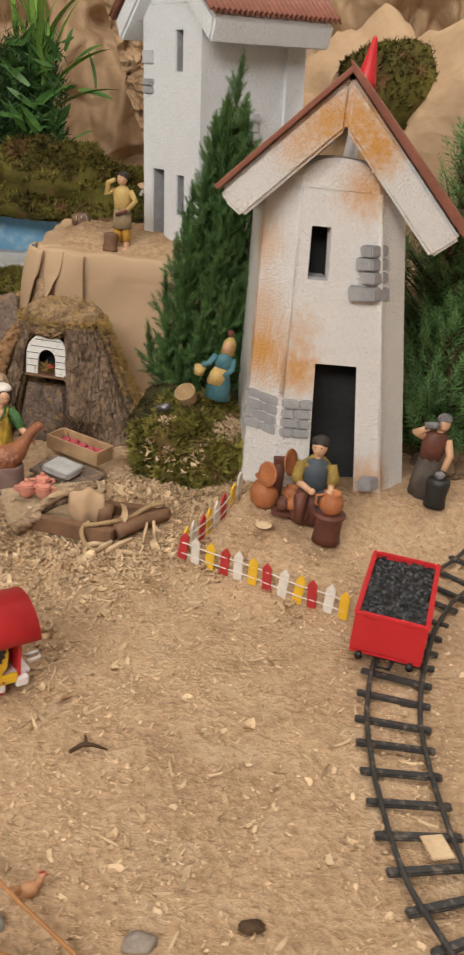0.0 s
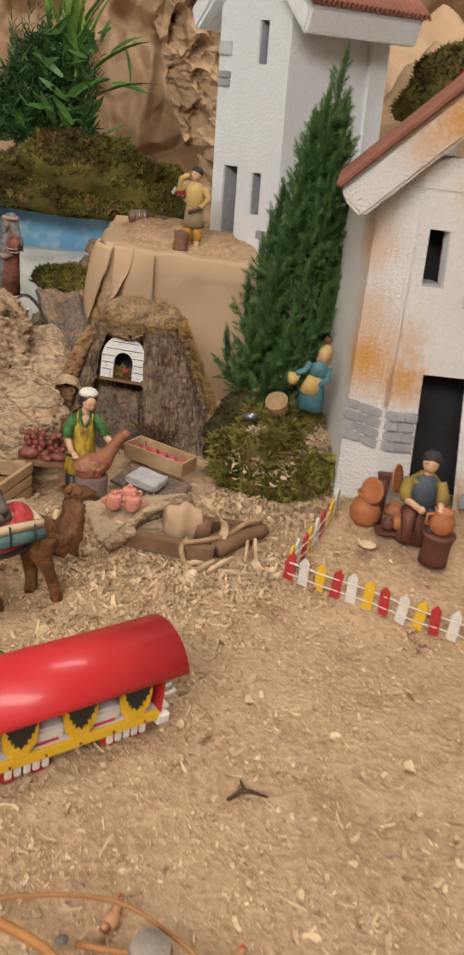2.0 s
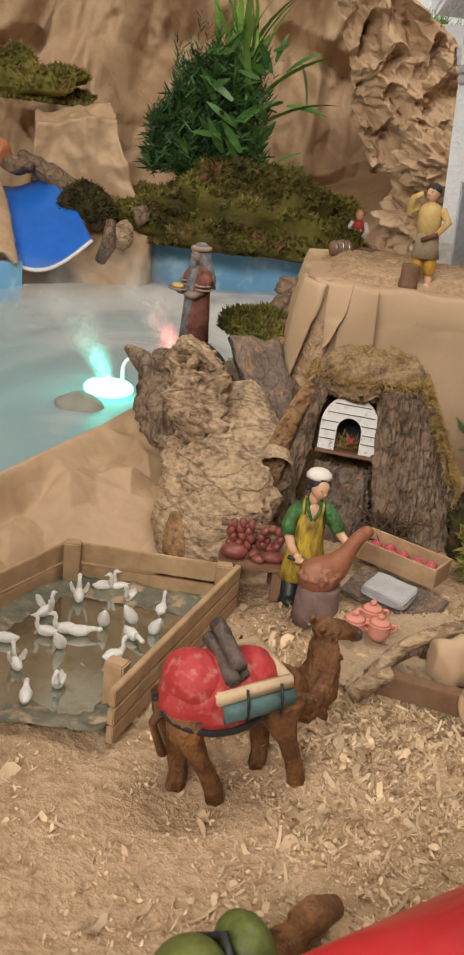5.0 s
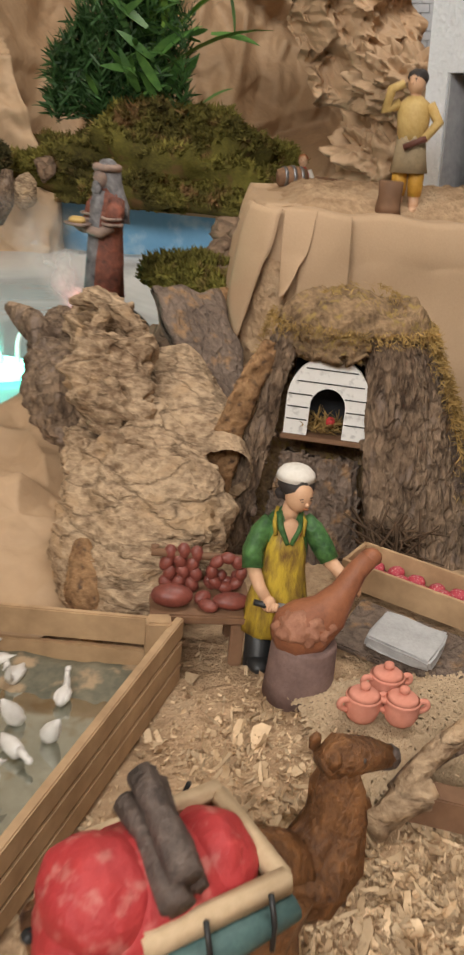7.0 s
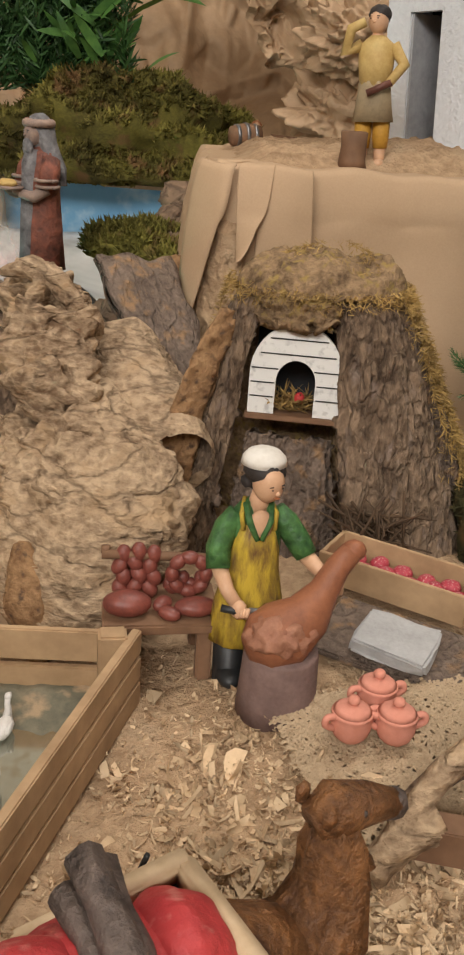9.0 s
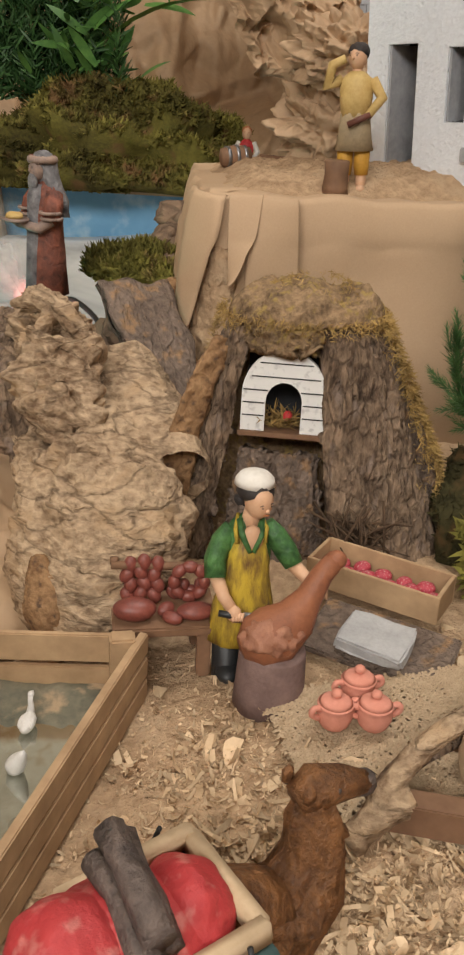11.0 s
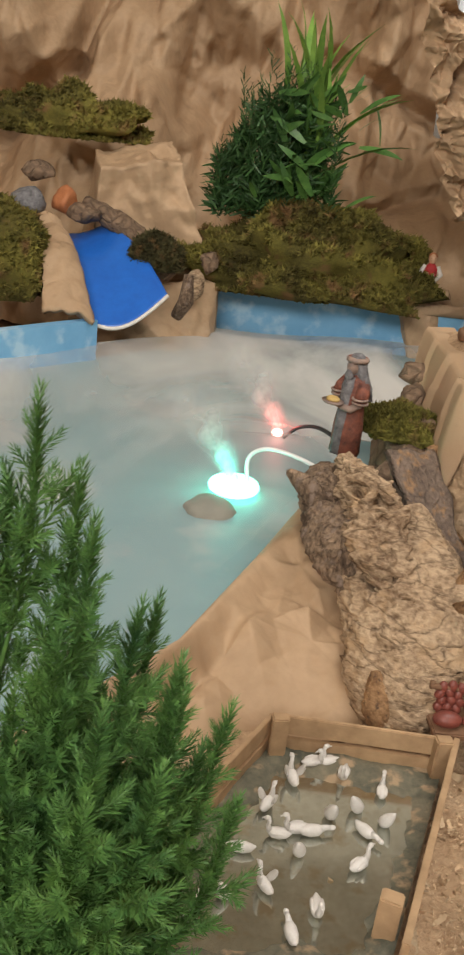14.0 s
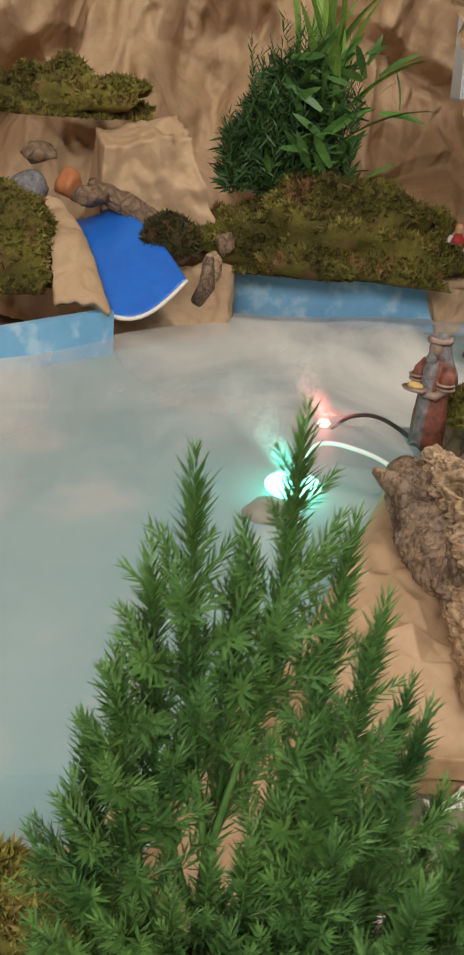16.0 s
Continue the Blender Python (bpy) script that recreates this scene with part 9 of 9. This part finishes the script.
# ---- foreground ----
def foreground():
    bm = bmesh.new()
    lathe(bm, [(0.0122, -0.01), (0.0118, 0.020), (0.0115, 0.032), (0.0108, 0.0335)], seg=22)
    ob = part("wooden_post", bm, M_GREYWOOD, smooth=True)
    ob.matrix_world = pose(-0.186, 0.575, 0.0, 4, 2, 0)
    tagged(ob, "short grey wooden post stuck in the sawdust", "post")
    for pts, r, m, lab in (([(-0.33, 0.60, 0.022), (-0.254, 0.607, 0.030), (-0.205, 0.604, 0.030), (-0.172, 0.587, 0.024), (-0.141, 0.564, 0.014), (-0.105, 0.535, 0.006), (-0.07, 0.50, 0.004)], 0.0014, M_CANE, "thin reddish willow rod bent over the ground"),
                           ([(-0.33, 0.62, 0.03), (-0.251, 0.578, 0.032), (-0.221, 0.553, 0.028), (-0.181, 0.533, 0.022), (-0.138, 0.522, 0.016), (-0.09, 0.51, 0.008)], 0.0031, M_CANE, "thick orange-brown cane lying bent on the ground"),
                           ([(-0.30, 0.575, 0.02), (-0.245, 0.55, 0.02), (-0.20, 0.53, 0.018), (-0.15, 0.512, 0.012)], 0.0013, M_TWIG, "thin brown rod lying beside the cane"),
                           ([(-0.225, 0.59, 0.012), (-0.195, 0.585, 0.012), (-0.17, 0.588, 0.01)], 0.002, M_CANE, "short piece of cane behind the post")):
        bm = bmesh.new()
        tube(bm, bez(pts, 5), r, 8, jit=0.08)
        tagged(part("willow_rod", bm, m, smooth=True), lab, "willow rod")

    def hen(bm, ix):
        ball(bm, (0, 0, 0.009), (0.011, 0.0075, 0.008), 0, 2)
        tube(bm, [(0.007, 0, 0.011), (0.011, 0, 0.018), (0.012, 0, 0.021)], [0.005, 0.0035, 0.003], 8, 0)
        ball(bm, (0.0125, 0, 0.0225), 0.0034, 0, 2)
        tube(bm, [(0.0145, 0, 0.022), (0.0185, 0, 0.021)], [0.0015, 0.0004], 6, 1)
        ball(bm, (0.012, 0, 0.0262), (0.003, 0.001, 0.0022), 1, 1)
        tube(bm, [(-0.008, 0, 0.011), (-0.015, 0, 0.018)], [0.005, 0.001], 8, 0)
    figure("hen_figurine", pose(-0.139, 0.583, -0.002, 0, 0, 20) @ Matrix.Scale(0.72, 4), [M_HEN, M_REDPAINT], hen, "small tan hen figurine with a red comb", "hen figurine", "hens")
    figure("hen_figurine", pose(-0.205, 0.612, -0.002, 0, 0, 60) @ Matrix.Scale(0.72, 4), [M_HEN, M_REDPAINT], hen, "small tan hen figurine with a red comb", "hen figurine", "hens")
    for x, y, r, s in ((-0.158, 0.558, 0.010, 61), (-0.066, 0.546, 0.012, 63), (0.005, 0.558, 0.009, 64), (-0.233, 0.60, 0.005, 65)):
        paper_rock("pebble", (x, y, 0.003), (r, r * 0.7, r * 0.6), s, 3, 0.15, (M_TWIG if s == 64 else (M_GREYWOOD if s == 63 else M_ROCKGREY)), "small grey-green pebble lying in the sawdust", sub=3)
    bm = bmesh.new()
    tube(bm, [(-0.125, 0.714, 0.004), (-0.115, 0.720, 0.007), (-0.107, 0.722, 0.005), (-0.095, 0.718, 0.004)], [0.0016, 0.002, 0.0016, 0.0008], 6)
    tube(bm, [(-0.112, 0.722, 0.006), (-0.114, 0.732, 0.006)], [0.0018, 0.0008], 6)
    tagged(part("dark_twig", bm, M_TWIG, smooth=True), "small dark twig lying on the sand", "twig")


M_GREYWOOD = mk("grey_weathered_wood", (0.34, 0.29, 0.24), (0.2, 0.165, 0.135), 60, 0.9, 0.5)
M_CANE = mk("orange_brown_cane", (0.42, 0.19, 0.06), (0.28, 0.12, 0.035), 30, 0.5, 0.3, spec=0.4)
M_HEN = mk("tan_clay", (0.52, 0.28, 0.15), (0.4, 0.2, 0.1), 80, 0.6, 0.2)
foreground()


# ---- wood shavings ----
def shavings():
    rng = random.Random(77)

    def curl(n, bend, width, seed):
        r2 = random.Random(seed)
        V, a, x, z = [], -bend / 2, 0.0, 0.0
        for i in range(n + 1):
            w = width * (0.75 + 0.3 * r2.random())
            w *= 0.45 + 0.75 * math.sin(math.pi * (0.15 + 0.7 * i / n))
            sh = 0.15 * width * r2.uniform(-1, 1)
            V += [(x + 0.08 * r2.uniform(-1, 1), -w / 2 + sh, z), (x + 0.08 * r2.uniform(-1, 1), w / 2 + sh, z + 0.08 * r2.uniform(-1, 1))]
            x += math.cos(a) / n
            z += -math.sin(a) / n * -1
            a += bend / n
        V = np.array(V) - np.array((0.5, 0, 0))
        return V, np.array([(2 * i, 2 * i + 1, 2 * i + 3, 2 * i + 2) for i in range(n)])
    kinds = [curl(4, 1.0, 0.22, 1), curl(6, 2.4, 0.20, 2), curl(7, 4.2, 0.30, 3), curl(4, 0.8, 0.09, 4), curl(5, 1.6, 0.42, 5), curl(8, 4.6, 0.07, 6)]

    def dens(x, y):
        d = 0.15 + 0.24 * max(0, noise.noise(Vector((x * 9, y * 9, 5))))
        d += 0.95 * math.exp(-((x + 0.16) / 0.11) ** 2 - ((y - 1.05) / 0.09) ** 2)
        d += 0.45 * math.exp(-((x + 0.20) / 0.10) ** 2 - ((y - 0.92) / 0.10) ** 2)
        d += 0.55 * math.exp(-((x + 0.26) / 0.05) ** 2 - ((y - 1.10) / 0.06) ** 2)
        d += 1.3 * math.exp(-((x + 0.07) / 0.050) ** 2 - ((y - 1.17) / 0.05) ** 2)
        d += 1.0 * math.exp(-((x - 0.01) / 0.05) ** 2 - ((y - 1.18) / 0.04) ** 2)
        d += 0.3 * math.exp(-((x + 0.30) / 0.15) ** 2 - ((y - 0.70) / 0.1) ** 2)
        d += 0.5 * math.exp(-((x + 0.05) / 0.09) ** 2 - ((y - 1.04) / 0.04) ** 2)
        return d
    lots = [[] for _ in kinds]
    n = 0
    while n < 50000:
        x, y = rng.uniform(-0.62, 0.36), rng.uniform(0.50, 1.24)
        if rng.random() > dens(x, y):
            continue
        # keep clear of the pen, the pots and the house
        if (x < -0.318 - (1.192 - y) * 0.39 and y > 0.985 and rng.random() > 0.10) or (x > 0.07 and y > 1.13):
            continue
        n += 1
        near = dens(x, y)
        size = (rng.uniform(0.0014, 0.0042) if rng.random() < 0.78 else rng.uniform(0.004, 0.008)) if rng.random() > 0.10 * near else rng.uniform(0.009, 0.021)
        k = rng.choices(range(6), (3, 3, 2, 4, 1.6, 3))[0]
        up = Vector((rng.gauss(0, 0.5), rng.gauss(0, 0.5), 1))
        lots[k].append(mat4((x, y, ground_z(x, y) + 0.0015 + 0.12 * size + 0.004 * max(0, near - 0.5) * rng.random()), up, rng.uniform(0, 6.3), size))
    # shavings strewn over the foot of the mossy mound
    for _ in range(1500):
        a, f = rng.uniform(-2.6, 0.4), rng.uniform(0.62, 1.02)
        x, y = -0.015 + 0.078 * f * math.cos(a), 1.262 + 0.058 * f * math.sin(a)
        z = 0.03 + 0.078 * math.sqrt(max(0.0, 1.02 - f * f)) + 0.004
        k = rng.choices(range(6), (3, 3, 2, 4, 1.6, 3))[0]
        lots[k].append(mat4((x, y, z), (math.cos(a) + rng.gauss(0, 0.5), math.sin(a) + rng.gauss(0, 0.5), 0.9), rng.uniform(0, 6.3), rng.uniform(0.003, 0.009) if rng.random() < 0.8 else rng.uniform(0.009, 0.016)))
    for (tv, tf), mats in zip(kinds, lots):
        ob = from_arrays("wood_shavings", *scatter(tv, tf, mats), M_SHAVE, smooth=True)
        tagged(ob, "pale curled wood shavings scattered over the sand", "shavings", kind="stuff")


shavings()


def plumes():
    """Soft mist over the lamps: thin layers one above the other, fading outwards and upwards."""
    m = bpy.data.materials.new("rising_mist")
    m.use_nodes = True
    N, L = m.node_tree.nodes, m.node_tree.links
    N.remove(N["Principled BSDF"])
    tr, df, mx = N.new("ShaderNodeBsdfTransparent"), N.new("ShaderNodeBsdfDiffuse"), N.new("ShaderNodeMixShader")
    df.inputs[0].default_value = (0.86, 0.85, 0.83, 1)
    tl, both = N.new("ShaderNodeBsdfTranslucent"), N.new("ShaderNodeMixShader")
    tl.inputs[0].default_value = (0.86, 0.85, 0.83, 1)
    L.new(df.outputs[0], both.inputs[1])
    L.new(tl.outputs[0], both.inputs[2])
    tc, sep, nz, grain = N.new("ShaderNodeTexCoord"), N.new("ShaderNodeSeparateXYZ"), N.new("ShaderNodeTexNoise"), N.new("ShaderNodeMapRange")
    nz.inputs["Scale"].default_value, nz.inputs["Detail"].default_value = 26, 5

    def op(kind, a, b, c=None):
        n = N.new("ShaderNodeMath")
        n.operation = kind
        for s, v in zip(n.inputs, (a, b, c)):
            if v is None:
                continue
            if isinstance(v, (int, float)):
                s.default_value = v
            else:
                L.new(v, s)
        return n.outputs[0]
    L.new(tc.outputs["Object"], sep.inputs[0])
    x, y, z = sep.outputs["X"], sep.outputs["Y"], sep.outputs["Z"]
    # distance from the leaning middle line, over a radius that grows upwards
    dx = op("MULTIPLY_ADD", z, 0.55, x)
    dist = op("SQRT", op("ADD", op("MULTIPLY", dx, dx), op("MULTIPLY", y, y)), 0)
    rel = op("DIVIDE", dist, op("MULTIPLY_ADD", z, 0.52, 0.013))
    out = N.new("ShaderNodeMapRange")
    out.interpolation_type = "SMOOTHSTEP"
    out.inputs[1].default_value, out.inputs[2].default_value, out.inputs[3].default_value, out.inputs[4].default_value = 0.0, 1.0, 1.0, 0.0
    L.new(rel, out.inputs[0])
    up = N.new("ShaderNodeMapRange")
    up.inputs[1].default_value, up.inputs[2].default_value, up.inputs[3].default_value, up.inputs[4].default_value = 0.0, 0.15, 0.95, 0.0
    L.new(z, up.inputs[0])
    L.new(tc.outputs["Object"], nz.inputs["Vector"])
    grain.inputs[1].default_value, grain.inputs[2].default_value = 0.32, 0.62
    L.new(nz.outputs["Fac"], grain.inputs[0])
    L.new(op("MULTIPLY", op("MULTIPLY", out.outputs[0], up.outputs[0]), grain.outputs[0]), mx.inputs[0])
    L.new(tr.outputs[0], mx.inputs[1])
    L.new(both.outputs[0], mx.inputs[2])
    L.new(mx.outputs[0], N["Material Output"].inputs[0])
    for px, py, pz in ((-0.497, 1.64, 0.066), (-0.425, 1.857, 0.056)):
        bm = bmesh.new()
        for tilt in (0.25, -0.35):
            def at(u, v, tilt=tilt):
                h = 0.16 * v
                w = (0.015 + 0.54 * h) * (2 * u - 1)
                return Vector((w - 0.55 * h, tilt * w, h))
            sheet(12, 12, at, bm=bm)
        ob = part("mist_plume", bm, m, smooth=True)
        ob.location = (px, py, pz)
        tagged(ob, "faint plume of white mist rising from a pool lamp", "mist", kind="stuff")


plumes()


def grass_tuft():
    rng = random.Random(90)
    k = 4
    tv = np.array([(s * 0.05 * (1 - i / k), 0.3 * (i / k) ** 2, i / k) for i in range(k + 1) for s in (-1, 1)])
    tf = np.array([(2 * i, 2 * i + 1, 2 * i + 3, 2 * i + 2) for i in range(k)])
    mats = [mat4((rng.gauss(0.02, 0.03), 2.60 + rng.gauss(0, 0.01), 0.585), (rng.uniform(-0.6, 0.6), rng.uniform(-0.6, 0.3), 1), rng.uniform(0, 6), rng.uniform(0.04, 0.09)) for _ in range(160)]
    tagged(from_arrays("grass_tuft", *scatter(tv, tf, mats), M_LEAF, smooth=True), "bright green tuft of grass before the white block", "grass", kind="stuff")


grass_tuft()
paper_rock("paper_lump", (-0.085, 2.475, 0.10), (0.08, 0.04, 0.10), 71, 4, 0.2, M_KRAFT_DARK, "lump of brown paper under the seated boy")
